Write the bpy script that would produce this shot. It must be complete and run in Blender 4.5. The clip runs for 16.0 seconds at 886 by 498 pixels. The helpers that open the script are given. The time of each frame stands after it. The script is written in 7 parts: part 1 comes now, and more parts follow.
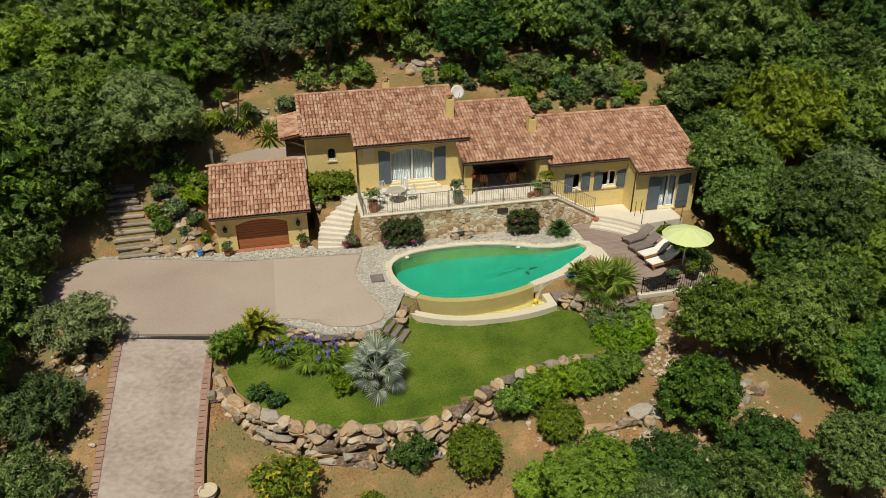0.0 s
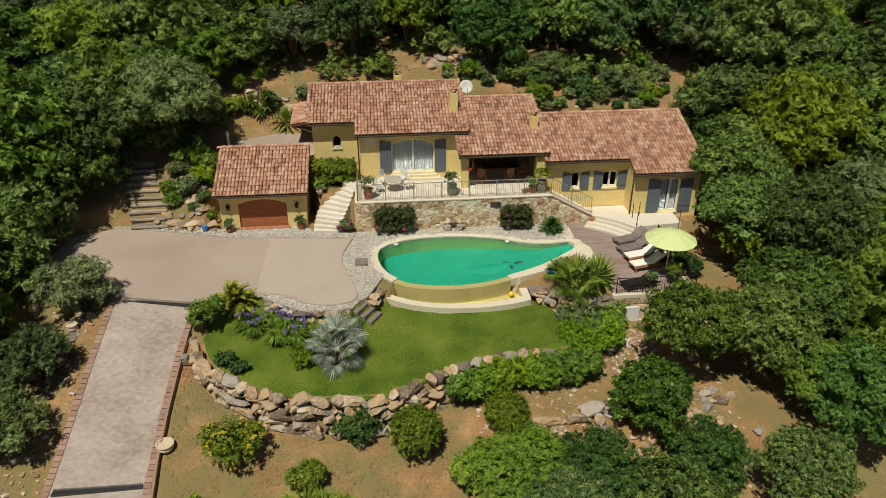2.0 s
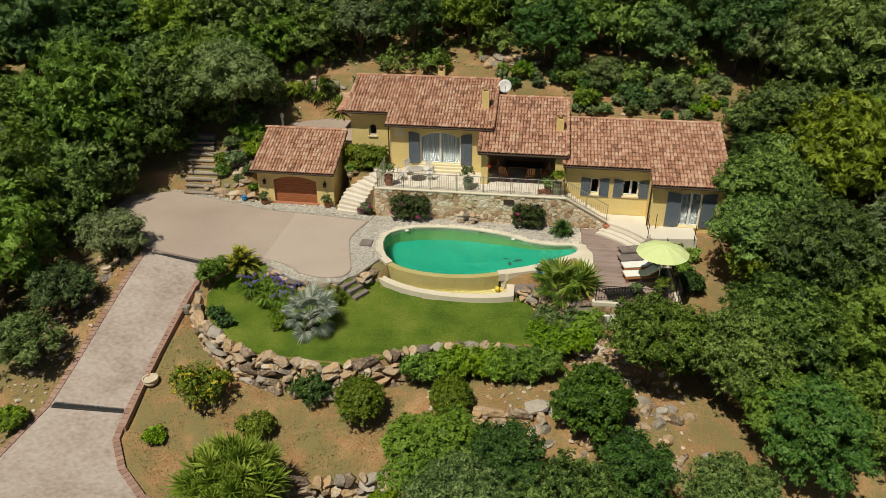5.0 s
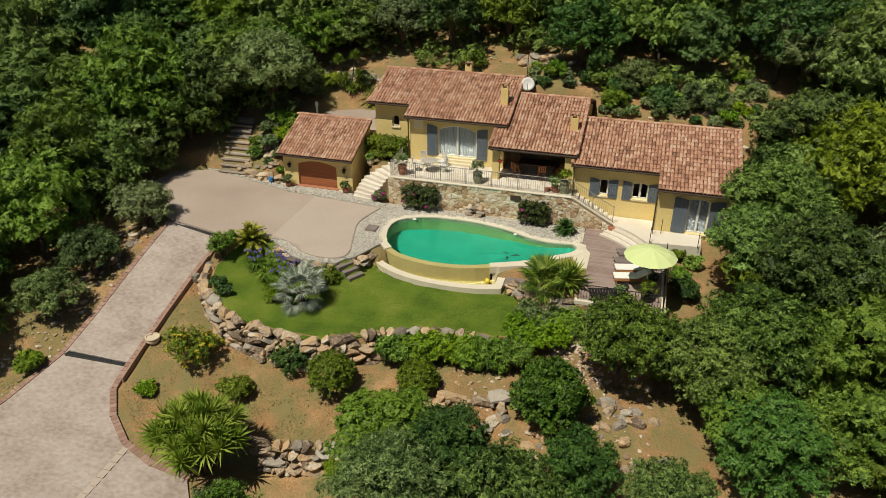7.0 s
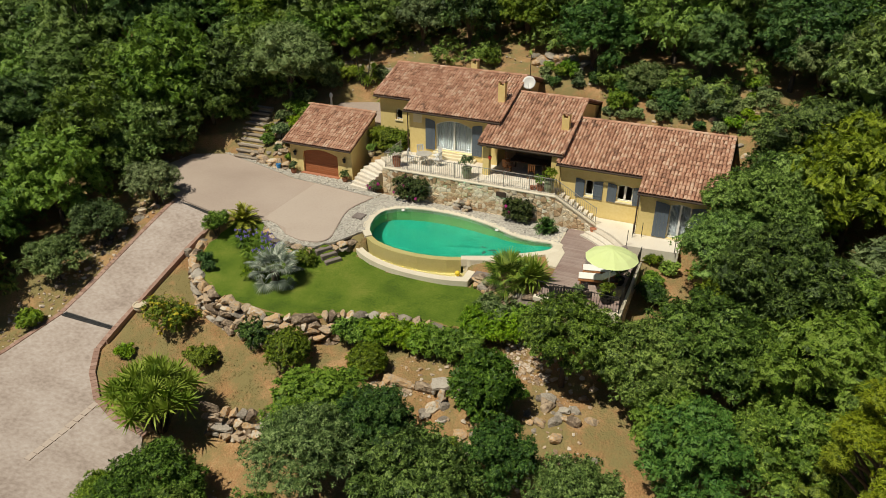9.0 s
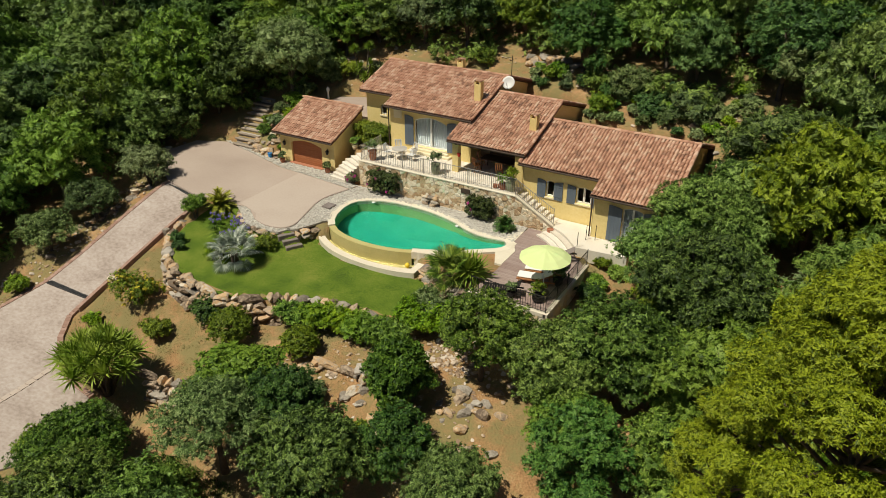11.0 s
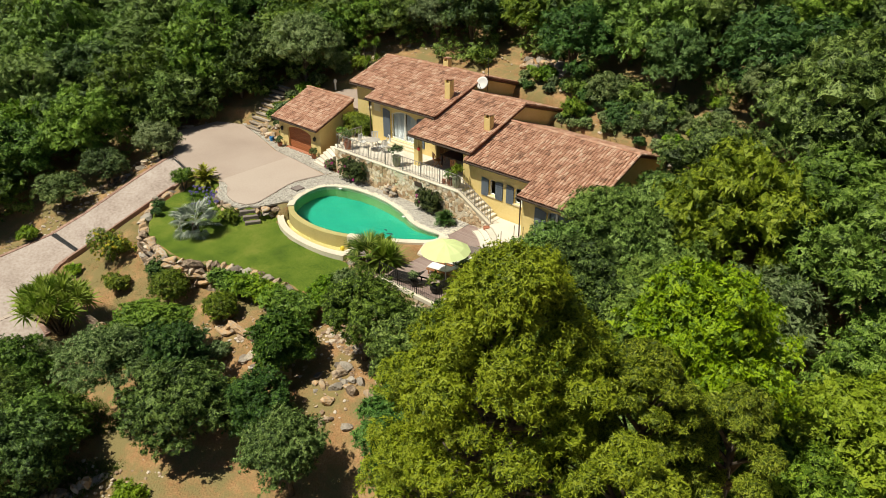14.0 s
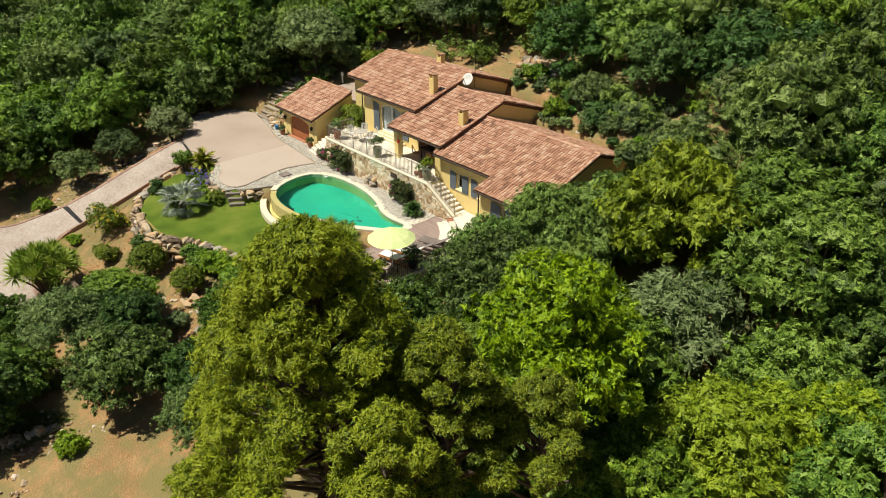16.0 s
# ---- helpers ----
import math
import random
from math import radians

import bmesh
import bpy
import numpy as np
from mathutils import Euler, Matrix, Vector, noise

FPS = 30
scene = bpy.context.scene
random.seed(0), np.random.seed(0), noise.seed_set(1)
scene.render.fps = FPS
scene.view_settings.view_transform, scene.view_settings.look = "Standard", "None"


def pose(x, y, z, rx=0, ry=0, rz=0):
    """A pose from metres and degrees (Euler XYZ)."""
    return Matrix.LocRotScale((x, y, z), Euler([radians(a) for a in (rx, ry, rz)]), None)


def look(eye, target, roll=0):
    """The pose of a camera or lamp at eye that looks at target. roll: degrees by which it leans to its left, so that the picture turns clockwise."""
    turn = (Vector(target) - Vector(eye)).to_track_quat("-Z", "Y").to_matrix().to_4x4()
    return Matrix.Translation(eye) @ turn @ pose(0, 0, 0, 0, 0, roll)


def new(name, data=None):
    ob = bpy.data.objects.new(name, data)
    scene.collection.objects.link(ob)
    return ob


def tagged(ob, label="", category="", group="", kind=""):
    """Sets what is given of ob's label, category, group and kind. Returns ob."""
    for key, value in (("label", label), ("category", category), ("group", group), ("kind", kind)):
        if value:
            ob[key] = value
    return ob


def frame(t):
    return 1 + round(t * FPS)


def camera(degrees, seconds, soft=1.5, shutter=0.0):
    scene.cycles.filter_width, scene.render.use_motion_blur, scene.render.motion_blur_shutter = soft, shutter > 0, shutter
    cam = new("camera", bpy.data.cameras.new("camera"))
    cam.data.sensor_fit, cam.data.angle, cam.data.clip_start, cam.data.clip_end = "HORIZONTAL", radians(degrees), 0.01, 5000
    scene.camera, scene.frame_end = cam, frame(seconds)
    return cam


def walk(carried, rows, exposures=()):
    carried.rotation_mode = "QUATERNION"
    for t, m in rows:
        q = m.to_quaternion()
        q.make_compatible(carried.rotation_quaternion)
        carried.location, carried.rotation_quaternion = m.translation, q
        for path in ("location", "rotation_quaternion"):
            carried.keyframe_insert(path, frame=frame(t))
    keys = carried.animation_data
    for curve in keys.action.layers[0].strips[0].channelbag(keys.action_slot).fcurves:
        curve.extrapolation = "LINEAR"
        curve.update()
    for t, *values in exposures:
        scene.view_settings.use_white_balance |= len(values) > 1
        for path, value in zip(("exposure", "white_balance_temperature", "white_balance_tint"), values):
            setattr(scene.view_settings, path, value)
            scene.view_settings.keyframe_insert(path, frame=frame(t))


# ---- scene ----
# ------------------------------------------------------------------ camera
cam = camera(63.6, 16.0, soft=0.5)
METRES, EYE, TILT, LEAN, TURN = 48.0, 18.2, -28.5, 0.0, -13.0
ROWS = [
    (0.0, 0.0, 0.0, 0.0, 0.0, 0.0, -0.0),
    (0.5, 0.0268, -0.0049, -0.0024, 1.57, -0.04, -0.86),
    (1.0, 0.0534, -0.0089, -0.0049, 3.17, -0.07, -1.7),
    (1.5, 0.0801, -0.0114, -0.0067, 4.87, -0.15, -2.61),
    (2.0, 0.1068, -0.0125, -0.0077, 6.65, -0.24, -3.57),
    (2.5, 0.134, -0.0135, -0.0088, 8.5, -0.33, -4.58),
    (3.0, 0.1616, -0.0141, -0.0082, 10.48, -0.5, -5.64),
    (3.5, 0.1891, -0.0142, -0.0068, 12.47, -0.73, -6.68),
    (4.0, 0.216, -0.0132, -0.0053, 14.44, -0.96, -7.75),
    (4.5, 0.2428, -0.0117, -0.0032, 16.44, -1.24, -8.76),
    (7.0, 0.3743, 0.014, 0.0093, 26.19, -3.07, -13.52),
    (7.5, 0.4012, 0.0223, 0.0135, 27.99, -3.5, -14.34),
    (8.0, 0.4288, 0.0323, 0.019, 29.78, -3.95, -15.13),
    (8.5, 0.4569, 0.0437, 0.025, 31.55, -4.41, -15.91),
    (9.0, 0.4844, 0.0556, 0.0314, 33.16, -4.86, -16.57),
    (11.5, 0.6327, 0.1363, 0.08, 41.48, -7.48, -19.77),
    (12.0, 0.663, 0.1559, 0.0926, 43.35, -8.13, -20.42),
    (12.5, 0.6926, 0.1764, 0.1049, 45.3, -8.81, -21.08),
    (13.0, 0.7213, 0.1975, 0.1171, 47.28, -9.53, -21.74),
    (13.5, 0.749, 0.2193, 0.1297, 49.25, -10.26, -22.35),
    (14.0, 0.7756, 0.2416, 0.1426, 51.19, -11.0, -22.93),
    (14.5, 0.8009, 0.264, 0.1549, 53.13, -11.76, -23.47),
    (15.0, 0.8245, 0.2864, 0.1667, 55.03, -12.49, -23.98),
    (15.5, 0.8467, 0.3089, 0.1785, 56.74, -13.18, -24.4),
    (16.0, 0.8672, 0.3315, 0.1902, 58.33, -13.83, -24.81),
]
walk(cam, [(t, pose(0, 0, EYE, TILT, LEAN, TURN) @ pose(METRES * x, METRES * y, METRES * z, 90 + pitch, roll, yaw)) for t, x, y, z, yaw, pitch, roll in ROWS],
     exposures=[(0.0, -0.38), (4.5, -0.34), (9.0, -0.24), (12.5, -0.01), (16.0, 0.20)])

# ------------------------------------------------------------------ light
SUN_AZ, SUN_EL = 242.0, 63.5       # degrees: where the sun stands, counted from +x towards +y
world = bpy.data.worlds.new("sky")
scene.world = world
world.use_nodes = True
wn = world.node_tree.nodes
sky = wn.new("ShaderNodeTexSky")
sky.sky_type = "NISHITA"
sky.sun_disc = False
sky.sun_elevation = radians(SUN_EL)
sky.sun_rotation = radians(90 - SUN_AZ)
wn["Background"].inputs["Strength"].default_value = 0.032
world.node_tree.links.new(sky.outputs[0], wn["Background"].inputs["Color"])
sun_data = bpy.data.lights.new("sun", "SUN")
sun_data.energy, sun_data.angle, sun_data.color = 5.0, radians(0.55), (1.0, 0.94, 0.77)
sun = new("sun", sun_data)
sd = Vector((math.cos(radians(SUN_AZ)) * math.cos(radians(SUN_EL)), math.sin(radians(SUN_AZ)) * math.cos(radians(SUN_EL)), math.sin(radians(SUN_EL))))
sun.matrix_world = look(sd * 80, (0, 0, 0))


# ------------------------------------------------------------------ materials
def mat(name, cols, scale=1.0, fine=12.0, rough=0.8, bump=0.0, bscale=30.0, vary=0.0, island=0.0, metal=0.0, trans=0.0, spec=0.3, stretch=(1, 1, 1), bdist=0.02, mixfine=0.5, band=(0.28, 0.72)):
    """Procedural surface: two scales of noise run through a ramp of colours, with variation from piece to piece, and relief."""
    m = bpy.data.materials.new(name)
    m.use_nodes = True
    nt = m.node_tree
    N, L = nt.nodes, nt.links
    b = N["Principled BSDF"]
    geo = N.new("ShaderNodeNewGeometry")
    mp = N.new("ShaderNodeMapping")
    mp.inputs["Scale"].default_value = stretch
    L.new(geo.outputs["Position"], mp.inputs["Vector"])
    n1 = N.new("ShaderNodeTexNoise")
    n1.inputs["Scale"].default_value, n1.inputs["Detail"].default_value = scale, 4
    n2 = N.new("ShaderNodeTexNoise")
    n2.inputs["Scale"].default_value, n2.inputs["Detail"].default_value = fine, 5
    for n in (n1, n2):
        L.new(mp.outputs[0], n.inputs["Vector"])
    mix = N.new("ShaderNodeMix")
    mix.inputs[0].default_value = mixfine
    L.new(n1.outputs["Fac"], mix.inputs[2])
    L.new(n2.outputs["Fac"], mix.inputs[3])
    fac = mix.outputs[0]
    for src, amount in ((("obj", vary)), (("isl", island))):
        if amount:
            if src == "obj":
                rnd = N.new("ShaderNodeObjectInfo").outputs["Random"]
            else:
                rnd = geo.outputs["Random Per Island"]
            ma = N.new("ShaderNodeMath")
            ma.operation = "MULTIPLY_ADD"
            L.new(rnd, ma.inputs[0])
            ma.inputs[1].default_value = amount
            sub = N.new("ShaderNodeMath")
            sub.operation = "SUBTRACT"
            L.new(fac, sub.inputs[0])
            sub.inputs[1].default_value = amount / 2
            L.new(sub.outputs[0], ma.inputs[2])
            fac = ma.outputs[0]
    ramp = N.new("ShaderNodeValToRGB")
    el = ramp.color_ramp.elements
    k = len(cols)
    lo, hi = band
    for i, c in enumerate(cols):
        p = lo + (hi - lo) * i / max(1, k - 1)
        e = el[i] if i < 2 else el.new(p)
        e.position, e.color = p, (*c, 1)
    L.new(fac, ramp.inputs[0])
    L.new(ramp.outputs[0], b.inputs["Base Color"])
    b.inputs["Roughness"].default_value, b.inputs["Metallic"].default_value = rough, metal
    b.inputs["Specular IOR Level"].default_value = spec
    if bump:
        n3 = N.new("ShaderNodeTexNoise")
        n3.inputs["Scale"].default_value, n3.inputs["Detail"].default_value = bscale, 4
        L.new(mp.outputs[0], n3.inputs["Vector"])
        bp = N.new("ShaderNodeBump")
        bp.inputs["Strength"].default_value, bp.inputs["Distance"].default_value = bump, bdist
        L.new(n3.outputs["Fac"], bp.inputs["Height"])
        L.new(bp.outputs[0], b.inputs["Normal"])
    if trans:
        tr = N.new("ShaderNodeBsdfTranslucent")
        L.new(ramp.outputs[0], tr.inputs["Color"])
        mx = N.new("ShaderNodeMixShader")
        mx.inputs[0].default_value = trans
        out = N["Material Output"]
        L.new(b.outputs[0], mx.inputs[1])
        L.new(tr.outputs[0], mx.inputs[2])
        L.new(mx.outputs[0], out.inputs[0])
    return m


M_stucco = mat("ochre_stucco", [(0.68, 0.52, 0.20), (0.76, 0.60, 0.26), (0.81, 0.66, 0.32)], 0.7, 9, 0.9, 0.25, 60, bdist=0.01)
M_trim = mat("cream_trim", [(0.70, 0.60, 0.40), (0.80, 0.72, 0.52)], 1.5, 20, 0.85)
M_tile = mat("clay_tile", [(0.20, 0.115, 0.082), (0.39, 0.20, 0.13), (0.48, 0.265, 0.178), (0.55, 0.345, 0.245), (0.60, 0.44, 0.335)], 1.6, 26, 0.9, 0.4, 45, vary=0.24, band=(0.32, 0.68))
M_tile_j = mat("clay_tile_field", [(0.20, 0.115, 0.082), (0.39, 0.20, 0.13), (0.48, 0.265, 0.178), (0.55, 0.345, 0.245), (0.60, 0.44, 0.335)], 1.6, 26, 0.9, 0.4, 45, island=0.24, band=(0.32, 0.68))
M_roofdeck = mat("clay_channel", [(0.12, 0.06, 0.04), (0.22, 0.09, 0.055)], 3, 25, 0.95)
M_shutter = mat("grey_blue_paint", [(0.10, 0.125, 0.16), (0.135, 0.165, 0.20)], 2, 30, 0.6, 0.1, 80)
M_white = mat("white_paint", [(0.72, 0.72, 0.70), (0.82, 0.82, 0.80)], 2, 20, 0.5)
M_garage = mat("red_brown_wood", [(0.31, 0.105, 0.04), (0.42, 0.155, 0.065)], 2, 14, 0.55, 0.2, 40, stretch=(0.2, 1, 3))
M_wood = mat("teak", [(0.30, 0.13, 0.05), (0.42, 0.20, 0.085)], 3, 30, 0.6, 0.2, 60)
M_greywood = mat("weathered_teak", [(0.16, 0.13, 0.12), (0.27, 0.23, 0.21)], 3, 30, 0.8, 0.2, 60)
M_darkwood = mat("dark_beam", [(0.045, 0.03, 0.022), (0.08, 0.055, 0.04)], 3, 30, 0.7)
M_deck = mat("brown_deck_board", [(0.24, 0.165, 0.145), (0.31, 0.235, 0.21), (0.37, 0.295, 0.265)], 0.8, 18, 0.75, 0.2, 60, vary=0.2)
M_stone = mat("wall_stone", [(0.42, 0.28, 0.16), (0.62, 0.47, 0.30), (0.72, 0.60, 0.43), (0.77, 0.70, 0.57)], 1.6, 12, 0.95, 0.9, 14, vary=0.5, bdist=0.05)
M_mortar = mat("lime_mortar", [(0.54, 0.45, 0.33), (0.66, 0.57, 0.44)], 2, 25, 0.95, 0.4, 50)
M_boulder = mat("boulder_rock", [(0.15, 0.11, 0.08), (0.33, 0.25, 0.18), (0.45, 0.35, 0.25), (0.52, 0.33, 0.17), (0.56, 0.49, 0.40)], 1.6, 7, 0.92, 0.9, 9, vary=0.42, bdist=0.08)
M_greyrock = mat("grey_rock", [(0.15, 0.125, 0.10), (0.30, 0.26, 0.215), (0.44, 0.395, 0.34)], 1.6, 12, 0.9, 0.9, 12, vary=0.5, bdist=0.06)
M_pebble = mat("pale_cobbles", [(0.38, 0.35, 0.305), (0.49, 0.46, 0.41), (0.58, 0.545, 0.485)], 0.8, 10, 0.9, 0.5, 30, island=0.6)
M_gravel = mat("gravel_bed", [(0.36, 0.33, 0.29), (0.46, 0.43, 0.385), (0.55, 0.515, 0.46)], 2, 40, 0.95, 0.9, 30, bdist=0.04)
M_coping = mat("pale_limestone", [(0.62, 0.55, 0.43), (0.74, 0.68, 0.56)], 1.2, 15, 0.8, 0.2, 40, vary=0.2)
M_terrace = mat("cream_paving", [(0.58, 0.51, 0.42), (0.68, 0.62, 0.53), (0.74, 0.69, 0.61)], 1.1, 14, 0.8, 0.15, 40, vary=0.35)
M_concrete = mat("pinkish_concrete", [(0.30, 0.232, 0.195), (0.40, 0.322, 0.272), (0.47, 0.392, 0.335)], 0.22, 9, 0.9, 0.12, 40, mixfine=0.4, band=(0.22, 0.78))
M_concrete2 = mat("sandy_concrete", [(0.36, 0.288, 0.243), (0.45, 0.372, 0.316), (0.51, 0.437, 0.377)], 0.22, 9, 0.9, 0.12, 40, mixfine=0.4, band=(0.22, 0.78))
M_drive = mat("stamped_concrete", [(0.27, 0.215, 0.185), (0.375, 0.312, 0.275), (0.45, 0.39, 0.355)], 0.4, 4, 0.9, 0.45, 9, bdist=0.03, band=(0.34, 0.66), stretch=(1.0, 1.6, 1.0))
M_brick = mat("red_edging_brick", [(0.28, 0.17, 0.13), (0.38, 0.25, 0.20)], 2, 20, 0.9, 0.3, 40, vary=0.5)
M_grass = mat("lawn_grass", [(0.055, 0.100, 0.008), (0.105, 0.168, 0.012), (0.190, 0.222, 0.034)], 0.6, 15, 0.95, 0.9, 70, bdist=0.03, band=(0.38, 0.64))
M_blade = mat("grass_blade", [(0.045, 0.09, 0.01), (0.10, 0.165, 0.02), (0.17, 0.21, 0.05)], 0.5, 6, 0.9, island=0.5, trans=0.25)
M_sand = mat("sand_plaster", [(0.40, 0.345, 0.135), (0.50, 0.44, 0.195)], 1, 14, 0.7)
# pool wall and floor: the water's depth tint is put into their colour
M_poolwall = mat("pool_wall_water_green", [(0.22, 0.34, 0.13), (0.30, 0.43, 0.18)], 1, 14, 0.7)
M_teal = mat("pool_floor_water_green", [(0.012, 0.23, 0.165), (0.02, 0.31, 0.225)], 0.6, 5, 0.6)
M_iron = mat("dark_iron", [(0.025, 0.024, 0.023), (0.05, 0.047, 0.045)], 4, 30, 0.5, metal=0.6)
M_rail = mat("grey_metal_rail", [(0.26, 0.24, 0.22), (0.40, 0.37, 0.34)], 4, 30, 0.5, metal=0.2)
M_tarp = mat("grey_tarpaulin", [(0.28, 0.31, 0.34), (0.46, 0.49, 0.52)], 2, 12, 0.5)
M_drain = mat("drain_steel", [(0.04, 0.043, 0.045), (0.08, 0.08, 0.085)], 4, 30, 0.6, metal=0.3)
M_terracotta = mat("terracotta", [(0.34, 0.13, 0.07), (0.48, 0.22, 0.13)], 3, 20, 0.85, 0.2, 40, vary=0.3)
M_glazed = mat("green_glazed_pot", [(0.16, 0.19, 0.11), (0.30, 0.31, 0.20)], 3, 12, 0.35)
M_cushion = mat("white_canvas", [(0.74, 0.73, 0.70), (0.84, 0.83, 0.80)], 3, 25, 0.9, 0.1, 40)
M_lime = mat("lime_green_canvas", [(0.74, 0.86, 0.38), (0.80, 0.91, 0.46)], 1.5, 25, 0.85, 0.05, 60, trans=0.22)
M_soil = mat("dark_soil", [(0.06, 0.04, 0.028), (0.12, 0.08, 0.055)], 4, 30, 0.95)
M_bark = mat("tree_bark", [(0.055, 0.042, 0.032), (0.16, 0.125, 0.095)], 3, 22, 0.95, 0.8, 20)
M_curtain = mat("white_curtain", [(0.50, 0.53, 0.58), (0.66, 0.68, 0.72)], 1.0, 3.0, 0.9, stretch=(9, 1, 0.3))
# inner plaster: the shade of loggia and rooms is put into the colour
M_dim = mat("shade_dimmed_plaster", [(0.30, 0.24, 0.16), (0.36, 0.29, 0.20)], 1, 12, 0.9)
M_dish = mat("dish_paint", [(0.60, 0.60, 0.59), (0.70, 0.70, 0.69)], 3, 20, 0.5)
M_purple = mat("agapanthus_flower", [(0.16, 0.13, 0.42), (0.30, 0.25, 0.60)], 2, 10, 0.8, island=0.5, trans=0.2)
M_magenta = mat("bougainvillea_flower", [(0.35, 0.02, 0.18), (0.55, 0.05, 0.30)], 2, 10, 0.8, island=0.5, trans=0.2)
M_bloom = mat("yellow_blossom", [(0.34, 0.30, 0.02), (0.55, 0.47, 0.04)], 2, 9, 0.7, island=0.5, trans=0.2)
M_yellow = mat("yellow_plastic", [(0.75, 0.55, 0.04), (0.82, 0.62, 0.06)], 2, 9, 0.4)
M_red = mat("red_paint", [(0.50, 0.04, 0.025), (0.60, 0.06, 0.04)], 2, 9, 0.5)
M_blue = mat("blue_plastic", [(0.04, 0.22, 0.55), (0.06, 0.30, 0.66)], 2, 9, 0.4)


def leaf_mat(name, c0, c1, c2, trans=0.14, grain=19.0, fill=0.60, range_=1.0):
    """Foliage: each blade of the mesh is a spray, broken into single leaflets with gaps between them."""
    m = mat(name, [c0, c1, c2], 0.45, 3.0, 0.6, island=0.55, vary=0.30, trans=trans, spec=0.3)
    if not grain:
        return m
    nt = m.node_tree
    N, L = nt.nodes, nt.links
    geo = N.new("ShaderNodeNewGeometry")
    vor = N.new("ShaderNodeTexVoronoi")
    vor.inputs["Scale"].default_value = grain
    L.new(geo.outputs["Position"], vor.inputs["Vector"])
    cut = N.new("ShaderNodeMath")
    cut.operation = "LESS_THAN"
    cut.inputs[1].default_value = fill
    L.new(vor.outputs["Distance"], cut.inputs[0])
    clear = N.new("ShaderNodeBsdfTransparent")
    mx = N.new("ShaderNodeMixShader")
    out = N["Material Output"]
    old_ = out.inputs[0].links[0].from_socket
    L.new(cut.outputs[0], mx.inputs[0])
    L.new(clear.outputs[0], mx.inputs[1])
    L.new(old_, mx.inputs[2])
    L.new(mx.outputs[0], out.inputs[0])
    # no two plants have quite the same green
    b = N["Principled BSDF"]
    tone = N.new("ShaderNodeHueSaturation")
    who = N.new("ShaderNodeObjectInfo")
    for k, mul in enumerate((37.0, 91.0, 173.0)):
        fr = N.new("ShaderNodeMath")
        fr.operation = "MULTIPLY"
        fr.inputs[1].default_value = mul
        L.new(who.outputs["Random"], fr.inputs[0])
        fx = N.new("ShaderNodeMath")
        fx.operation = "FRACT"
        L.new(fr.outputs[0], fx.inputs[0])
        mr = N.new("ShaderNodeMapRange")
        mid, half = ((0.499, 0.013), (1.01, 0.09), (1.02, 0.22))[k]
        mr.inputs["To Min"].default_value, mr.inputs["To Max"].default_value = mid - half * range_, mid + half * range_
        L.new(fx.outputs[0], mr.inputs["Value"])
        L.new(mr.outputs[0], tone.inputs[("Hue", "Saturation", "Value")[k]])
    L.new(b.inputs["Base Color"].links[0].from_socket, tone.inputs["Color"])
    for sock in [k.to_socket for k in b.inputs["Base Color"].links[0].from_socket.links if k.to_node != tone]:
        L.new(tone.outputs[0], sock)
    # each leaflet has a tone of its own
    ramp = [q for q in N if q.bl_idname == "ShaderNodeValToRGB"][0]
    src = ramp.inputs[0].links[0].from_socket
    sep = N.new("ShaderNodeSeparateColor")
    L.new(vor.outputs["Color"], sep.inputs[0])
    ma = N.new("ShaderNodeMath")
    ma.operation = "MULTIPLY_ADD"
    ma.inputs[1].default_value = 0.34
    L.new(sep.outputs[0], ma.inputs[0])
    sub = N.new("ShaderNodeMath")
    sub.operation = "SUBTRACT"
    sub.inputs[1].default_value = 0.17
    L.new(src, sub.inputs[0])
    L.new(sub.outputs[0], ma.inputs[2])
    L.new(ma.outputs[0], ramp.inputs[0])
    return m


L_oak = leaf_mat("oak_leaves", (0.028, 0.060, 0.008), (0.102, 0.182, 0.025), (0.215, 0.318, 0.066))
L_olive = leaf_mat("olive_leaves", (0.052, 0.086, 0.026), (0.130, 0.190, 0.060), (0.245, 0.312, 0.125))
L_bright = leaf_mat("bright_leaves", (0.055, 0.115, 0.006), (0.140, 0.250, 0.014), (0.250, 0.370, 0.036))
L_dark = leaf_mat("dark_leaves", (0.017, 0.050, 0.009), (0.050, 0.122, 0.021), (0.115, 0.205, 0.042))
L_pine = leaf_mat("pine_needles", (0.050, 0.080, 0.004), (0.148, 0.200, 0.009), (0.290, 0.345, 0.024), 0.22, 24.0, 0.62, 0.2)
L_yellow = leaf_mat("yellow_leaves", (0.068, 0.108, 0.007), (0.150, 0.215, 0.014), (0.270, 0.340, 0.032), range_=0.5)
L_fig = leaf_mat("fig_leaves", (0.034, 0.080, 0.006), (0.092, 0.178, 0.014), (0.175, 0.280, 0.030), 0.18, 14.0, range_=0.3)
L_palm = leaf_mat("palm_leaf", (0.050, 0.100, 0.007), (0.135, 0.215, 0.018), (0.260, 0.330, 0.052), 0.15, 0)
L_silver = leaf_mat("silver_palm_leaf", (0.16, 0.20, 0.155), (0.34, 0.39, 0.32), (0.54, 0.57, 0.48), 0.2, 0, range_=0.1)
L_sago = leaf_mat("sago_leaf", (0.10, 0.12, 0.008), (0.26, 0.275, 0.022), (0.42, 0.42, 0.06), 0.15, 0)
L_ash = leaf_mat("ash_leaves", (0.048, 0.104, 0.005), (0.125, 0.225, 0.014), (0.230, 0.345, 0.034))
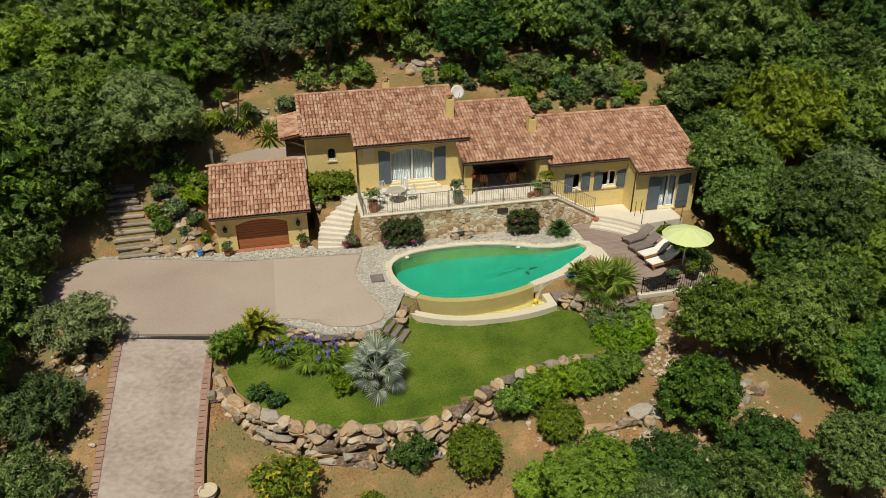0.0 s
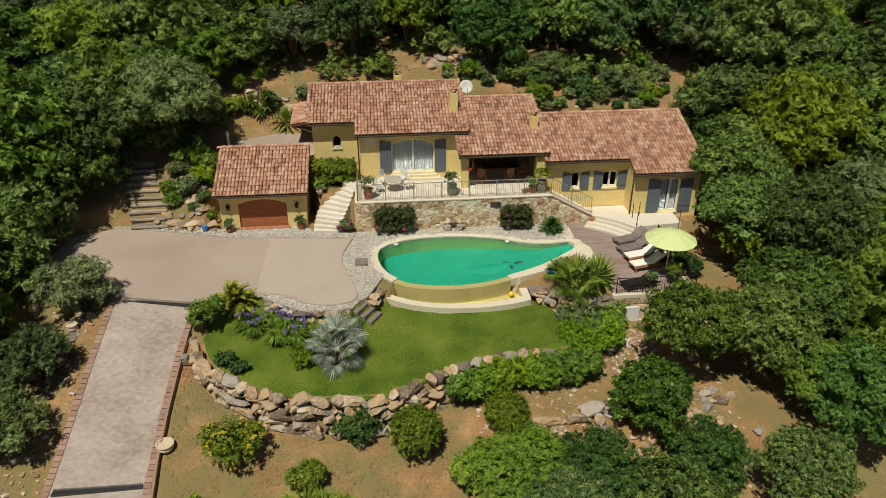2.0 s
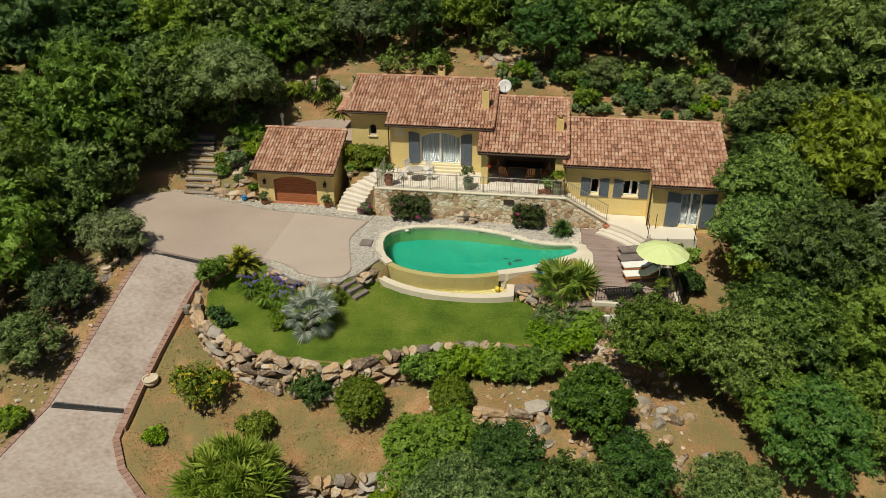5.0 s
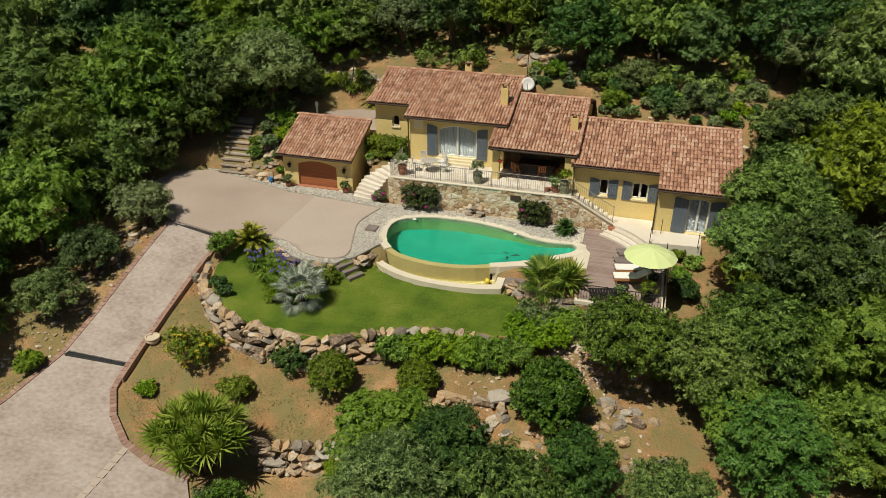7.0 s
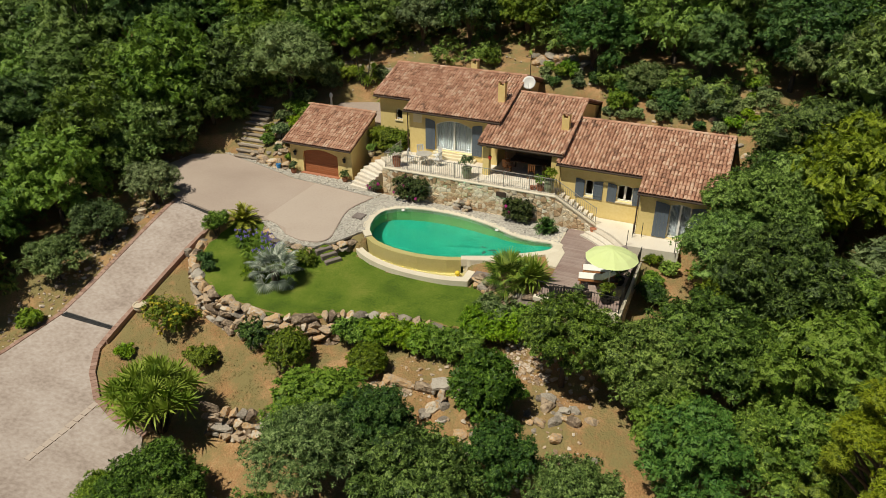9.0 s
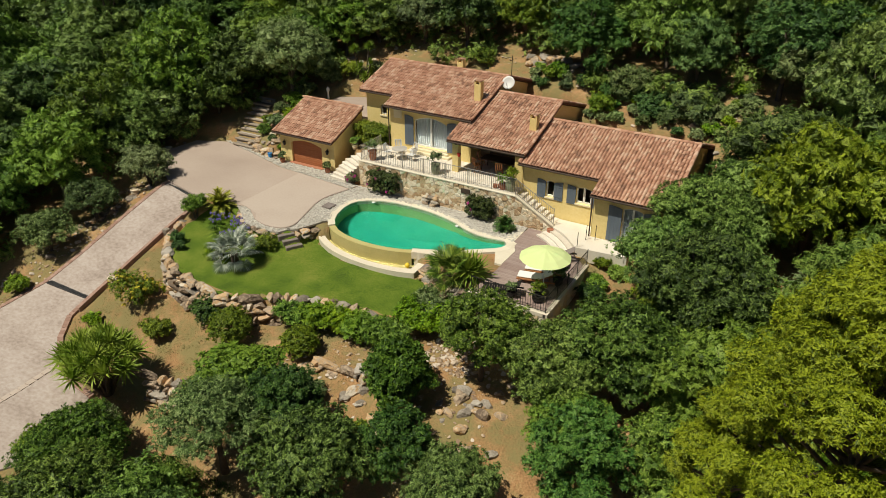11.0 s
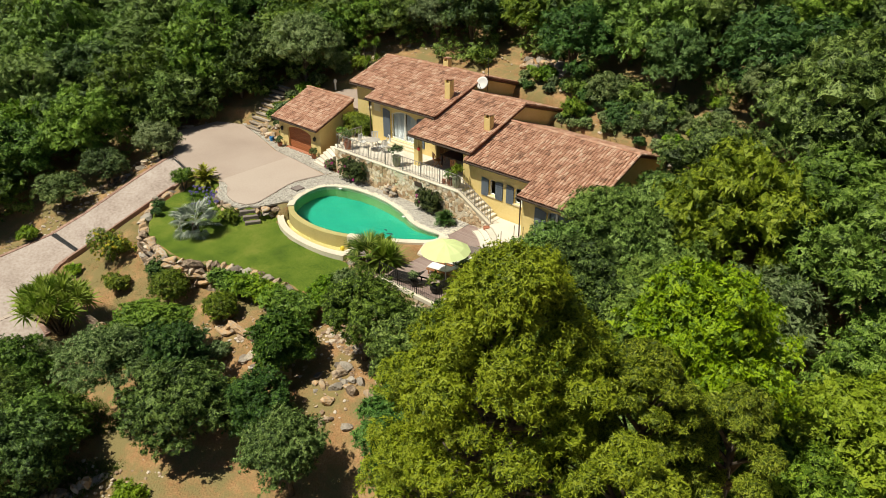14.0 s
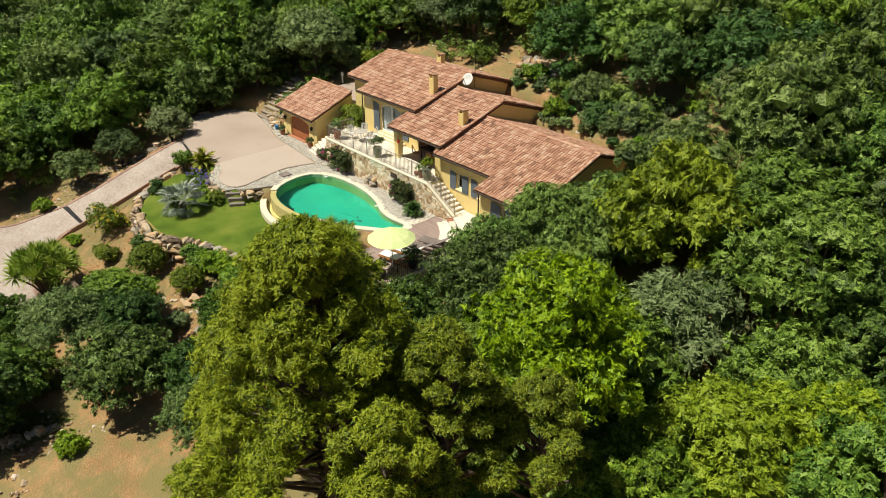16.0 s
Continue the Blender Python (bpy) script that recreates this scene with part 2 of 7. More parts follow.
L_aga = leaf_mat("agapanthus_leaf", (0.06, 0.12, 0.008), (0.15, 0.25, 0.02), (0.26, 0.36, 0.05), 0.2, 0)
M_log = mat("weathered_log", [(0.17, 0.135, 0.105), (0.31, 0.255, 0.20), (0.42, 0.36, 0.29)], 2, 14, 0.9, 0.6, 30, stretch=(0.25, 2, 2))
L_bougain = leaf_mat("bougainvillea_leaf", (0.028, 0.048, 0.012), (0.065, 0.100, 0.022), (0.120, 0.155, 0.036))


def glass_mat(name, col, rough=0.0, ior=1.45):
    m = bpy.data.materials.new(name)
    m.use_nodes = True
    b = m.node_tree.nodes["Principled BSDF"]
    b.inputs["Base Color"].default_value = (*col, 1)
    b.inputs["Transmission Weight"].default_value = 1.0
    b.inputs["Roughness"].default_value, b.inputs["IOR"].default_value = rough, ior
    return m


M_glass = glass_mat("window_glass", (0.9, 0.95, 0.95), 0.0, 1.1)
M_water = glass_mat("pool_water", (0.42, 0.93, 0.80), 0.02, 1.33)
wt = M_water.node_tree
wnoise = wt.nodes.new("ShaderNodeTexNoise")
wnoise.inputs["Scale"].default_value, wnoise.inputs["Detail"].default_value = 5.0, 3
wgeo = wt.nodes.new("ShaderNodeNewGeometry")
wt.links.new(wgeo.outputs["Position"], wnoise.inputs["Vector"])
wb = wt.nodes.new("ShaderNodeBump")
wb.inputs["Strength"].default_value, wb.inputs["Distance"].default_value = 0.35, 0.02
wt.links.new(wnoise.outputs["Fac"], wb.inputs["Height"])
wt.links.new(wb.outputs[0], wt.nodes["Principled BSDF"].inputs["Normal"])

# the ground: red earth, dry grass and litter, told apart by noise
M_ground = mat("dry_earth", [(0.17, 0.088, 0.036), (0.36, 0.205, 0.095), (0.52, 0.345, 0.185)], 0.8, 14, 0.95, 1.0, 10, bdist=0.08)
gt = M_ground.node_tree
gpos = gt.nodes.new("ShaderNodeNewGeometry")
gn = gt.nodes.new("ShaderNodeTexNoise")
gn.inputs["Scale"].default_value, gn.inputs["Detail"].default_value = 0.55, 12
gn.inputs["Roughness"].default_value = 0.72
gt.links.new(gpos.outputs["Position"], gn.inputs["Vector"])
gr = gt.nodes.new("ShaderNodeValToRGB")
gr.color_ramp.elements[0].position, gr.color_ramp.elements[1].position = 0.40, 0.56
gt.links.new(gn.outputs["Fac"], gr.inputs[0])
gm = gt.nodes.new("ShaderNodeMix")
gm.data_type = "RGBA"
old = gt.nodes["Principled BSDF"].inputs["Base Color"].links[0].from_socket
gt.links.new(gr.outputs[0], gm.inputs[0])
gt.links.new(old, gm.inputs[6])
gm.inputs[7].default_value = (0.225, 0.185, 0.078, 1)
gt.links.new(gm.outputs[2], gt.nodes["Principled BSDF"].inputs["Base Color"])


# ------------------------------------------------------------------ geometry tools
class Geo:
    """Collects vertices and faces for one mesh."""

    def __init__(self):
        self.v, self.f = [], []

    def add(self, vs, fs):
        o = len(self.v)
        self.v.extend(tuple(p) for p in vs)
        self.f.extend(tuple(i + o for i in q) for q in fs)
        return self

    def hexa(self, p):
        """Eight corners: four below, four above, both counter-clockwise."""
        return self.add(p, [(3, 2, 1, 0), (4, 5, 6, 7), (0, 1, 5, 4), (1, 2, 6, 5), (2, 3, 7, 6), (3, 0, 4, 7)])

    def box(self, x0, x1, y0, y1, z0, z1):
        return self.hexa([(x0, y0, z0), (x1, y0, z0), (x1, y1, z0), (x0, y1, z0), (x0, y0, z1), (x1, y0, z1), (x1, y1, z1), (x0, y1, z1)])

    def bbox(self, x0, x1, y0, y1, z0, z1, b=0.01):
        """A box with its edges taken off."""
        m = min(b, (x1 - x0) / 2.1, (y1 - y0) / 2.1, (z1 - z0) / 2.1)
        rings = [(m, z0), (0, z0 + m), (0, z1 - m), (m, z1)]
        vs, n = [], 0
        for d, z in rings:
            vs += [(x0 + d + (m if d == 0 else 0), y0 + d, z), (x1 - d - (m if d == 0 else 0), y0 + d, z), (x1 - d, y0 + d + m, z), (x1 - d, y1 - d - m, z), (x1 - d - m, y1 - d, z), (x0 + d + m, y1 - d, z), (x0 + d, y1 - d - m, z), (x0 + d, y0 + d + m, z)]
        fs = [tuple(range(7, -1, -1)), tuple(range(24, 32))]
        for r in range(3):
            for i in range(8):
                j = (i + 1) % 8
                fs.append((r * 8 + i, r * 8 + j, r * 8 + 8 + j, r * 8 + 8 + i))
        return self.add(vs, fs)

    def prism(self, poly, z0, z1):
        """A polygon in plan, between two heights."""
        n = len(poly)
        vs = [(x, y, z0) for x, y in poly] + [(x, y, z1) for x, y in poly]
        fs = [tuple(range(n - 1, -1, -1)), tuple(range(n, 2 * n))] + [(i, (i + 1) % n, n + (i + 1) % n, n + i) for i in range(n)]
        return self.add(vs, fs)

    def extrude(self, pts, d):
        """A flat polygon of 3D points, pushed along d."""
        n = len(pts)
        vs = [tuple(p) for p in pts] + [tuple(Vector(p) + Vector(d)) for p in pts]
        fs = [tuple(range(n - 1, -1, -1)), tuple(range(n, 2 * n))] + [(i, (i + 1) % n, n + (i + 1) % n, n + i) for i in range(n)]
        return self.add(vs, fs)

    def tube(self, pts, radii, seg=8, cap=True):
        rings, pts = [], [Vector(p) for p in pts]
        if not isinstance(radii, (list, tuple)):
            radii = [radii] * len(pts)
        vs = []
        for i, p in enumerate(pts):
            d = (pts[min(i + 1, len(pts) - 1)] - pts[max(i - 1, 0)]).normalized()
            a = d.orthogonal().normalized() if abs(d.z) > 0.99 else d.cross(Vector((0, 0, 1))).normalized()
            b = d.cross(a)
            for k in range(seg):
                w = 2 * math.pi * k / seg
                vs.append(p + radii[i] * (math.cos(w) * a + math.sin(w) * b))
        fs = []
        for i in range(len(pts) - 1):
            for k in range(seg):
                j = (k + 1) % seg
                fs.append((i * seg + k, i * seg + j, i * seg + seg + j, i * seg + seg + k))
        if cap:
            fs += [tuple(range(seg - 1, -1, -1)), tuple((len(pts) - 1) * seg + k for k in range(seg))]
        return self.add(vs, fs)

    def lathe(self, profile, seg=16, at=(0, 0, 0)):
        """A profile of (radius, height), turned round z."""
        vs = [(at[0] + r * math.cos(2 * math.pi * k / seg), at[1] + r * math.sin(2 * math.pi * k / seg), at[2] + z) for r, z in profile for k in range(seg)]
        fs = [(i * seg + k, i * seg + (k + 1) % seg, i * seg + seg + (k + 1) % seg, i * seg + seg + k) for i in range(len(profile) - 1) for k in range(seg)]
        fs += [tuple(range(seg - 1, -1, -1)), tuple((len(profile) - 1) * seg + k for k in range(seg))]
        return self.add(vs, fs)

    def mesh(self, name, material, smooth=False, weld=False):
        me = bpy.data.meshes.new(name)
        me.from_pydata([tuple(v) for v in self.v], [], self.f)
        if weld:
            bm = bmesh.new()
            bm.from_mesh(me)
            bmesh.ops.remove_doubles(bm, verts=bm.verts[:], dist=0.0005)
            bm.to_mesh(me)
            bm.free()
        me.materials.append(material)
        if smooth:
            me.polygons.foreach_set("use_smooth", [True] * len(me.polygons))
        me.update()
        return me


def part(name, geo, material, parent=None, label="", smooth=False, m=None):
    me = geo if isinstance(geo, bpy.types.Mesh) else geo.mesh(name, material, smooth)
    ob = new(name, me)
    if parent:
        ob.parent = parent
    if m:
        ob.matrix_basis = m
    if label:
        ob["label"] = label
    return ob


def thing(name, m, label, category, group="", kind=""):
    ob = new(name)
    ob.matrix_basis = m
    ob.empty_display_size = 0.2
    return tagged(ob, label, category, group, kind)


def solid(name, geo, material, label, category, kind="structure", smooth=False):
    return tagged(part(name, geo, material, smooth=smooth), label, category, "", kind)


def smoothstep(a, b, x):
    t = np.clip((np.asarray(x, float) - a) / (b - a), 0, 1)
    return t * t * (3 - 2 * t)


def inside(poly, X, Y):
    """Which points lie in the polygon, and how far each is from its edge."""
    X, Y = np.asarray(X, float), np.asarray(Y, float)
    c = np.zeros(X.shape, bool)
    d = np.full(X.shape, 1e9)
    n = len(poly)
    for i in range(n):
        (x0, y0), (x1, y1) = poly[i], poly[(i + 1) % n]
        if y0 != y1:
            c ^= ((y0 > Y) != (y1 > Y)) & (X < (x1 - x0) * (Y - y0) / (y1 - y0) + x0)
        ex, ey = x1 - x0, y1 - y0
        t = np.clip(((X - x0) * ex + (Y - y0) * ey) / (ex * ex + ey * ey + 1e-12), 0, 1)
        d = np.minimum(d, np.hypot(X - x0 - t * ex, Y - y0 - t * ey))
    return c, np.where(c, d, -d)


def rounded(poly, times=2, closed=True):
    """Cuts corners: a smooth outline from few points."""
    for _ in range(times):
        out, n = [], len(poly)
        for i in range(n if closed else n - 1):
            a, b = np.array(poly[i], float), np.array(poly[(i + 1) % n], float)
            out += [tuple(a * 0.75 + b * 0.25), tuple(a * 0.25 + b * 0.75)]
        poly = out if closed else [poly[0]] + out + [poly[-1]]
    return poly


def offset(poly, d):
    """The outline moved outwards (poly counter-clockwise)."""
    out, n = [], len(poly)
    for i in range(n):
        a, b, c = (np.array(poly[k % n], float) for k in (i - 1, i, i + 1))
        e1, e2 = (b - a) / (np.linalg.norm(b - a) + 1e-9), (c - b) / (np.linalg.norm(c - b) + 1e-9)
        nn = np.array([e1[1] + e2[1], -e1[0] - e2[0]])
        nn /= max(np.linalg.norm(nn), 1e-9)
        out.append(tuple(b + d * nn))
    return out


# ------------------------------------------------------------------ plan of the grounds
COURT_ARC = rounded([(1.1, 26.75), (2.4, 26.4), (3.75, 26.9), (3.1, 29.1), (2.6, 30.8), (2.9, 32.1), (3.2, 33.1)], 2, False)
PARKING = [(-12.6, 31.0), (-7.9, 28.2), (-4.1, 27.35), (-1.8, 27.6), (-0.5, 27.9)] + COURT_ARC + [(-0.3, 33.5), (-3.2, 33.7), (-6.5, 34.7), (-10.0, 35.6), (-12.2, 34.6)]
LAWN = rounded([(-3.7, 26.2), (-2.9, 24.0), (-0.6, 21.9), (1.7, 21.2), (3.9, 20.9), (6.2, 21.8), (8.8, 23.1), (11.0, 23.4), (13.3, 23.3), (13.3, 25.0), (12.6, 27.6), (8.0, 28.2), (4.6, 27.9), (3.9, 26.8), (2.4, 26.2), (1.0, 26.5), (-0.5, 27.6), (-2.2, 27.5)], 1)
LOWROAD = [(-8.35, 19.0), (-4.75, 19.0), (-4.6, 17.7), (-3.7, 16.4), (-2.2, 15.2), (-0.3, 14.5), (1.6, 14.3), (2.6, 13.0), (2.4, 10.0), (-1.0, 5.0), (-7.0, 3.0), (-14.0, 4.0), (-12.5, 11.0), (-9.3, 15.6)]
POOL_IN = rounded([(4.45, 31.1), (4.8, 32.15), (6.3, 32.9), (9.0, 33.0), (11.3, 32.45), (12.4, 31.85), (13.6, 31.6), (15.25, 31.8), (15.2, 31.05), (13.6, 29.85), (12.65, 29.2), (11.3, 28.6), (9.9, 28.05), (8.4, 27.85), (6.9, 28.0), (5.7, 28.45), (4.85, 29.45)][::-1], 1)
POOL_OUT = offset(POOL_IN, 0.42)


def natural(x, y):
    x, y = np.asarray(x, float), np.asarray(y, float)
    z = np.interp(y, [-60, 0, 8, 14, 18, 19.4, 20.5, 22, 24, 28, 33, 37, 42, 47, 60, 110], [-12, -7.0, -5.8, -4.6, -3.65, -2.95, -2.45, -2.3, -2.1, -1.0, -0.2, 1.2, 3.2, 5.2, 8.6, 20])
    z = z - 1.3 * smoothstep(16, 30, x) * (1 - smoothstep(34, 46, y))
    z = z + 1.2 * smoothstep(-11, -24, x) * (1 - smoothstep(40, 60, y))
    return z


def drive_z(y):
    return np.interp(y, [10, 13, 16, 19, 21.5, 25, 27.4, 28.4], [-4.35, -4.2, -3.85, -3.12, -2.35, -1.05, -0.22, -0.02])


def ground_z(x, y):
    x, y = np.asarray(x, float), np.asarray(y, float)
    z = natural(x, y)
    # the sides of the drive follow its fall
    k = smoothstep(3.2, 0.2, np.abs(x + 6.4) - 1.7) * (1 - smoothstep(27, 29, y)) * smoothstep(12, 15, y)
    z = z * (1 - k) + (drive_z(y) - 0.12) * k
    c, d = inside(LOWROAD, x, y)
    k = smoothstep(-2.0, 0.0, d)
    z = z * (1 - k) + (drive_z(y) - 0.12) * k
    c, d = inside(LAWN, x, y)
    k = smoothstep(-0.45, 0.1, d)
    z = z * (1 - k) + (-1.02 + 0.03 * np.sin(x * 0.9) + 0.03 * (y - 24)) * k
    c, d = inside(PARKING, x, y)
    k = smoothstep(-1.3, -0.05, d)
    z = z * (1 - k) + (-0.07) * k
    # level round pool, gravel and deck
    c, d = inside([(3.0, 28.6), (4.6, 28.0), (13.05, 28.3), (13.6, 27.2), (15.8, 26.7), (19.4, 26.5), (19.4, 33.2), (14.5, 34.4), (1.0, 34.6), (1.5, 33.0), (2.9, 31.0)], x, y)
    k = smoothstep(-0.35, 0.15, d)
    z = z * (1 - k) + (-0.16) * k
    # foot of the garage, steps and the strip in front of it
    c, d = inside([(-5.0, 33.4), (3.4, 33.0), (3.4, 35.0), (0.9, 38.0), (-4.4, 38.0)], x, y)
    k = smoothstep(-0.4, 0.1, d)
    z = z * (1 - k) + (-0.05) * k
    c, d = inside([(-3.8, 38.6), (0.9, 38.6), (0.9, 42.6), (-3.8, 42.6)], x, y)
    k = smoothstep(-0.8, 0.0, d)
    z = z * (1 - k) + 2.75 * k
    # house platforms
    for poly, h in (([(1.1, 36.4), (3.6, 34.45), (14.2, 34.45), (14.2, 45.2), (1.2, 45.2)], 1.35), ([(14.2, 34.5), (18.0, 33.6), (23.0, 33.0), (23.0, 43.0), (14.2, 43.0)], 0.1)):
        c, d = inside(poly, x, y)
        k = smoothstep(-0.12, 0.12, d)
        z = z * (1 - k) + h * k
    t = np.clip((y - 35.35) / 4.6, 0, 1)
    on = (np.abs(x + 8.0 + 1.6 * t) < 1.35) & (y > 35.2) & (y < 40.6)
    z = np.where(on, np.minimum(z, 0.1 + 2.95 * t - 0.15), z)
    # nothing stands above the drive
    on = (np.abs(x + 6.3 + 0.03 * (28 - y)) < 2.3) & (y < 28.2) & (y > 18.5)
    z = np.where(on, np.minimum(z, drive_z(y) - 0.09), z)
    # the pool's pit
    c, d = inside(POOL_OUT, x, y)
    k = smoothstep(0.15, 0.3, d)
    z = z * (1 - k) + (-2.6) * k
    c, d = inside([(4.9, 27.9), (8.4, 26.7), (11.8, 27.3), (11.3, 28.4), (5.6, 28.4)], x, y)
    k = smoothstep(-0.05, 0.15, d)
    z = np.minimum(z, z * (1 - k) + (-1.6) * k)
    return z


def gz(x, y):
    return float(ground_z(np.array([x]), np.array([y]))[0])


xs = np.concatenate([np.linspace(-400, -62, 9), np.linspace(-55, -16, 27), np.arange(-15, 25.01, 0.25), np.linspace(26, 80, 40), np.linspace(90, 400, 9)])
ys = np.concatenate([np.linspace(-300, -25, 9), np.linspace(-20, 7, 20), np.arange(8, 48.01, 0.25), np.linspace(49, 100, 40), np.linspace(110, 400, 9)])
GX, GY = np.meshgrid(xs, ys)
GZ = ground_z(GX, GY)
wild = np.maximum(smoothstep(-13, -16, GX), np.maximum(smoothstep(47, 49, GY), np.maximum(smoothstep(24, 27, GX), smoothstep(20, 16, GY) * smoothstep(1.5, 4, GX))))
bumps = np.array([noise.noise(Vector((a * 0.35, b * 0.35, 0.0))) for a, b in zip(GX.ravel(), GY.ravel())]).reshape(GX.shape)
GZ = GZ + wild * bumps * 0.35
nx, ny = len(xs), len(ys)
g = Geo()
g.v = list(zip(GX.ravel(), GY.ravel(), GZ.ravel()))
g.f = [(j * nx + i, j * nx + i + 1, (j + 1) * nx + i + 1, (j + 1) * nx + i) for j in range(ny - 1) for i in range(nx - 1)]
ground = solid("ground", g, M_ground, "hillside of dry reddish earth with patches of grass", "ground", smooth=True)


def sheet(poly, zf, name, material, label, category, step=0.5, lift=0.0, thick=0.25):
    """A paved surface in the outline poly that follows the height zf: a fine triangulated top with sides."""
    bm = bmesh.new()
    vs = [bm.verts.new((x, y, 0)) for x, y in poly]
    bm.faces.new(vs)
    x0, x1 = min(p[0] for p in poly), max(p[0] for p in poly)
    y0, y1 = min(p[1] for p in poly), max(p[1] for p in poly)
    for k in range(1, int((y1 - y0) / step) + 1):
        bmesh.ops.bisect_plane(bm, geom=bm.verts[:] + bm.edges[:] + bm.faces[:], plane_co=(0, y0 + k * step, 0), plane_no=(0, 1, 0))
    for k in range(1, int((x1 - x0) / step) + 1):
        bmesh.ops.bisect_plane(bm, geom=bm.verts[:] + bm.edges[:] + bm.faces[:], plane_co=(x0 + k * step, 0, 0), plane_no=(1, 0, 0))
    for f in bm.faces:
        if f.normal.z < 0:
            f.normal_flip()
    for v in bm.verts:
        v.co.z = float(zf(v.co.x, v.co.y)) + lift
    if thick:
        ret = bmesh.ops.extrude_face_region(bm, geom=bm.faces[:])
        for v in ret["geom"]:
            if isinstance(v, bmesh.types.BMVert):
                v.co.z -= thick
        bmesh.ops.recalc_face_normals(bm, faces=bm.faces[:])
    me = bpy.data.meshes.new(name)
    bm.to_mesh(me)
    bm.free()
    me.materials.append(material)
    ob = new(name, me)
    return tagged(ob, label, category, "", "structure")


# ------------------------------------------------------------------ paving, drive, lawn
sheet(PARKING, lambda x, y: 0.0, "parking_court", M_concrete, "level parking court of pinkish weathered concrete", "pavement", 2.0)
sheet([(-1.3, 28.0), (0.6, 27.4)] + [(x - 0.06, y + 0.02) for x, y in COURT_ARC[1:-1]] + [(3.1, 33.0), (-1.3, 33.5)], lambda x, y: 0.012, "parking_slab", M_concrete2, "paler sandy concrete slab of the parking court", "pavement", 2.0, 0, 0.05)
DRIVE = [(-7.85, 28.25), (-8.05, 25.0), (-8.2, 22.0), (-8.32, 19.0), (-4.78, 19.0), (-4.72, 22.0), (-4.5, 25.0), (-4.15, 27.4)]
sheet(DRIVE, lambda x, y: drive_z(y), "driveway", M_drive, "sloping driveway of stamped pinkish grey concrete", "road", 0.6)
sheet(LOWROAD, lambda x, y: drive_z(y), "lower_road", M_drive, "lower end of the drive, worn pinkish grey concrete", "road", 0.8, -0.004)
lawn = sheet(LAWN, lambda x, y: gz(x, y), "lawn", M_grass, "mown green lawn with paler worn patches", "lawn", 0.4, 0.03, 0.05)


def border(path, zf, name, w=0.3, piece=0.24):
    """A row of edging bricks along a path."""
    own = tagged(new(name), "row of red-brown edging bricks beside the drive", "edging", "", "structure")
    g = Geo().bbox(-piece / 2 + 0.003, piece / 2 - 0.003, -w / 2, w / 2, -0.12, 0.035, 0.012)
    me = g.mesh("brick", M_brick)
    carry = 0.0
    for (a, b) in zip(path[:-1], path[1:]):
        a, b = Vector((*a, 0)), Vector((*b, 0))
        n = (b - a).length
        s = carry
        while s < n:
            p = a.lerp(b, s / n)
            slope = math.degrees(math.atan2(float(zf(*(p + (b - a).normalized() * 0.1).xy) - zf(*p.xy)), 0.1))
            ang = math.degrees(math.atan2(b.y - a.y, b.x - a.x))
            part("brick", me, M_brick, own, m=pose(p.x, p.y, float(zf(p.x, p.y)), 0, 0, ang) @ pose(0, 0, 0, 0, -slope, 0))
            s += piece
        carry = s - n


# ------------------------------------------------------------------ the villa
villa = thing("villa", pose(0, 0, 0), "ochre stuccoed villa with clay-tiled roofs and grey shutters", "house")


def wall_strip(g, a, b, z0, ztop, thick, openings=()):
    """An upright wall from plan point a to b; thickness to the left of its way. ztop: a number or a function of the way along. openings: (from, to, sill, head, rise of the arch)."""
    a, b = Vector((*a, 0)), Vector((*b, 0))
    n = (b - a).length
    e = (b - a) / n
    q = Vector((-e.y, e.x, 0)) * thick
    top = ztop if callable(ztop) else (lambda s: ztop)
    cuts = {0.0, n}
    for o in openings:
        k = 8 if o[4] else 1
        cuts |= {o[0] + (o[1] - o[0]) * i / k for i in range(k + 1)}
    if callable(ztop):
        cuts |= {n * i / 4 for i in range(5)}
    cuts = sorted(cuts)

    def block(s0, s1, lo0, lo1, hi0, hi1):
        p0, p1 = a + e * s0, a + e * s1
        g.hexa([p0 + Vector((0, 0, lo0)), p1 + Vector((0, 0, lo1)), p1 + q + Vector((0, 0, lo1)), p0 + q + Vector((0, 0, lo0)), p0 + Vector((0, 0, hi0)), p1 + Vector((0, 0, hi1)), p1 + q + Vector((0, 0, hi1)), p0 + q + Vector((0, 0, hi0))])

    for s0, s1 in zip(cuts[:-1], cuts[1:]):
        if s1 - s0 < 1e-5:
            continue
        mid = (s0 + s1) / 2
        hole = [o for o in openings if o[0] < mid < o[1]]
        if not hole:
            block(s0, s1, z0, z0, top(s0), top(s1))
        else:
            o = hole[0]
            if o[2] > z0 + 0.01:
                block(s0, s1, z0, z0, o[2], o[2])
            h = lambda s: o[3] + o[4] * (1 - (2 * (s - o[0]) / (o[1] - o[0]) - 1) ** 2)
            block(s0, s1, h(s0), h(s1), top(s0), top(s1))
    return g


# roof planes: (x from, x to, ridge y, ridge z, slope, front eaves [(x from, x to, y)], back eave y)
ROOFS = [
    (0.80, 10.0, 41.8, 6.12, 0.31, [(0.80, 3.52, 37.95), (3.52, 10.0, 36.80)], 46.0),
    (9.25, 14.38, 40.4, 5.46, 0.32, [(9.25, 14.38, 35.10)], 45.3),
    (14.12, 23.1, 38.9, 4.76, 0.34, [(14.12, 18.9, 34.78), (18.9, 23.1, 33.55)], 43.2),
]


def roof_z(r, y):
    return r[3] - r[4] * abs(y - r[2])


walls = Geo()
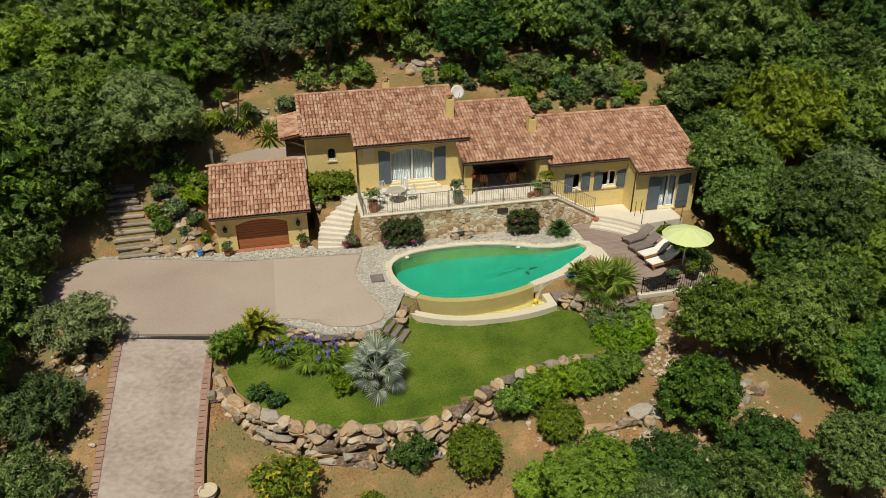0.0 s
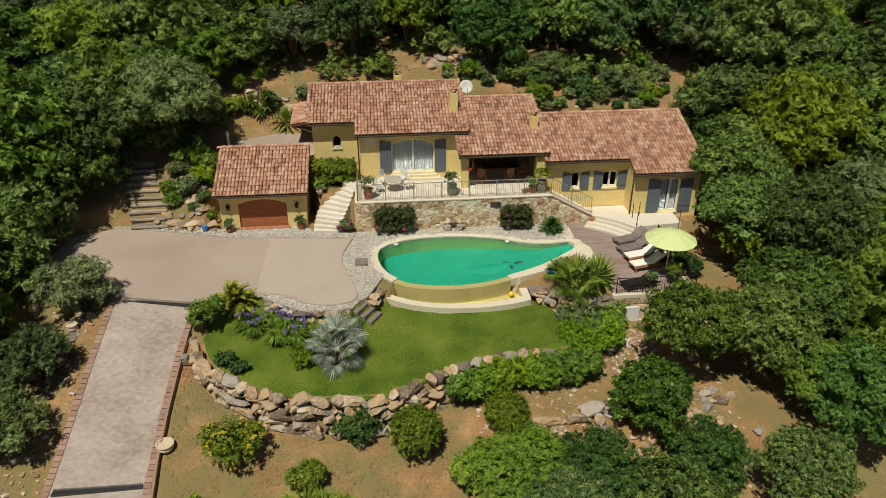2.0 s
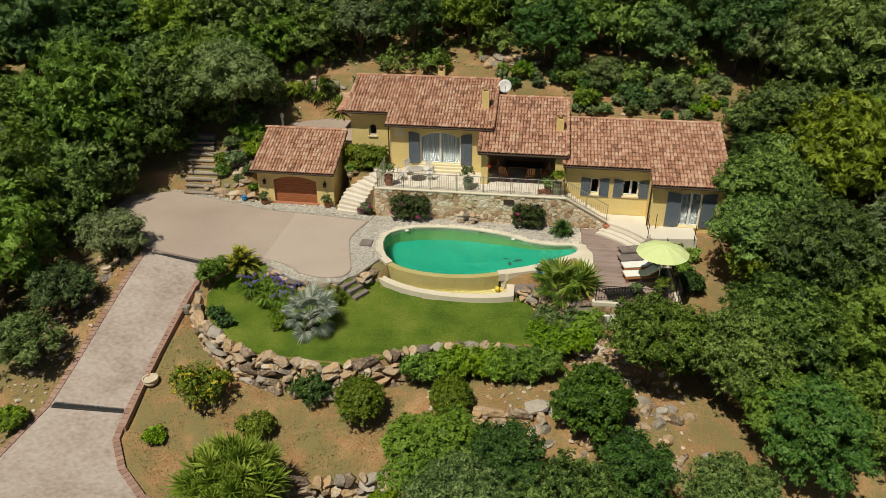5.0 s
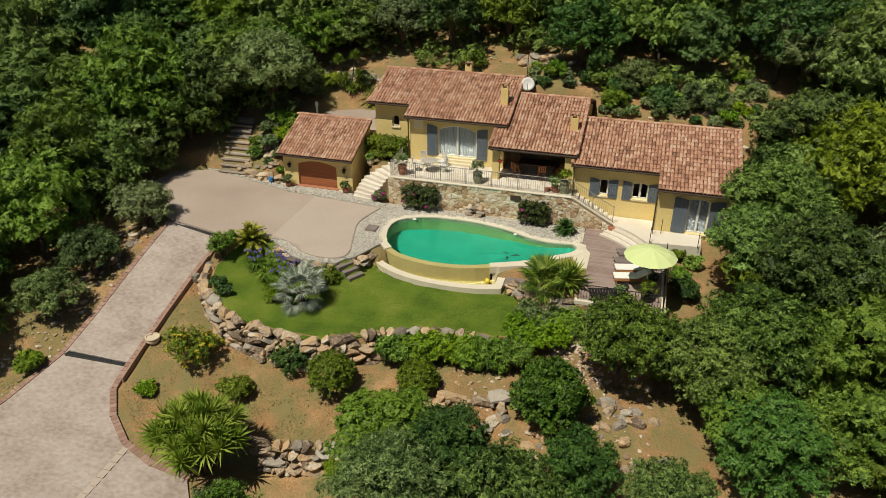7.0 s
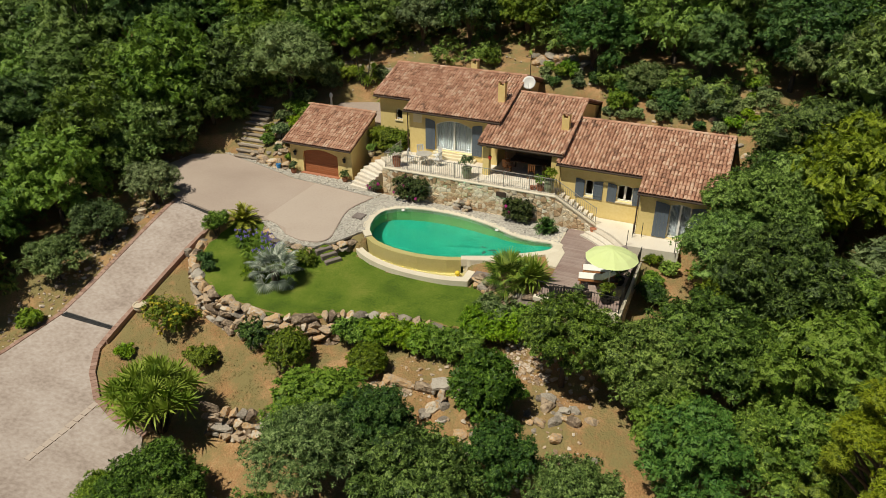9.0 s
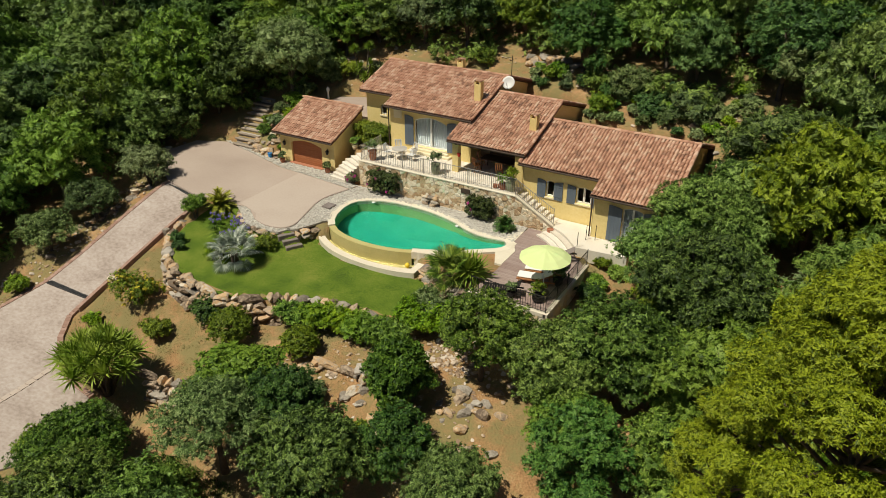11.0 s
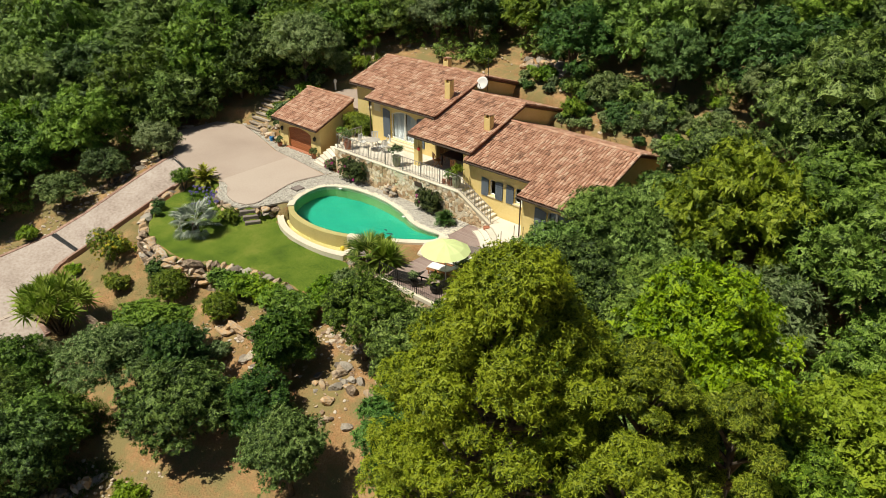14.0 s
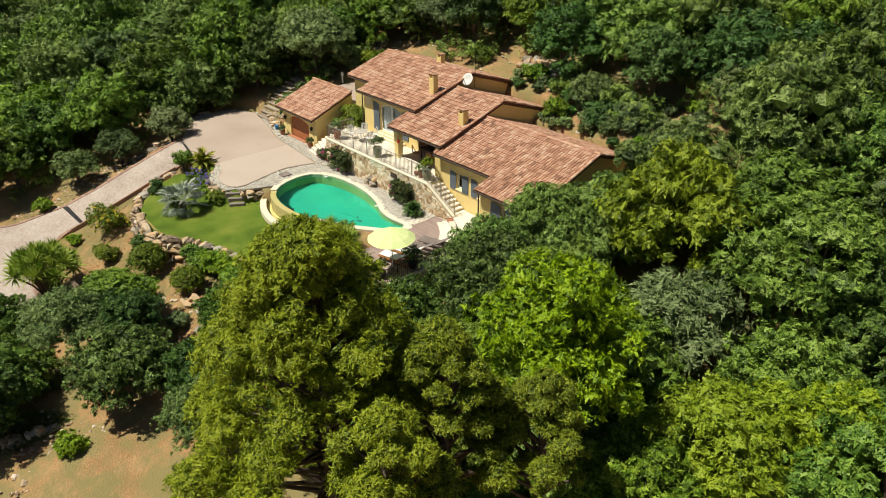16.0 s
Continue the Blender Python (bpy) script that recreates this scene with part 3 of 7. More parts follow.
R0, R1, R2 = ROOFS
W = 0.3
up0 = lambda y: roof_z(R0, y) - 0.16
# main block
wall_strip(walls, (1.05, 38.35), (3.75, 38.35), 0.0, up0(38.35), W, [(1.12, 1.62, 3.32, 3.84, 0.24)])
wall_strip(walls, (3.75, 37.2), (9.75, 37.2), 1.0, up0(37.2), W, [(1.82, 4.30, 2.1, 3.78, 0.34)])
walls.hexa([(3.75, 37.5, 1), (4.05, 37.5, 1), (4.05, 38.65, 1), (3.75, 38.65, 1), (3.75, 37.5, up0(37.5)), (4.05, 37.5, up0(37.5)), (4.05, 38.65, up0(38.65)), (3.75, 38.65, up0(38.65))])
gab = lambda x, y0, y1, zb, up: walls.extrude([(x, y0, zb), (x, y0, up(y0)), (x, (R[2]), up(R[2])), (x, y1, up(y1)), (x, y1, zb)], (0.3, 0, 0))
R = R0
gab(1.05, 38.65, 45.3, 0.0, up0)
gab(9.45, 37.5, 45.3, 1.0, up0)
wall_strip(walls, (9.75, 45.6), (1.05, 45.6), 1.0, up0(45.6), W)
# middle block: a loggia open to the terrace
up1 = lambda y: roof_z(R1, y) - 0.16
R = R1
gab(14.0, 38.4, 44.7, 0.5, up1)
wall_strip(walls, (14.3, 45.0), (9.75, 45.0), 1.0, up1(45.0), W)
walls.extrude([(14.0, 35.45, 0.3), (14.0, 35.45, up1(35.45)), (14.0, 38.4, up1(38.4)), (14.0, 38.4, 0.3)], (0.3, 0, 0))
# right block
up2 = lambda y: roof_z(R2, y) - 0.16
R = R2
wall_strip(walls, (14.3, 35.15), (19.0, 35.15), 0.0, up2(35.15), W, [(1.45, 1.95, 1.55, 2.45, 0.1), (3.27, 4.15, 1.55, 2.45, 0.1)])
wall_strip(walls, (19.0, 33.95), (22.85, 33.95), 0.0, up2(33.95), W, [(1.62, 2.72, 0.42, 2.35, 0.12)])
walls.hexa([(19.0, 34.25, 0), (19.3, 34.25, 0), (19.3, 35.45, 0), (19.0, 35.45, 0), (19.0, 34.25, up2(34.25)), (19.3, 34.25, up2(34.25)), (19.3, 35.45, up2(35.45)), (19.0, 35.45, up2(35.45))])
gab(22.55, 34.25, 42.6, 0.0, up2)
wall_strip(walls, (22.85, 42.9), (14.3, 42.9), 0.0, up2(42.9), W)
part("wall", walls.mesh("wall", M_stucco, weld=True), M_stucco, villa, "warm ochre stucco")
inner = Geo()
wall_strip(inner, (9.76, 38.6), (13.99, 38.6), 1.6, up1(38.6) - 0.05, 0.2, [(1.2, 2.9, 1.7, 3.6, 0.2)])
inner.box(4.1, 9.4, 40.0, 40.1, 1.6, 4.6).box(14.35, 22.5, 37.0, 37.1, 0.2, 3.6)
inner.box(9.8, 13.95, 40.6, 40.7, 1.6, 5.0)
part("inner_wall", inner, M_dim, villa, "inner plaster with shade in its colour")
pil = Geo().bbox(9.45, 9.85, 35.4, 35.8, 1.7, up1(35.6) - 0.12, 0.015)
part("pillar", pil, M_stucco, villa)
pil = Geo().bbox(13.7, 14.25, 35.2, 35.75, 1.7, up1(35.45) - 0.1, 0.015)
part("pillar", pil, M_stucco, villa)
bm_ = Geo().box(9.3, 14.3, 35.42, 35.66, up1(35.55) - 0.28, up1(35.55) - 0.02)
for k in range(9):
    bm_.hexa([(9.75 + 0.5 * k, 35.2, roof_z(R1, 35.2) - 0.26), (9.87 + 0.5 * k, 35.2, roof_z(R1, 35.2) - 0.26), (9.87 + 0.5 * k, 38.5, roof_z(R1, 38.5) - 0.26), (9.75 + 0.5 * k, 38.5, roof_z(R1, 38.5) - 0.26), (9.75 + 0.5 * k, 35.2, roof_z(R1, 35.2) - 0.15), (9.87 + 0.5 * k, 35.2, roof_z(R1, 35.2) - 0.15), (9.87 + 0.5 * k, 38.5, roof_z(R1, 38.5) - 0.15), (9.75 + 0.5 * k, 38.5, roof_z(R1, 38.5) - 0.15)])
part("beam", bm_, M_darkwood, villa, "dark timber lintel and rafters")


def tile_geo(length=0.44, r0=0.098, r1=0.08, seg=6):
    """One clay barrel tile, lying along -y downhill, lower end at y = 0, hollow below."""
    g = Geo()
    vs = []
    for (y, r, z) in ((0.0, r0, 0.03), (length, r1, 0.0)):
        for k in range(seg + 1):
            w = math.pi * k / seg
            vs.append((r * math.cos(w), y, z + r * 0.95 * math.sin(w)))
    for k in range(seg + 1):
        w = math.pi * k / seg
        vs.append(((r0 - 0.02) * math.cos(w), 0.0, 0.03 + (r0 - 0.02) * 0.95 * math.sin(w)))
    n = seg + 1
    fs = [(k, k + 1, n + k + 1, n + k) for k in range(seg)] + [(2 * n + k, 2 * n + k + 1, k + 1, k) for k in range(seg)]
    return g.add(vs, [tuple(reversed(f)) for f in fs])


TILE = tile_geo()
TILE_ME = TILE.mesh("tile", M_tile)
rt = random.Random(4)


def tile_field(owner, planes, limit=300):
    """Barrel tiles on roof planes: the front courses nearest the eaves as single tiles, the rest joined.
    planes: (x from, x to, eave y, eave z, top y, slope sign) with the slope from the heights."""
    todo = []
    for (x0, x1, ye, ze, yt, zt) in planes:
        way = 1 if yt > ye else -1
        run = math.hypot(yt - ye, zt - ze)
        ang = math.degrees(math.atan2(zt - ze, abs(yt - ye)))
        nc, nr = max(1, round((x1 - x0) / 0.19)), max(1, round(run / 0.345))
        for r in range(nr):
            for c in range(nc):
                s = (r + 0.0) * run / nr - 0.05
                x = x0 + (c + 0.5) * (x1 - x0) / nc + rt.uniform(-0.012, 0.012)
                y, z = ye + way * s * math.cos(radians(ang)), ze + s * math.sin(radians(ang))
                m = pose(x, y, z + 0.012 + rt.uniform(0, 0.014), 0, 0, 0 if way > 0 else 180) @ pose(0, 0, 0, ang + rt.uniform(-1.6, 1.2), rt.uniform(-3, 3), rt.uniform(-2.2, 2.2))
                todo.append((r if way > 0 else 99, m))
    todo.sort(key=lambda q: q[0])
    for r, m in todo[:limit]:
        part("tile", TILE_ME, M_tile, owner, m=m)
    g = Geo()
    for r, m in todo[limit:]:
        g.add([m @ Vector(v) for v in TILE.v], TILE.f)
    tagged(part("tile_field", g, M_tile_j, owner), kind="stuff")


roof = None
for r in ROOFS:
    x0, x1, ry, rz, sl, fronts, back = r
    for (xa, xb, ye) in fronts + [(x0, x1, back)]:
        za, front = roof_z(r, ye), ye < ry
        lo_y, hi_y, lo_z, hi_z = (ye, ry, za, rz) if front else (ry, ye, rz, za)
        slope_ob = part("roof_slope", Geo().hexa([(xa, lo_y, lo_z - 0.1), (xb, lo_y, lo_z - 0.1), (xb, hi_y, hi_z - 0.1), (xa, hi_y, hi_z - 0.1), (xa, lo_y, lo_z), (xb, lo_y, lo_z), (xb, hi_y, hi_z), (xa, hi_y, hi_z)]), M_roofdeck, villa, "weathered clay barrel-tile roof slope")
        tile_field(slope_ob, [(xa, xb, ye, za, ry, rz)], 60 if front else 0)
        roof = roof or slope_ob
# ridge caps and verges
caps = Geo()
for r in ROOFS:
    n = round((r[1] - r[0]) / 0.38)
    for k in range(n):
        m = pose(r[0] + (k + 1) * (r[1] - r[0]) / n, r[2], r[3] + 0.05, 0, 0, 90) @ pose(0, 0, 0, 2, 0, rt.uniform(-2, 2))
        caps.add([m @ (Vector(v) * 1.15) for v in TILE.v], TILE.f)
    for x in (r[0] + 0.03, r[1] - 0.03):
        for (ye, way) in ((min(f[2] for f in r[5] if f[0] <= x <= f[1]), 1), (r[6], -1)):
            ang = math.degrees(math.atan(r[4]))
            n = round(abs(r[2] - ye) / 0.34)
            for k in range(n):
                y = ye + way * k * abs(r[2] - ye) / n
                m = pose(x, y, roof_z(r, y) + 0.06, 0, 0, 0 if way > 0 else 180) @ pose(0, 0, 0, ang, 0, rt.uniform(-2, 2))
                caps.add([m @ Vector(v) for v in TILE.v], TILE.f)
tagged(part("ridge_tiles", caps, M_tile_j, roof), kind="stuff")
# gutters and a flue strip where the roofs meet
gut = Geo()
for r in ROOFS:
    for (xa, xb, ye) in r[5]:
        gut.tube([(xa, ye - 0.05, roof_z(r, ye) - 0.06), (xb, ye - 0.05, roof_z(r, ye) - 0.06)], 0.055, 8)
part("gutter", gut, M_darkwood, villa, "dark metal eaves gutter")
for (x, y, z0, z1) in ((3.68, 37.1, 1.75, up0(37.2)), (18.94, 33.87, 0.4, up2(34.0))):
    part("downpipe", Geo().tube([(x, y, z0), (x, y, z1)], 0.04, 8), M_darkwood, villa, "dark metal downpipe")


def chimney(x, y, r, h, w=0.45, d=0.4):
    z0 = roof_z(r, y) - 0.2
    g = Geo().bbox(x - w / 2, x + w / 2, y - d / 2, y + d / 2, z0, z0 + h, 0.015)
    ob = part("chimney", g, M_stucco, villa, "square ochre chimney with clay cap")
    c = Geo()
    for sx in (-1, 1):
        c.box(x + sx * (w / 2 - 0.05) - 0.05, x + sx * (w / 2 - 0.05) + 0.05, y - d / 2, y + d / 2, z0 + h, z0 + h + 0.16)
    part("chimney_post", c, M_stucco, ob)
    t = Geo()
    for k in (-1, 1):
        m = pose(x + k * 0.11, y - d / 2 - 0.05, z0 + h + 0.16)
        t.add([m @ (Vector(v) * 1.2) for v in TILE.v], TILE.f)
    part("chimney_cap", t, M_tile_j, ob, "clay tile cap")


chimney(9.35, 38.9, R0, 1.25)
chimney(13.85, 37.4, R1, 0.95)
chimney(6.2, 42.3, R0, 0.75)
# antenna mast and dish
mast = part("antenna_mast", Geo().tube([(10.15, 41.9, 5.2), (10.15, 41.9, 7.5)], 0.025, 6).tube([(9.8, 41.9, 7.35), (10.5, 41.9, 7.35)], 0.012, 5).tube([(10.15, 41.6, 7.2), (10.15, 42.2, 7.2)], 0.012, 5), M_iron, villa)
dish = Geo()
prof = [(0.02, 0.0), (0.15, 0.012), (0.3, 0.05), (0.42, 0.10), (0.42, 0.115), (0.3, 0.065), (0.02, 0.015)]
dish.lathe(prof, 20)
dm = pose(10.35, 41.1, 5.95, 62, 0, 8)
dg = Geo().add([dm @ Vector(v) for v in dish.v], dish.f)
dob = part("satellite_dish", dg, M_dish, villa, "pale grey satellite dish", smooth=True)
part("dish_arm", Geo().tube([dm @ Vector((0, -0.4, 0.06)), dm @ Vector((0, -0.12, 0.5))], 0.015, 5).tube([(10.35, 41.2, 5.9), (10.1, 41.5, 5.6)], 0.025, 6), M_iron, dob)


def shutter(x, y, z0, w, h, open_deg, hinge, arch=0.12, parent=None):
    """A board shutter with an arched head: two boards' faces, cross battens, hinge pins."""
    n = 4
    g = Geo()
    for k in range(n):
        a, b = w * k / n, w * (k + 1) / n
        za = h - arch + arch * (1 - (1 - a / w) ** 2)
        zb = h - arch + arch * (1 - (1 - b / w) ** 2)
        if hinge < 0:
            za, zb = h - arch + arch * (1 - (a / w) ** 2) * 0 + arch * (1 - (1 - a / w) ** 2), h - arch + arch * (1 - (1 - b / w) ** 2)
        g.hexa([(a + 0.003, -0.02, 0), (b - 0.003, -0.02, 0), (b - 0.003, 0.02, 0), (a + 0.003, 0.02, 0), (a + 0.003, -0.02, za), (b - 0.003, -0.02, zb), (b - 0.003, 0.02, zb), (a + 0.003, 0.02, za)])
    g.box(0.004, w - 0.004, -0.035, -0.018, h * 0.18, h * 0.18 + 0.09)
    g.box(0.004, w - 0.004, -0.035, -0.018, h * 0.72, h * 0.72 + 0.09)
    ang = open_deg if hinge > 0 else 180 - open_deg
    ob = part("shutter", g, M_shutter, parent or villa, "grey-blue painted board shutter", m=pose(x, y, z0, 0, 0, ang))
    return ob


def window(x0, x1, y, z0, z1, rise, leaves, curtain=False, depth=0.12):
    """A white framed window set back in its opening: frame, panes, sill."""
    own = part("window", Geo().box(x0 - 0.04, x1 + 0.04, y - 0.06, y + 0.03, z0 - 0.09, z0 - 0.004), M_trim, villa, "white-framed arched window with stone sill")
    f = Geo()
    yy = y + depth
    t = 0.07
    top = lambda x: z1 + rise * (1 - (2 * (x - x0) / (x1 - x0) - 1) ** 2)
    f.box(x0, x0 + t, yy, yy + 0.06, z0, top(x0) + 0.03).box(x1 - t, x1, yy, yy + 0.06, z0, top(x1) + 0.03).box(x0 + t, x1 - t, yy, yy + 0.06, z0, z0 + 0.09)
    k = 8
    for i in range(k):
        a, b = x0 + (x1 - x0) * i / k, x0 + (x1 - x0) * (i + 1) / k
        f.hexa([(a, yy + 0.002, top(a) - 0.08), (b, yy + 0.002, top(b) - 0.08), (b, yy + 0.058, top(b) - 0.08), (a, yy + 0.058, top(a) - 0.08), (a, yy + 0.002, top(a) + 0.02), (b, yy + 0.002, top(b) + 0.02), (b, yy + 0.058, top(b) + 0.02), (a, yy + 0.058, top(a) + 0.02)])
    for i in range(1, leaves):
        xm = x0 + (x1 - x0) * i / leaves
        f.box(xm - 0.06, xm + 0.06, yy - 0.01, yy + 0.07, z0 + 0.09, top(xm) - 0.06)
    part("window_frame", f, M_white, own)
    for i in range(leaves):
        a, b = x0 + (x1 - x0) * i / leaves + 0.05, x0 + (x1 - x0) * (i + 1) / leaves - 0.05
        p = Geo().extrude([(a, yy + 0.025, z0 + 0.05), (b, yy + 0.025, z0 + 0.05), (b, yy + 0.025, top(b) - 0.03), ((a + b) / 2, yy + 0.025, top((a + b) / 2) - 0.03), (a, yy + 0.025, top(a) - 0.03)], (0, 0.008, 0))
        po = part("pane", p, M_glass, own)
        po.visible_shadow = False
        if curtain:
            c = Geo()
            k = 24
            vs, fs = [], []
            for j in range(k + 1):
                xx = a + (b - a) * j / k
                d = yy + 0.16 + 0.035 * math.sin(j * 1.9)
                vs += [(xx, d, z0 + 0.02), (xx, d, z1 + rise * 0.8)]
            fs = [(2 * j, 2 * j + 2, 2 * j + 3, 2 * j + 1) for j in range(k)]
            part("curtain", c.add(vs, fs), M_curtain, own, "thin white curtain")
    return own


window(5.57, 8.05, 37.2, 2.1, 3.78, 0.34, 2, True)
shutter(5.55, 37.17, 2.08, 0.66, 2.0, 180, 1)
shutter(8.07, 37.17, 2.08, 0.66, 2.0, 0, 1)
window(2.17, 2.67, 38.35, 3.32, 3.84, 0.24, 1)
gr = Geo()
for k in range(4):
    gr.tube([(2.23 + 0.125 * k, 38.36, 3.32), (2.23 + 0.125 * k, 38.36, 4.0)], 0.012, 5)
part("window_grille", gr, M_iron, villa, "dark iron window bars")
window(15.75, 16.25, 35.15, 1.55, 2.45, 0.1, 1)
window(17.57, 18.45, 35.15, 1.55, 2.45, 0.1, 2)
for hx, deg in ((15.74, 180), (16.26, 0), (17.56, 180), (18.46, 0)):
    shutter(hx, 35.12, 1.45, 0.52, 1.12, deg, 1, 0.09)
window(20.62, 21.72, 33.95, 0.42, 2.35, 0.12, 2, True)
shutter(20.61, 33.91, 0.42, 0.74, 2.05, 180, 1)
shutter(21.73, 33.91, 0.42, 0.74, 2.05, 0, 1)
part("door_step", Geo().bbox(5.3, 8.4, 36.75, 37.18, 1.7, 1.86, 0.015).bbox(5.45, 8.2, 36.95, 37.19, 1.861, 2.0, 0.015), M_trim, villa, "cream stone step below the tall window")
part("wall_vent", Geo().bbox(4.05, 4.65, 37.14, 37.2, 3.75, 4.35, 0.01), M_trim, villa)

# ------------------------------------------------------------------ garage
garage = thing("garage", pose(0, 0, 0), "small ochre garage with one sloping clay-tiled roof", "garage")
gz_roof = lambda y: 2.16 + (y - 34.5) * 0.39
gw = Geo()
wall_strip(gw, (-4.05, 34.95), (0.65, 34.95), -0.15, gz_roof(34.95) - 0.14, 0.25, [(0.98, 3.64, -0.2, 1.45, 0.27)])
wall_strip(gw, (0.65, 35.2), (0.65, 38.0), -0.15, lambda s: gz_roof(35.2 + s) - 0.14, 0.25)
wall_strip(gw, (-4.05, 38.0), (-4.05, 35.2), -0.15, lambda s: gz_roof(38.0 - s) - 0.14, 0.25)
wall_strip(gw, (0.65, 38.25), (-4.05, 38.25), -0.15, gz_roof(38.25) - 0.14, 0.25)
part("wall", gw.mesh("wall", M_stucco, weld=True), M_stucco, garage, "warm ochre stucco")
gdk = Geo().hexa([(-4.27, 34.5, 2.06), (0.87, 34.5, 2.06), (0.87, 38.15, gz_roof(38.15) - 0.1), (-4.27, 38.15, gz_roof(38.15) - 0.1), (-4.27, 34.5, 2.16), (0.87, 34.5, 2.16), (0.87, 38.15, gz_roof(38.15)), (-4.27, 38.15, gz_roof(38.15))])
groof = part("roof", gdk, M_roofdeck, garage, "weathered clay barrel-tile roof")
tile_field(groof, [(-4.27, 0.87, 34.5, 2.16, 38.15, gz_roof(38.15))])
gc = Geo()
for k in range(14):
    m = pose(-4.27 + (k + 1) * 5.14 / 14, 38.12, gz_roof(38.15) + 0.06, 0, 0, 90)
    gc.add([m @ (Vector(v) * 1.15) for v in TILE.v], TILE.f)
tagged(part("ridge_tiles", gc, M_tile_j, groof), kind="stuff")
part("gutter", Geo().tube([(-4.27, 34.45, 2.1), (0.87, 34.45, 2.1)], 0.05, 8), M_darkwood, garage)
gd = part("garage_door", Geo().box(-3.07, -0.41, 35.1, 35.13, -0.1, 1.74), M_garage, garage, "red-brown wooden garage door of horizontal boards")
for k in range(12):
    part("board", Geo().bbox(-3.06, -0.42, 35.075, 35.1, -0.03 + k * 0.145, 0.105 + k * 0.145, 0.006), M_garage, gd)
part("door_sill", Geo().bbox(-3.2, -0.3, 34.7, 35.0, -0.1, 0.05, 0.01), M_terracotta, garage, "terracotta threshold")
for x in (-3.6, 0.15):
    lamp = part("wall_lantern", Geo().lathe([(0.02, 0.0), (0.09, 0.05), (0.11, 0.22), (0.13, 0.24), (0.03, 0.33), (0.01, 0.36)], 8, (x, 34.83, 1.15)), M_iron, garage, "black iron wall lantern")
    part("bracket", Geo().tube([(x, 34.95, 1.35), (x, 34.9, 1.55), (x, 34.83, 1.5)], 0.012, 5), M_iron, lamp)

# ------------------------------------------------------------------ terrace, walls and steps
terrace = solid("terrace", Geo().prism([(3.46, 34.25), (14.3, 34.25), (14.3, 38.6), (9.75, 38.6), (9.75, 37.3), (3.9, 37.3), (3.46, 36.6)], 1.35, 1.68), M_mortar, "raised terrace paved in cream stone", "terrace")
tr = random.Random(2)
px = 3.48
nxp, nyp = 22, 9
sx, sy = (14.3 - 3.48) / nxp, (38.5 - 33.95) / nyp
slab = Geo().bbox(0.004, sx - 0.004, 0.004, sy - 0.004, -0.03, 0.02, 0.006).mesh("paving_slab", M_terrace)
for i in range(nxp):
    for j in range(nyp):
        x, y = 3.48 + i * sx, 34.28 + j * (38.5 - 34.28) / nyp
        if y + sy > 37.2 and x + sx / 2 < 9.75:
            continue
        part("paving_slab", slab, M_terrace, terrace, m=pose(x, y, 1.69 + tr.uniform(0, 0.003)))
cop = Geo().bbox(3.4, 14.4, 33.92, 34.26, 1.66, 1.74, 0.015)
part("coping", cop, M_coping, terrace, "cream coping stone")
cop = Geo().bbox(3.4, 3.72, 34.262, 36.4, 1.66, 1.738, 0.015)
part("coping", cop, M_coping, terrace)


def cells(w, h, size, seed, squash=1.25):
    """Irregular stones filling w by h: each the region nearest to one of some scattered seeds, cut smaller for the joint."""
    rr = random.Random(seed)
    nx_, ny_ = max(1, round(w / (size * squash))), max(1, round(h / size))
    pts = [((i + 0.5 + rr.uniform(-0.42, 0.42) + 0.25 * (j % 2)) * w / nx_, (j + 0.5 + rr.uniform(-0.36, 0.36)) * h / ny_) for j in range(ny_) for i in range(nx_) if rr.random() < 0.8]
    out = []
    for i, (px_, py_) in enumerate(pts):
        poly = [(0, 0), (w, 0), (w, h), (0, h)]
        for k, (qx, qy) in enumerate(pts):
            if k == i or abs(qx - px_) > 4 * size or abs(qy - py_) > 4 * size:
                continue
            mx_, my_, dx, dy = (px_ + qx) / 2, (py_ + qy) / 2, qx - px_, qy - py_
            ll = math.hypot(dx, dy)
            lim = -0.009
            new_, n = [], len(poly)
            for a in range(n):
                p, q = poly[a], poly[(a + 1) % n]
                sp = ((p[0] - mx_) * dx + (p[1] - my_) * dy) / ll - lim
                sq = ((q[0] - mx_) * dx + (q[1] - my_) * dy) / ll - lim
                if sp <= 0:
                    new_.append(p)
                if (sp < 0) != (sq < 0):
                    t = sp / (sp - sq)
                    new_.append((p[0] + t * (q[0] - p[0]), p[1] + t * (q[1] - p[1])))
            poly = new_
            if len(poly) < 3:
                break
        if len(poly) >= 3:
            out.append(poly)
    return out


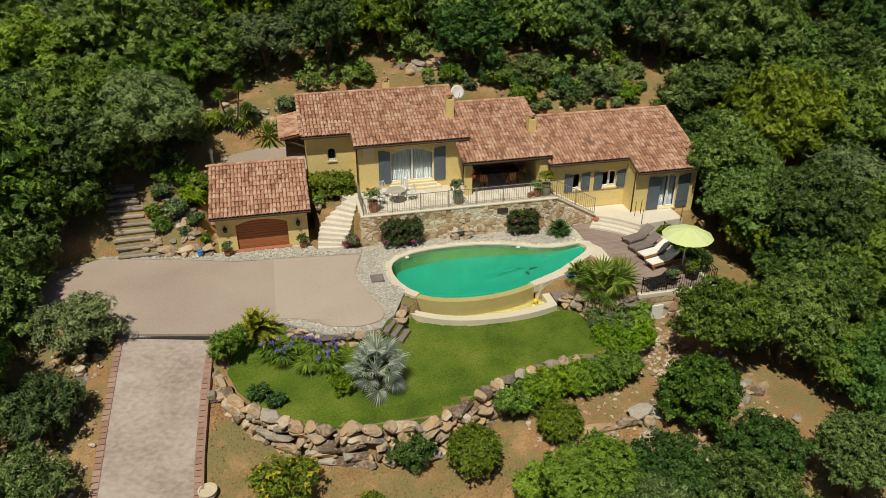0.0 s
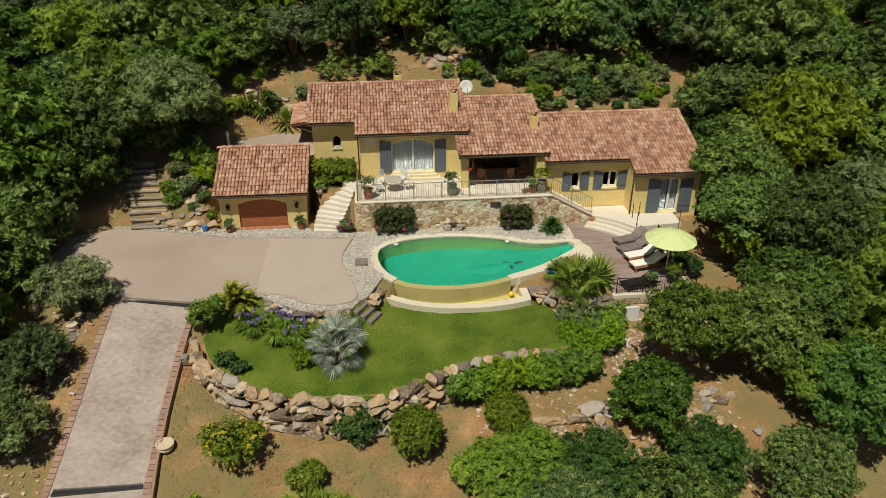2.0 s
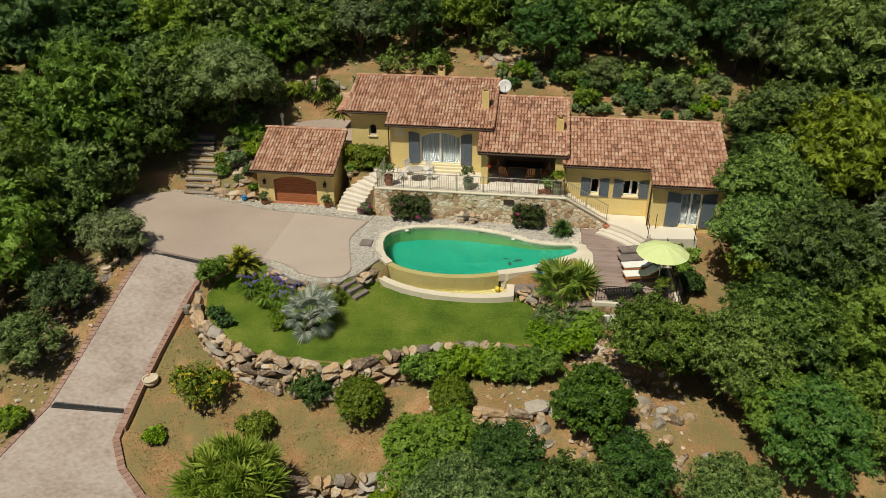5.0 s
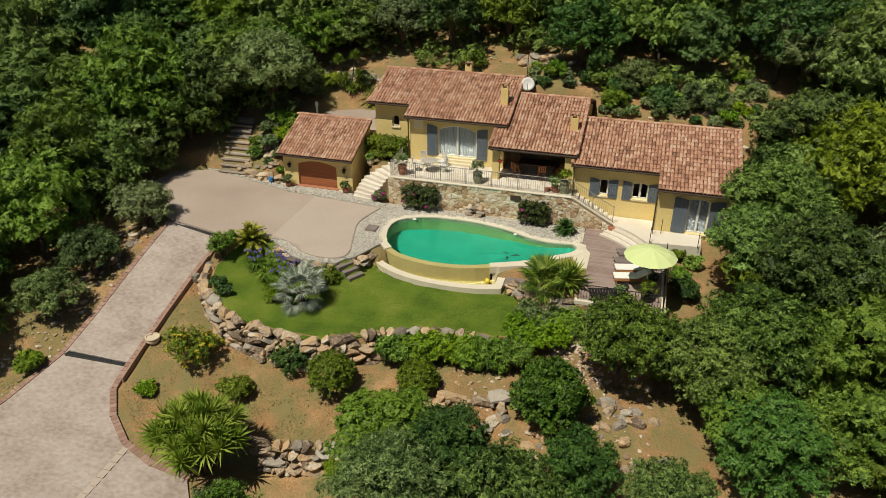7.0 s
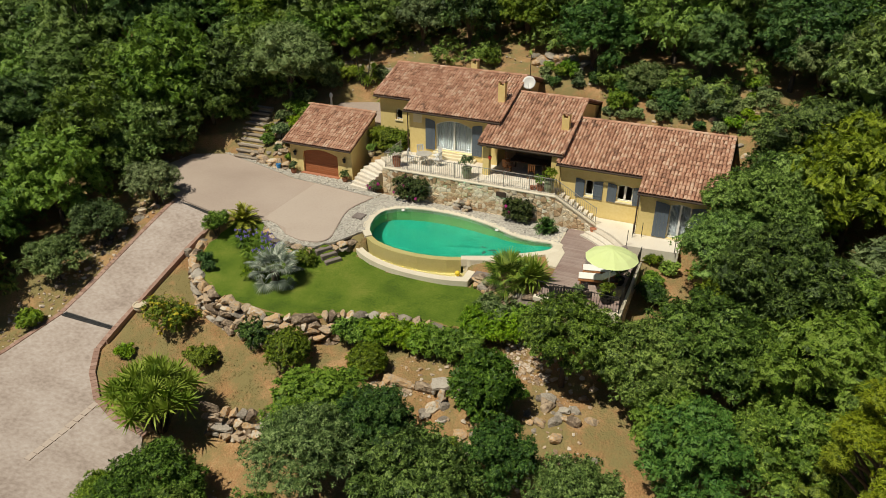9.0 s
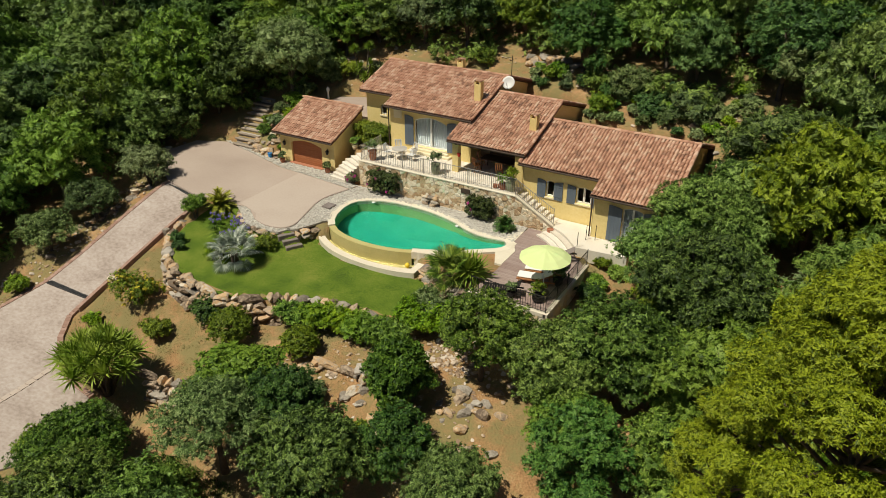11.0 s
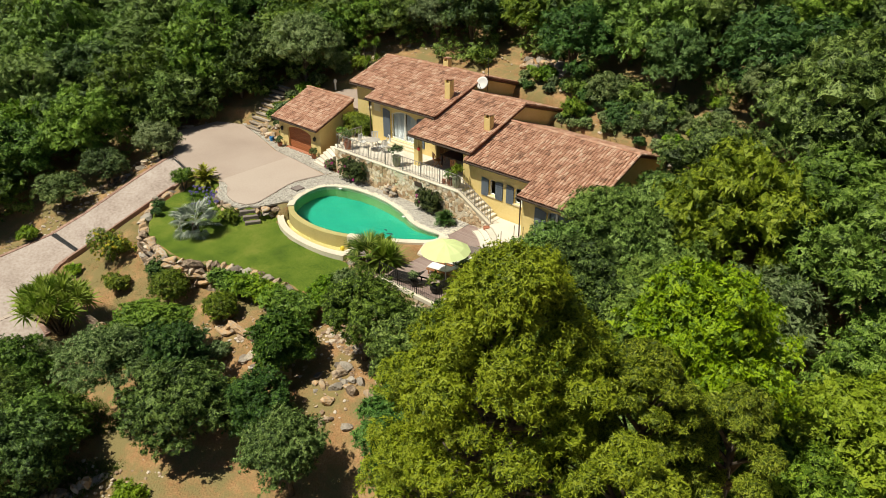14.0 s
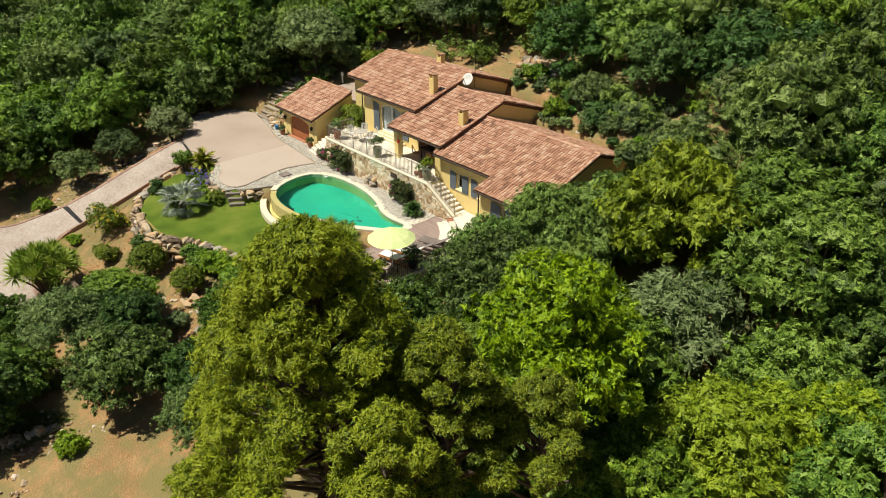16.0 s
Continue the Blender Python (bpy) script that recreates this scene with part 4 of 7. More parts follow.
def stone_face(owner, m, w, h, size, seed, clip=None, depth=0.05):
    """Stones standing proud of a wall's face; m places the face (x along, y up, z outwards)."""
    rr = random.Random(seed + 7)
    for poly in cells(w, h, size, seed):
        cx, cy = sum(p[0] for p in poly) / len(poly), sum(p[1] for p in poly) / len(poly)
        if clip and not clip(cx, cy):
            continue
        d = depth * rr.uniform(0.5, 1.5)
        n = len(poly)
        loc = [(x - cx, y - cy) for x, y in poly]
        vs = [(x, y, -0.02) for x, y in loc] + [(x * 0.97, y * 0.97, d * 0.65) for x, y in loc] + [(x * rr.uniform(0.66, 0.9), y * rr.uniform(0.66, 0.9), d * rr.uniform(0.8, 1.15)) for x, y in loc]
        vs.append((0, 0, d * 1.1))
        fs = [(2 * n + a, 2 * n + (a + 1) % n, 3 * n) for a in range(n)] + [(a + k * n, (a + 1) % n + k * n, n + (a + 1) % n + k * n, n + a + k * n) for k in range(2) for a in range(n)]
        part("stone", Geo().add(vs, fs), M_stone, owner, m=m @ pose(cx, cy, 0, rr.uniform(-4, 4), rr.uniform(-4, 4), 0))


tw = solid("terrace_wall", Geo().box(3.45, 14.4, 34.0, 34.24, -0.3, 1.66).box(3.45, 3.69, 34.24, 36.2, -0.3, 1.66), M_mortar, "terrace retaining wall of irregular honey-coloured stones", "wall")
stone_face(tw, pose(3.45, 34.0, -0.2, 90, 0, 0), 10.95, 1.86, 0.205, 5)
stone_face(tw, pose(3.45, 36.2, -0.2, 90, 0, -90), 2.2, 1.86, 0.205, 6)
# no hole here: a dark block on the face gives the vent recess's shade
part("wall_opening", Geo().bbox(10.9, 11.5, 33.9, 33.99, 1.15, 1.45, 0.01), M_darkwood, tw, "dark block in place of a shaded vent recess")

# the outer stair down to the landing
stair = thing("garden_stair", pose(0, 0, 0), "straight stone stair with rough flank wall and terracotta treads", "stairs", "", "structure")
NS = 8
sb = Geo()
for k in range(NS):
    zt = 1.70 - (k + 1) * (1.70 - 0.36) / (NS + 0)
    sb.box(14.4 + k * 0.285, 14.4 + (k + 1) * 0.285, 34.25, 35.1, -0.2, zt)
part("stair_body", sb, M_coping, stair)
for k in range(NS):
    zt = 1.70 - (k + 1) * (1.70 - 0.36) / (NS + 0)
    part("tread", Geo().bbox(14.39 + k * 0.285, 14.42 + (k + 1) * 0.285, 34.24, 35.11, zt + 0.002, zt + 0.035, 0.008), M_terrace, stair)
    part("riser", Geo().box(14.385 + k * 0.285, 14.398 + k * 0.285, 34.26, 35.1, zt + 0.036, zt + 0.16), M_sand, stair, "ochre riser")
fl = Geo().extrude([(14.4, 34.0, -0.3), (16.75, 34.0, -0.3), (16.75, 34.0, 0.35), (14.4, 34.0, 1.66)], (0, 0.24, 0))
part("flank_wall", fl, M_mortar, stair)
stone_face(stair, pose(14.4, 34.0, -0.2, 90, 0, 0), 2.35, 1.86, 0.205, 8, lambda a, b: b - 0.2 < 1.5 - a * 0.557)
part("flank_coping", Geo().hexa([(14.4, 33.93, 1.66), (16.8, 33.93, 0.34), (16.8, 34.26, 0.34), (14.4, 34.26, 1.66), (14.4, 33.93, 1.74), (16.8, 33.93, 0.42), (16.8, 34.26, 0.42), (14.4, 34.26, 1.74)]), M_coping, stair)
# landing in front of the right block, with curved steps to the deck
landing = solid("landing", Geo().prism([(16.69, 35.1), (16.69, 34.26), (16.85, 33.9), (17.3, 33.7), (17.9, 33.25), (18.5, 32.6), (18.75, 32.3), (21.5, 32.55), (21.5, 33.94), (19.0, 33.94), (19.0, 35.1)], -0.4, 0.36), M_terrace, "cream paved landing before the bedrooms", "terrace")
for k in range(3):
    o = 0.3 * (k + 1)
    arc = [(16.75, 33.95), (17.2, 33.72), (17.85, 33.25), (18.45, 32.6), (18.75, 32.2)]
    out_ = [(x - 0.62 * o * 1.1, y - 0.72 * o * 1.1) for x, y in arc]
    arc_r, out_r = rounded(arc, 2, False), rounded(out_, 2, False)
    part("curved_step", Geo().prism(out_r + arc_r[::-1], -0.4, 0.36 - 0.105 * (k + 1)), M_terrace, landing)

# curved steps between garage and terrace
cs = thing("entrance_stair", pose(0, 0, 0), "curving cream stone steps between garage and terrace", "stairs", "", "structure")
NC = 10
cx_, cy_ = 3.3, 34.6
inner_arc, outer_arc = [], []
for k in range(NC + 1):
    t = k / NC
    a = radians(200 - 118 * t)
    outer_arc.append((1.05 + 0.55 * t * t * 2.2 + (0.0 if t < 0.5 else (t - 0.5) * 1.4), 33.9 + 2.75 * t - 0.25 * t * t))
    inner_arc.append((2.35 + 1.05 * t, 33.75 + 1.9 * t ** 1.4))
for k in range(NC):
    z = 1.70 * (k + 1) / NC
    p = [outer_arc[k], inner_arc[k], inner_arc[k + 1], outer_arc[k + 1]]
    part("step", Geo().prism(p, -0.2, z), M_terrace, cs)
part("step", Geo().prism([outer_arc[-1], inner_arc[-1], (3.7, 36.0), (3.9, 37.15), (2.6, 37.15)], 0.0, 1.699), M_terrace, cs)

# ------------------------------------------------------------------ pool
pool = thing("swimming_pool", pose(0, 0, 0), "kidney-shaped pool with green water and overflow basin", "pool", "", "structure")


def band(inner_, outer_, z0, z1):
    g = Geo()
    n = len(inner_)
    vs = [(x, y, z1) for x, y in inner_] + [(x, y, z1) for x, y in outer_] + [(x, y, z0) for x, y in inner_] + [(x, y, z0) for x, y in outer_]
    fs = []
    for i in range(n):
        j = (i + 1) % n
        fs += [(i, n + i, n + j, j), (2 * n + i, i, j, 2 * n + j), (n + i, 3 * n + i, 3 * n + j, n + j)]
    return g.add(vs, [tuple(reversed(f)) for f in fs])


# coping pieces round the basin, lower along the overflow edge
spill = [(5.3, 28.9), (5.3, 27.0), (11.6, 27.0), (11.6, 28.75)]
n = len(POOL_IN)
edge = offset(POOL_IN, 0.36)
isspill = [bool(inside([(5.45, 29.0), (5.45, 27.2), (11.45, 27.2), (11.45, 28.85)], np.array([x]), np.array([y]))[0][0]) for x, y in POOL_IN]
for i in range(n):
    j = (i + 1) % n
    if isspill[i] and isspill[j]:
        w = Geo().prism([POOL_IN[i], edge[i], edge[j], POOL_IN[j]], -1.7, -0.13)
        part("overflow_wall", w, M_sand, pool, "sand-yellow overflow wall")
    else:
        part("coping_stone", Geo().prism([POOL_IN[i], POOL_OUT[i], POOL_OUT[j], POOL_IN[j]], -0.45, -0.045), M_coping, pool)
shell = Geo()
floor_z = lambda x: float(np.interp(x, [4, 6, 10.5, 13.2, 14.9], [-1.45, -1.75, -1.55, -0.75, -0.45]))
ins = offset(POOL_IN, -0.02)
shell.add([(x, y, -0.12) for x, y in POOL_IN] + [(x, y, floor_z(x)) for x, y in POOL_IN], [(i, (i + 1) % n, n + (i + 1) % n, n + i) for i in range(n)])
part("pool_wall", shell, M_poolwall, pool, "plastered pool wall with the water's green in its colour")
cxp, cyp = 9.2, 30.4
fl_ = Geo()
rings = [1.0, 0.92, 0.7, 0.4]
vs = []
for s in rings:
    for x, y in POOL_IN:
        xx, yy = cxp + (x - cxp) * s, cyp + (y - cyp) * s
        vs.append((xx, yy, floor_z(xx)))
vs.append((cxp, cyp, floor_z(cxp)))
fs = []
for r in range(3):
    fs += [(r * n + i, (r + 1) * n + i, (r + 1) * n + (i + 1) % n, r * n + (i + 1) % n) for i in range(n)]
fs += [(3 * n + i, 4 * n, 3 * n + (i + 1) % n) for i in range(n)]
part("pool_floor", fl_.add(vs, fs), M_teal, pool, "pool floor with the deep water's green in its colour")
water = part("water", Geo().add([(x, y, -0.15) for x, y in offset(POOL_IN, 0.003)], [tuple(range(n))]), M_water, pool, "clear green water")
water.visible_shadow = False
# the catch basin below the overflow
bo = rounded([(4.75, 28.3), (4.85, 27.75), (6.5, 26.85), (8.6, 26.5), (10.6, 26.62), (11.9, 27.0), (11.92, 27.1), (11.9, 28.2)], 2, False)
bi = rounded([(5.15, 28.3), (5.2, 28.0), (6.7, 27.22), (8.6, 26.9), (10.4, 27.02), (11.5, 27.35), (11.52, 27.45), (11.5, 28.3)], 2, False)
g = Geo()
m_ = len(bo)
for i in range(m_ - 1):
    g.prism([bo[i], bo[i + 1], bi[i + 1], bi[i]], -1.5, -0.62)
part("basin_wall", g, M_coping, pool, "cream rim of the catch basin")
part("basin_floor", Geo().add([(x, y, -1.0) for x, y in bi], [tuple(range(len(bi)))]), M_sand, pool, "sand-yellow basin floor")
bw = part("basin_water", Geo().add([(x, y, -0.85) for x, y in bi], [tuple(range(len(bi)))]), glass_mat("basin_water_clear", (0.95, 0.97, 0.90), 0.02, 1.33), pool)
bw.visible_shadow = False
part("end_block", Geo().prism([(11.2, 28.2), (11.55, 28.2), (12.95, 28.75), (12.85, 29.0), (11.5, 28.72)], -1.4, -0.05), M_coping, pool)

# ------------------------------------------------------------------ deck
deckb = thing("sun_deck", pose(0, 0, 0), "brown timber sun deck beside the pool", "deck", "", "structure")
DECK = [(15.35, 32.0), (15.9, 31.0), (15.9, 28.6), (15.75, 26.35), (19.6, 26.35), (19.6, 31.4), (18.75, 32.2), (17.6, 33.2), (16.6, 33.9), (15.35, 33.9)]
bw_ = 0.14
y = 26.36
while y < 33.85:
    yc = y + bw_ / 2
    hits = []
    for i in range(len(DECK)):
        (xa, ya), (xb, yb) = DECK[i], DECK[(i + 1) % len(DECK)]
        if (ya > yc) != (yb > yc):
            hits.append(xa + (yc - ya) / (yb - ya) * (xb - xa))
    if len(hits) >= 2:
        part("board", Geo().bbox(min(hits), max(hits), y + 0.004, y + bw_ - 0.004, -0.13, -0.06, 0.004), M_deck, deckb)
    y += bw_
part("deck_edge", Geo().bbox(15.65, 19.75, 26.08, 26.34, -0.25, -0.03, 0.015), M_coping, deckb, "cream edging stone")
part("deck_edge", Geo().bbox(19.61, 19.85, 26.08, 31.6, -0.25, -0.032, 0.015), M_coping, deckb)
part("deck_edge", Geo().prism([(14.7, 32.15), (15.0, 33.1), (15.34, 33.4), (15.34, 32.0), (15.89, 31.0), (15.89, 29.3), (15.5, 29.3), (14.9, 30.6), (15.15, 31.4)], -0.4, -0.052), M_coping, deckb)
dw = solid("deck_wall", Geo().box(15.7, 19.75, 26.15, 26.35, -3.2, -0.25).box(19.6, 19.8, 26.35, 31.6, -3.6, -0.25), M_mortar, "rough stone wall under the sun deck", "wall")
stone_face(dw, pose(15.7, 26.15, -3.0, 90, 0, 0), 4.05, 2.75, 0.34, 15, lambda a, b: not (0.5 < a < 1.4 and b < 2.3))
stone_face(dw, pose(19.8, 26.2, -3.2, 90, 0, 90), 5.3, 2.95, 0.36, 16)
part("store_door", Geo().bbox(16.25, 17.05, 26.06, 26.14, -2.6, -0.75, 0.01), M_white, dw, "pale grey store door")


# ------------------------------------------------------------------ plants
def leaf_cloud(n, lobes, size, seed, up=0.45, aspect=0.5, shell=0.6, droop=0.0, fuzz=0.09, tuft=9, loose=2.1, core=0.0):
    """Leaf sprays in small tufts that fill the outer part of some ellipsoid lobes: (centre, radii). Each spray is one pointed blade."""
    n = int(n * 1.5)
    r_ = np.random.RandomState(seed)
    C = np.array([l[0] for l in lobes], float)
    S = np.array([l[1] for l in lobes], float)
    wts = S[:, 0] * S[:, 1] + S[:, 0] * S[:, 2]
    nt = max(1, n // tuft)
    idx = r_.choice(len(lobes), nt, p=wts / wts.sum())
    d = r_.normal(size=(nt, 3))
    d[:, 2] = np.where(d[:, 2] < -0.25, -d[:, 2] * 0.8, d[:, 2])
    d /= np.linalg.norm(d, axis=1)[:, None]
    rad = 1.04 - shell * r_.rand(nt) ** 1.5 + fuzz * r_.normal(size=nt)
    c = C[idx] + d * S[idx] * rad[:, None]
    ti = np.arange(n) % nt
    o = r_.normal(size=(n, 3)) * 0.6 + d[ti] * 0.5
    o /= np.linalg.norm(o, axis=1)[:, None]
    spread_ = np.minimum(size * loose, S[idx][:, 0] * 0.5)[ti] * r_.uniform(0.25, 1.0, n)
    p = c[ti] + o * spread_[:, None]
    nrm = d[ti] * 0.8 + r_.normal(size=(n, 3)) * 0.45
    nrm[:, 2] += up
    nrm /= np.linalg.norm(nrm, axis=1)[:, None]
    t = o + r_.normal(size=(n, 3)) * 0.45
    t -= nrm * np.sum(t * nrm, axis=1)[:, None] * 0.8
    t /= np.linalg.norm(t, axis=1)[:, None]
    b = np.cross(nrm, t)
    b /= np.linalg.norm(b, axis=1)[:, None]
    s = size * 1.2 * r_.uniform(0.6, 1.4, n)[:, None]
    w = s * aspect * 1.15
    v = np.stack([p - t * s * 0.8 + b * w, p - t * s * 0.8 - b * w, p + t * s * 1.1 - nrm * s * (0.2 + droop)], 1).reshape(-1, 3)
    f = np.arange(3 * n).reshape(-1, 3)
    if not core:
        return v, f
    # an eight-sided leaf-coloured lump added inside each lobe to stop the light
    octa = np.array([(1, 0, 0), (-1, 0, 0), (0, 1, 0), (0, -1, 0), (0, 0, 1), (0, 0, -1)], float)
    tri = np.array([(0, 2, 4), (2, 1, 4), (1, 3, 4), (3, 0, 4), (2, 0, 5), (1, 2, 5), (3, 1, 5), (0, 3, 5)])
    jit = r_.uniform(0.8, 1.2, (len(lobes), 6, 1))
    cv = (C[:, None, :] + octa[None] * S[:, None, :] * core * jit).reshape(-1, 3)
    cf = (tri[None] + 6 * np.arange(len(lobes))[:, None, None] + 3 * n).reshape(-1, 3)
    return np.concatenate([v, cv]), np.concatenate([f, cf])


def mesh_np(name, v, f, material):
    me = bpy.data.meshes.new(name)
    me.from_pydata(v.tolist(), [], f.tolist())
    me.materials.append(material)
    me.update()
    return me


def crown_lobes(R_, H, k, seed, flat=0.75, spread=0.72, lobe=(0.34, 0.52)):
    """Lobes of a broad crown of radius R_ whose middle is H above the foot."""
    r_ = random.Random(seed)
    out = [((0, 0, H), (R_ * 0.62, R_ * 0.62, R_ * flat * 0.62))]
    for i in range(k):
        a = i * 2.399963 + r_.uniform(-0.3, 0.3)
        zz = 1 - 1.45 * (i + 0.5) / k
        q = math.sqrt(max(0.05, 1 - zz * zz)) * spread * r_.uniform(0.62, 1.12)
        s = R_ * r_.uniform(*lobe)
        out.append(((R_ * q * math.cos(a), R_ * q * math.sin(a), H + R_ * flat * (zz * 0.76 + r_.uniform(-0.14, 0.14))), (s, s, s * r_.uniform(0.6, 0.85))))
    return out


def trunk_geo(H, r0, lobes, seed, fork=0.45):
    r_ = random.Random(seed)
    g = Geo()
    zf = H * fork
    bend = (r_.uniform(-0.15, 0.15), r_.uniform(-0.15, 0.15))
    g.tube([(0, 0, -0.4), (bend[0] * 0.4, bend[1] * 0.4, zf * 0.5), (bend[0], bend[1], zf)], [r0 * 1.25, r0, r0 * 0.8], 8)
    for c, s in lobes[1:9]:
        mid = (bend[0] + (c[0] - bend[0]) * 0.45, bend[1] + (c[1] - bend[1]) * 0.45, zf + (c[2] - zf) * 0.6)
        g.tube([(bend[0], bend[1], zf - 0.05), mid, c], [r0 * 0.55, r0 * 0.33, r0 * 0.12], 6)
    return g


KINDS = {}


def tree_kind(key, R_, H, k, leaves, size, material, seed, r0=0.16, **kw):
    aspect = kw.pop("aspect", 0.55)
    fork = kw.pop("fork", 0.45)
    shell_ = kw.pop("shell", 0.55)
    lobes = crown_lobes(R_, H, k, seed, **kw)
    v, f = leaf_cloud(leaves, lobes, size, seed, aspect=aspect, shell=shell_, core=0.66)
    KINDS[key] = (mesh_np("crown", v, f, material), trunk_geo(H, r0, lobes, seed, fork).mesh("trunk", M_bark, True), R_)


CL = dict(lobe=(0.15, 0.33), shell=0.36, spread=0.88)
for i in range(5):
    tree_kind(f"oak{i}", 2.6, 2.9, 60, 3700, 0.13, L_oak, 20 + i, flat=0.9 + 0.06 * i, **CL)
for i in range(2):
    tree_kind(f"dark{i}", 2.4, 3.6, 51, 4200, 0.12, L_dark, 30 + i, flat=1.0, **CL)
for i in range(2):
    tree_kind(f"bright{i}", 2.3, 3.4, 45, 4000, 0.13, L_bright, 40 + i, flat=1.05, **CL)
for i in range(2):
    tree_kind(f"olive{i}", 1.6, 2.2, 39, 4000, 0.10, L_olive, 50 + i, flat=0.85, aspect=0.34, r0=0.13, **CL)
for i in range(2):
    tree_kind(f"yellow{i}", 2.4, 3.4, 45, 4000, 0.13, L_yellow, 60 + i, flat=0.95, **CL)
for i in range(2):
    tree_kind(f"mid_oak{i}", 2.6, 3.0, 66, 6600, 0.105, L_oak, 120 + i, flat=0.95, **CL)
    tree_kind(f"mid_bright{i}", 2.3, 3.0, 60, 6600, 0.105, L_ash, 124 + i, flat=1.05, **CL)
    tree_kind(f"mid_yellow{i}", 2.4, 3.0, 60, 6600, 0.105, L_yellow, 128 + i, flat=1.0, **CL)
for i in range(3):
    tree_kind(f"far_oak{i}", 2.6, 2.9, 51, 2300, 0.165, L_oak, 140 + i, flat=0.9 + 0.06 * i, **CL)
tree_kind("far_dark0", 2.4, 3.0, 51, 2300, 0.16, L_dark, 144, flat=1.0, **CL)
tree_kind("far_bright0", 2.4, 3.0, 51, 2300, 0.165, L_bright, 145, flat=1.0, **CL)
for i in range(2):
    tree_kind(f"near_oak{i}", 2.6, 3.4, 72, 11500, 0.09, L_oak, 71 + 10 * i, flat=0.85, **CL)
tree_kind("near_olive", 2.2, 2.8, 66, 12000, 0.08, L_olive, 72, flat=0.9, aspect=0.36, **CL)
tree_kind("near_bright", 2.0, 2.6, 60, 11000, 0.085, L_ash, 73, flat=1.1, **CL)
tree_kind("near_dark", 2.0, 2.8, 45, 10000, 0.08, L_dark, 74, flat=1.25, **CL)
tree_kind("near_fig", 2.0, 2.6, 60, 9500, 0.10, L_fig, 75, flat=1.0, aspect=0.7, **CL)
rs = random.Random(9)


def tree(key, x, y, s, name, label, z=None, sz=1.0, group="", cat="tree"):
    me, tk, R_ = KINDS[key]
    own = thing(name, pose(x, y, (gz(x, y) if z is None else z), 0, 0, rs.uniform(0, 360)), label, cat, group)
    own.scale = (s, s, s * sz)
    part("trunk", tk, M_bark, own)
    part("crown", me, None, own)
    return own


# hand-placed trees and shrubs: kind, x, y, middle height of the crown, crown radius
def set_tree(key, x, y, zc, R_, name, label, hz=1.0, group="", cat="tree"):
    """Puts a tree so that the middle of its crown is at height zc and its crown has radius R_."""
    me, tk, r0 = KINDS[key]
    s = R_ / r0
    H = {"olive": 2.2, "near_olive": 2.8, "near_bright": 2.6, "near_fig": 2.6, "near_dark": 2.8}.get(key.rstrip("0123456789"), 3.5) * s * hz
    return tree(key, x, y, s, name, label, max(zc - H, -30), hz, group, cat)


set_tree("olive0", -9.5, 27.9, 0.75, 1.65, "olive_tree", "round grey-green olive tree beside the parking court", 1.0, "olives by the drive")
set_tree("olive1", -10.3, 24.2, -0.3, 1.5, "olive_tree", "round grey-green olive tree beside the drive", 1.0, "olives by the drive")
set_tree("olive0", -10.4, 20.9, -1.2, 1.5, "olive_tree", "round grey-green olive tree beside the drive", 1.0, "olives by the drive")
set_tree("near_oak0", 18.1, 22.9, 0.5, 2.05, "oak_tree", "holm oak with dense grey-green crown below the deck")
set_tree("near_oak1", 21.5, 22.9, 0.0, 2.1, "oak_tree", "broad holm oak with dense green crown")
set_tree("near_oak0", 23.6, 24.6, 0.6, 2.5, "oak_tree", "broad holm oak with dense green crown")
set_tree("near_oak1", 23.0, 20.9, -1.0, 1.6, "oak_tree", "broad holm oak with dense green crown")
set_tree("near_oak0", 23.9, 30.3, 2.3, 2.2, "oak_tree", "holm oak with dense crown beside the deck")
set_tree("near_oak1", 24.6, 33.4, 3.2, 2.3, "oak_tree", "tall holm oak beside the villa's end wall")
set_tree("near_oak0", 25.6, 36.8, 3.0, 2.4, "oak_tree", "tall holm oak beside the villa's end wall")
set_tree("near_oak1", 26.0, 28.0, 2.6, 2.6, "oak_tree", "broad holm oak with dense green crown")
set_tree("near_bright", 33.5, 23.0, 5.6, 2.3, "ash_tree", "tall bright green leafy ash", 1.2)
set_tree("near_bright", 31.6, 25.4, 4.6, 2.2, "ash_tree", "tall bright green leafy ash", 1.2)
set_tree("mid_yellow0", 37.4, 26.8, 2.2, 2.4, "ash_tree", "yellow-green leafy young ash")
set_tree("mid_bright0", 37.0, 23.4, 1.8, 2.1, "ash_tree", "bright green leafy young ash")
set_tree("mid_yellow1", 40.0, 29.6, 2.2, 2.4, "ash_tree", "yellow-green leafy young ash")
set_tree("near_oak0", 20.5, 16.4, -1.8, 1.7, "oak_tree", "small holm oak added to shade the lower slope")
set_tree("near_oak1", 5.0, 11.4, -3.2, 2.0, "oak_tree", "small holm oak beside the lower road")
# added, and sized, to darken the ground beside it with its shade
set_tree("near_oak0", 7.8, 9.2, -2.7, 2.3, "oak_tree", "holm oak added to shade the lower slope")
set_tree("near_bright", 2.4, 11.2, -4.3, 1.0, "citrus_tree", "small leafy citrus tree near the road")
set_tree("near_dark", 12.2, 16.4, -1.6, 1.6, "olive_tree", "dark leafy tree between the olives")
set_tree("near_dark", 24.1, 19.5, -1.45, 1.9, "evergreen_tree", "dense dark green evergreen with rounded head", 1.1)
set_tree("near_olive", 10.6, 14.2, -1.3, 2.0, "olive_tree", "large olive tree with silvery grey-green crown")
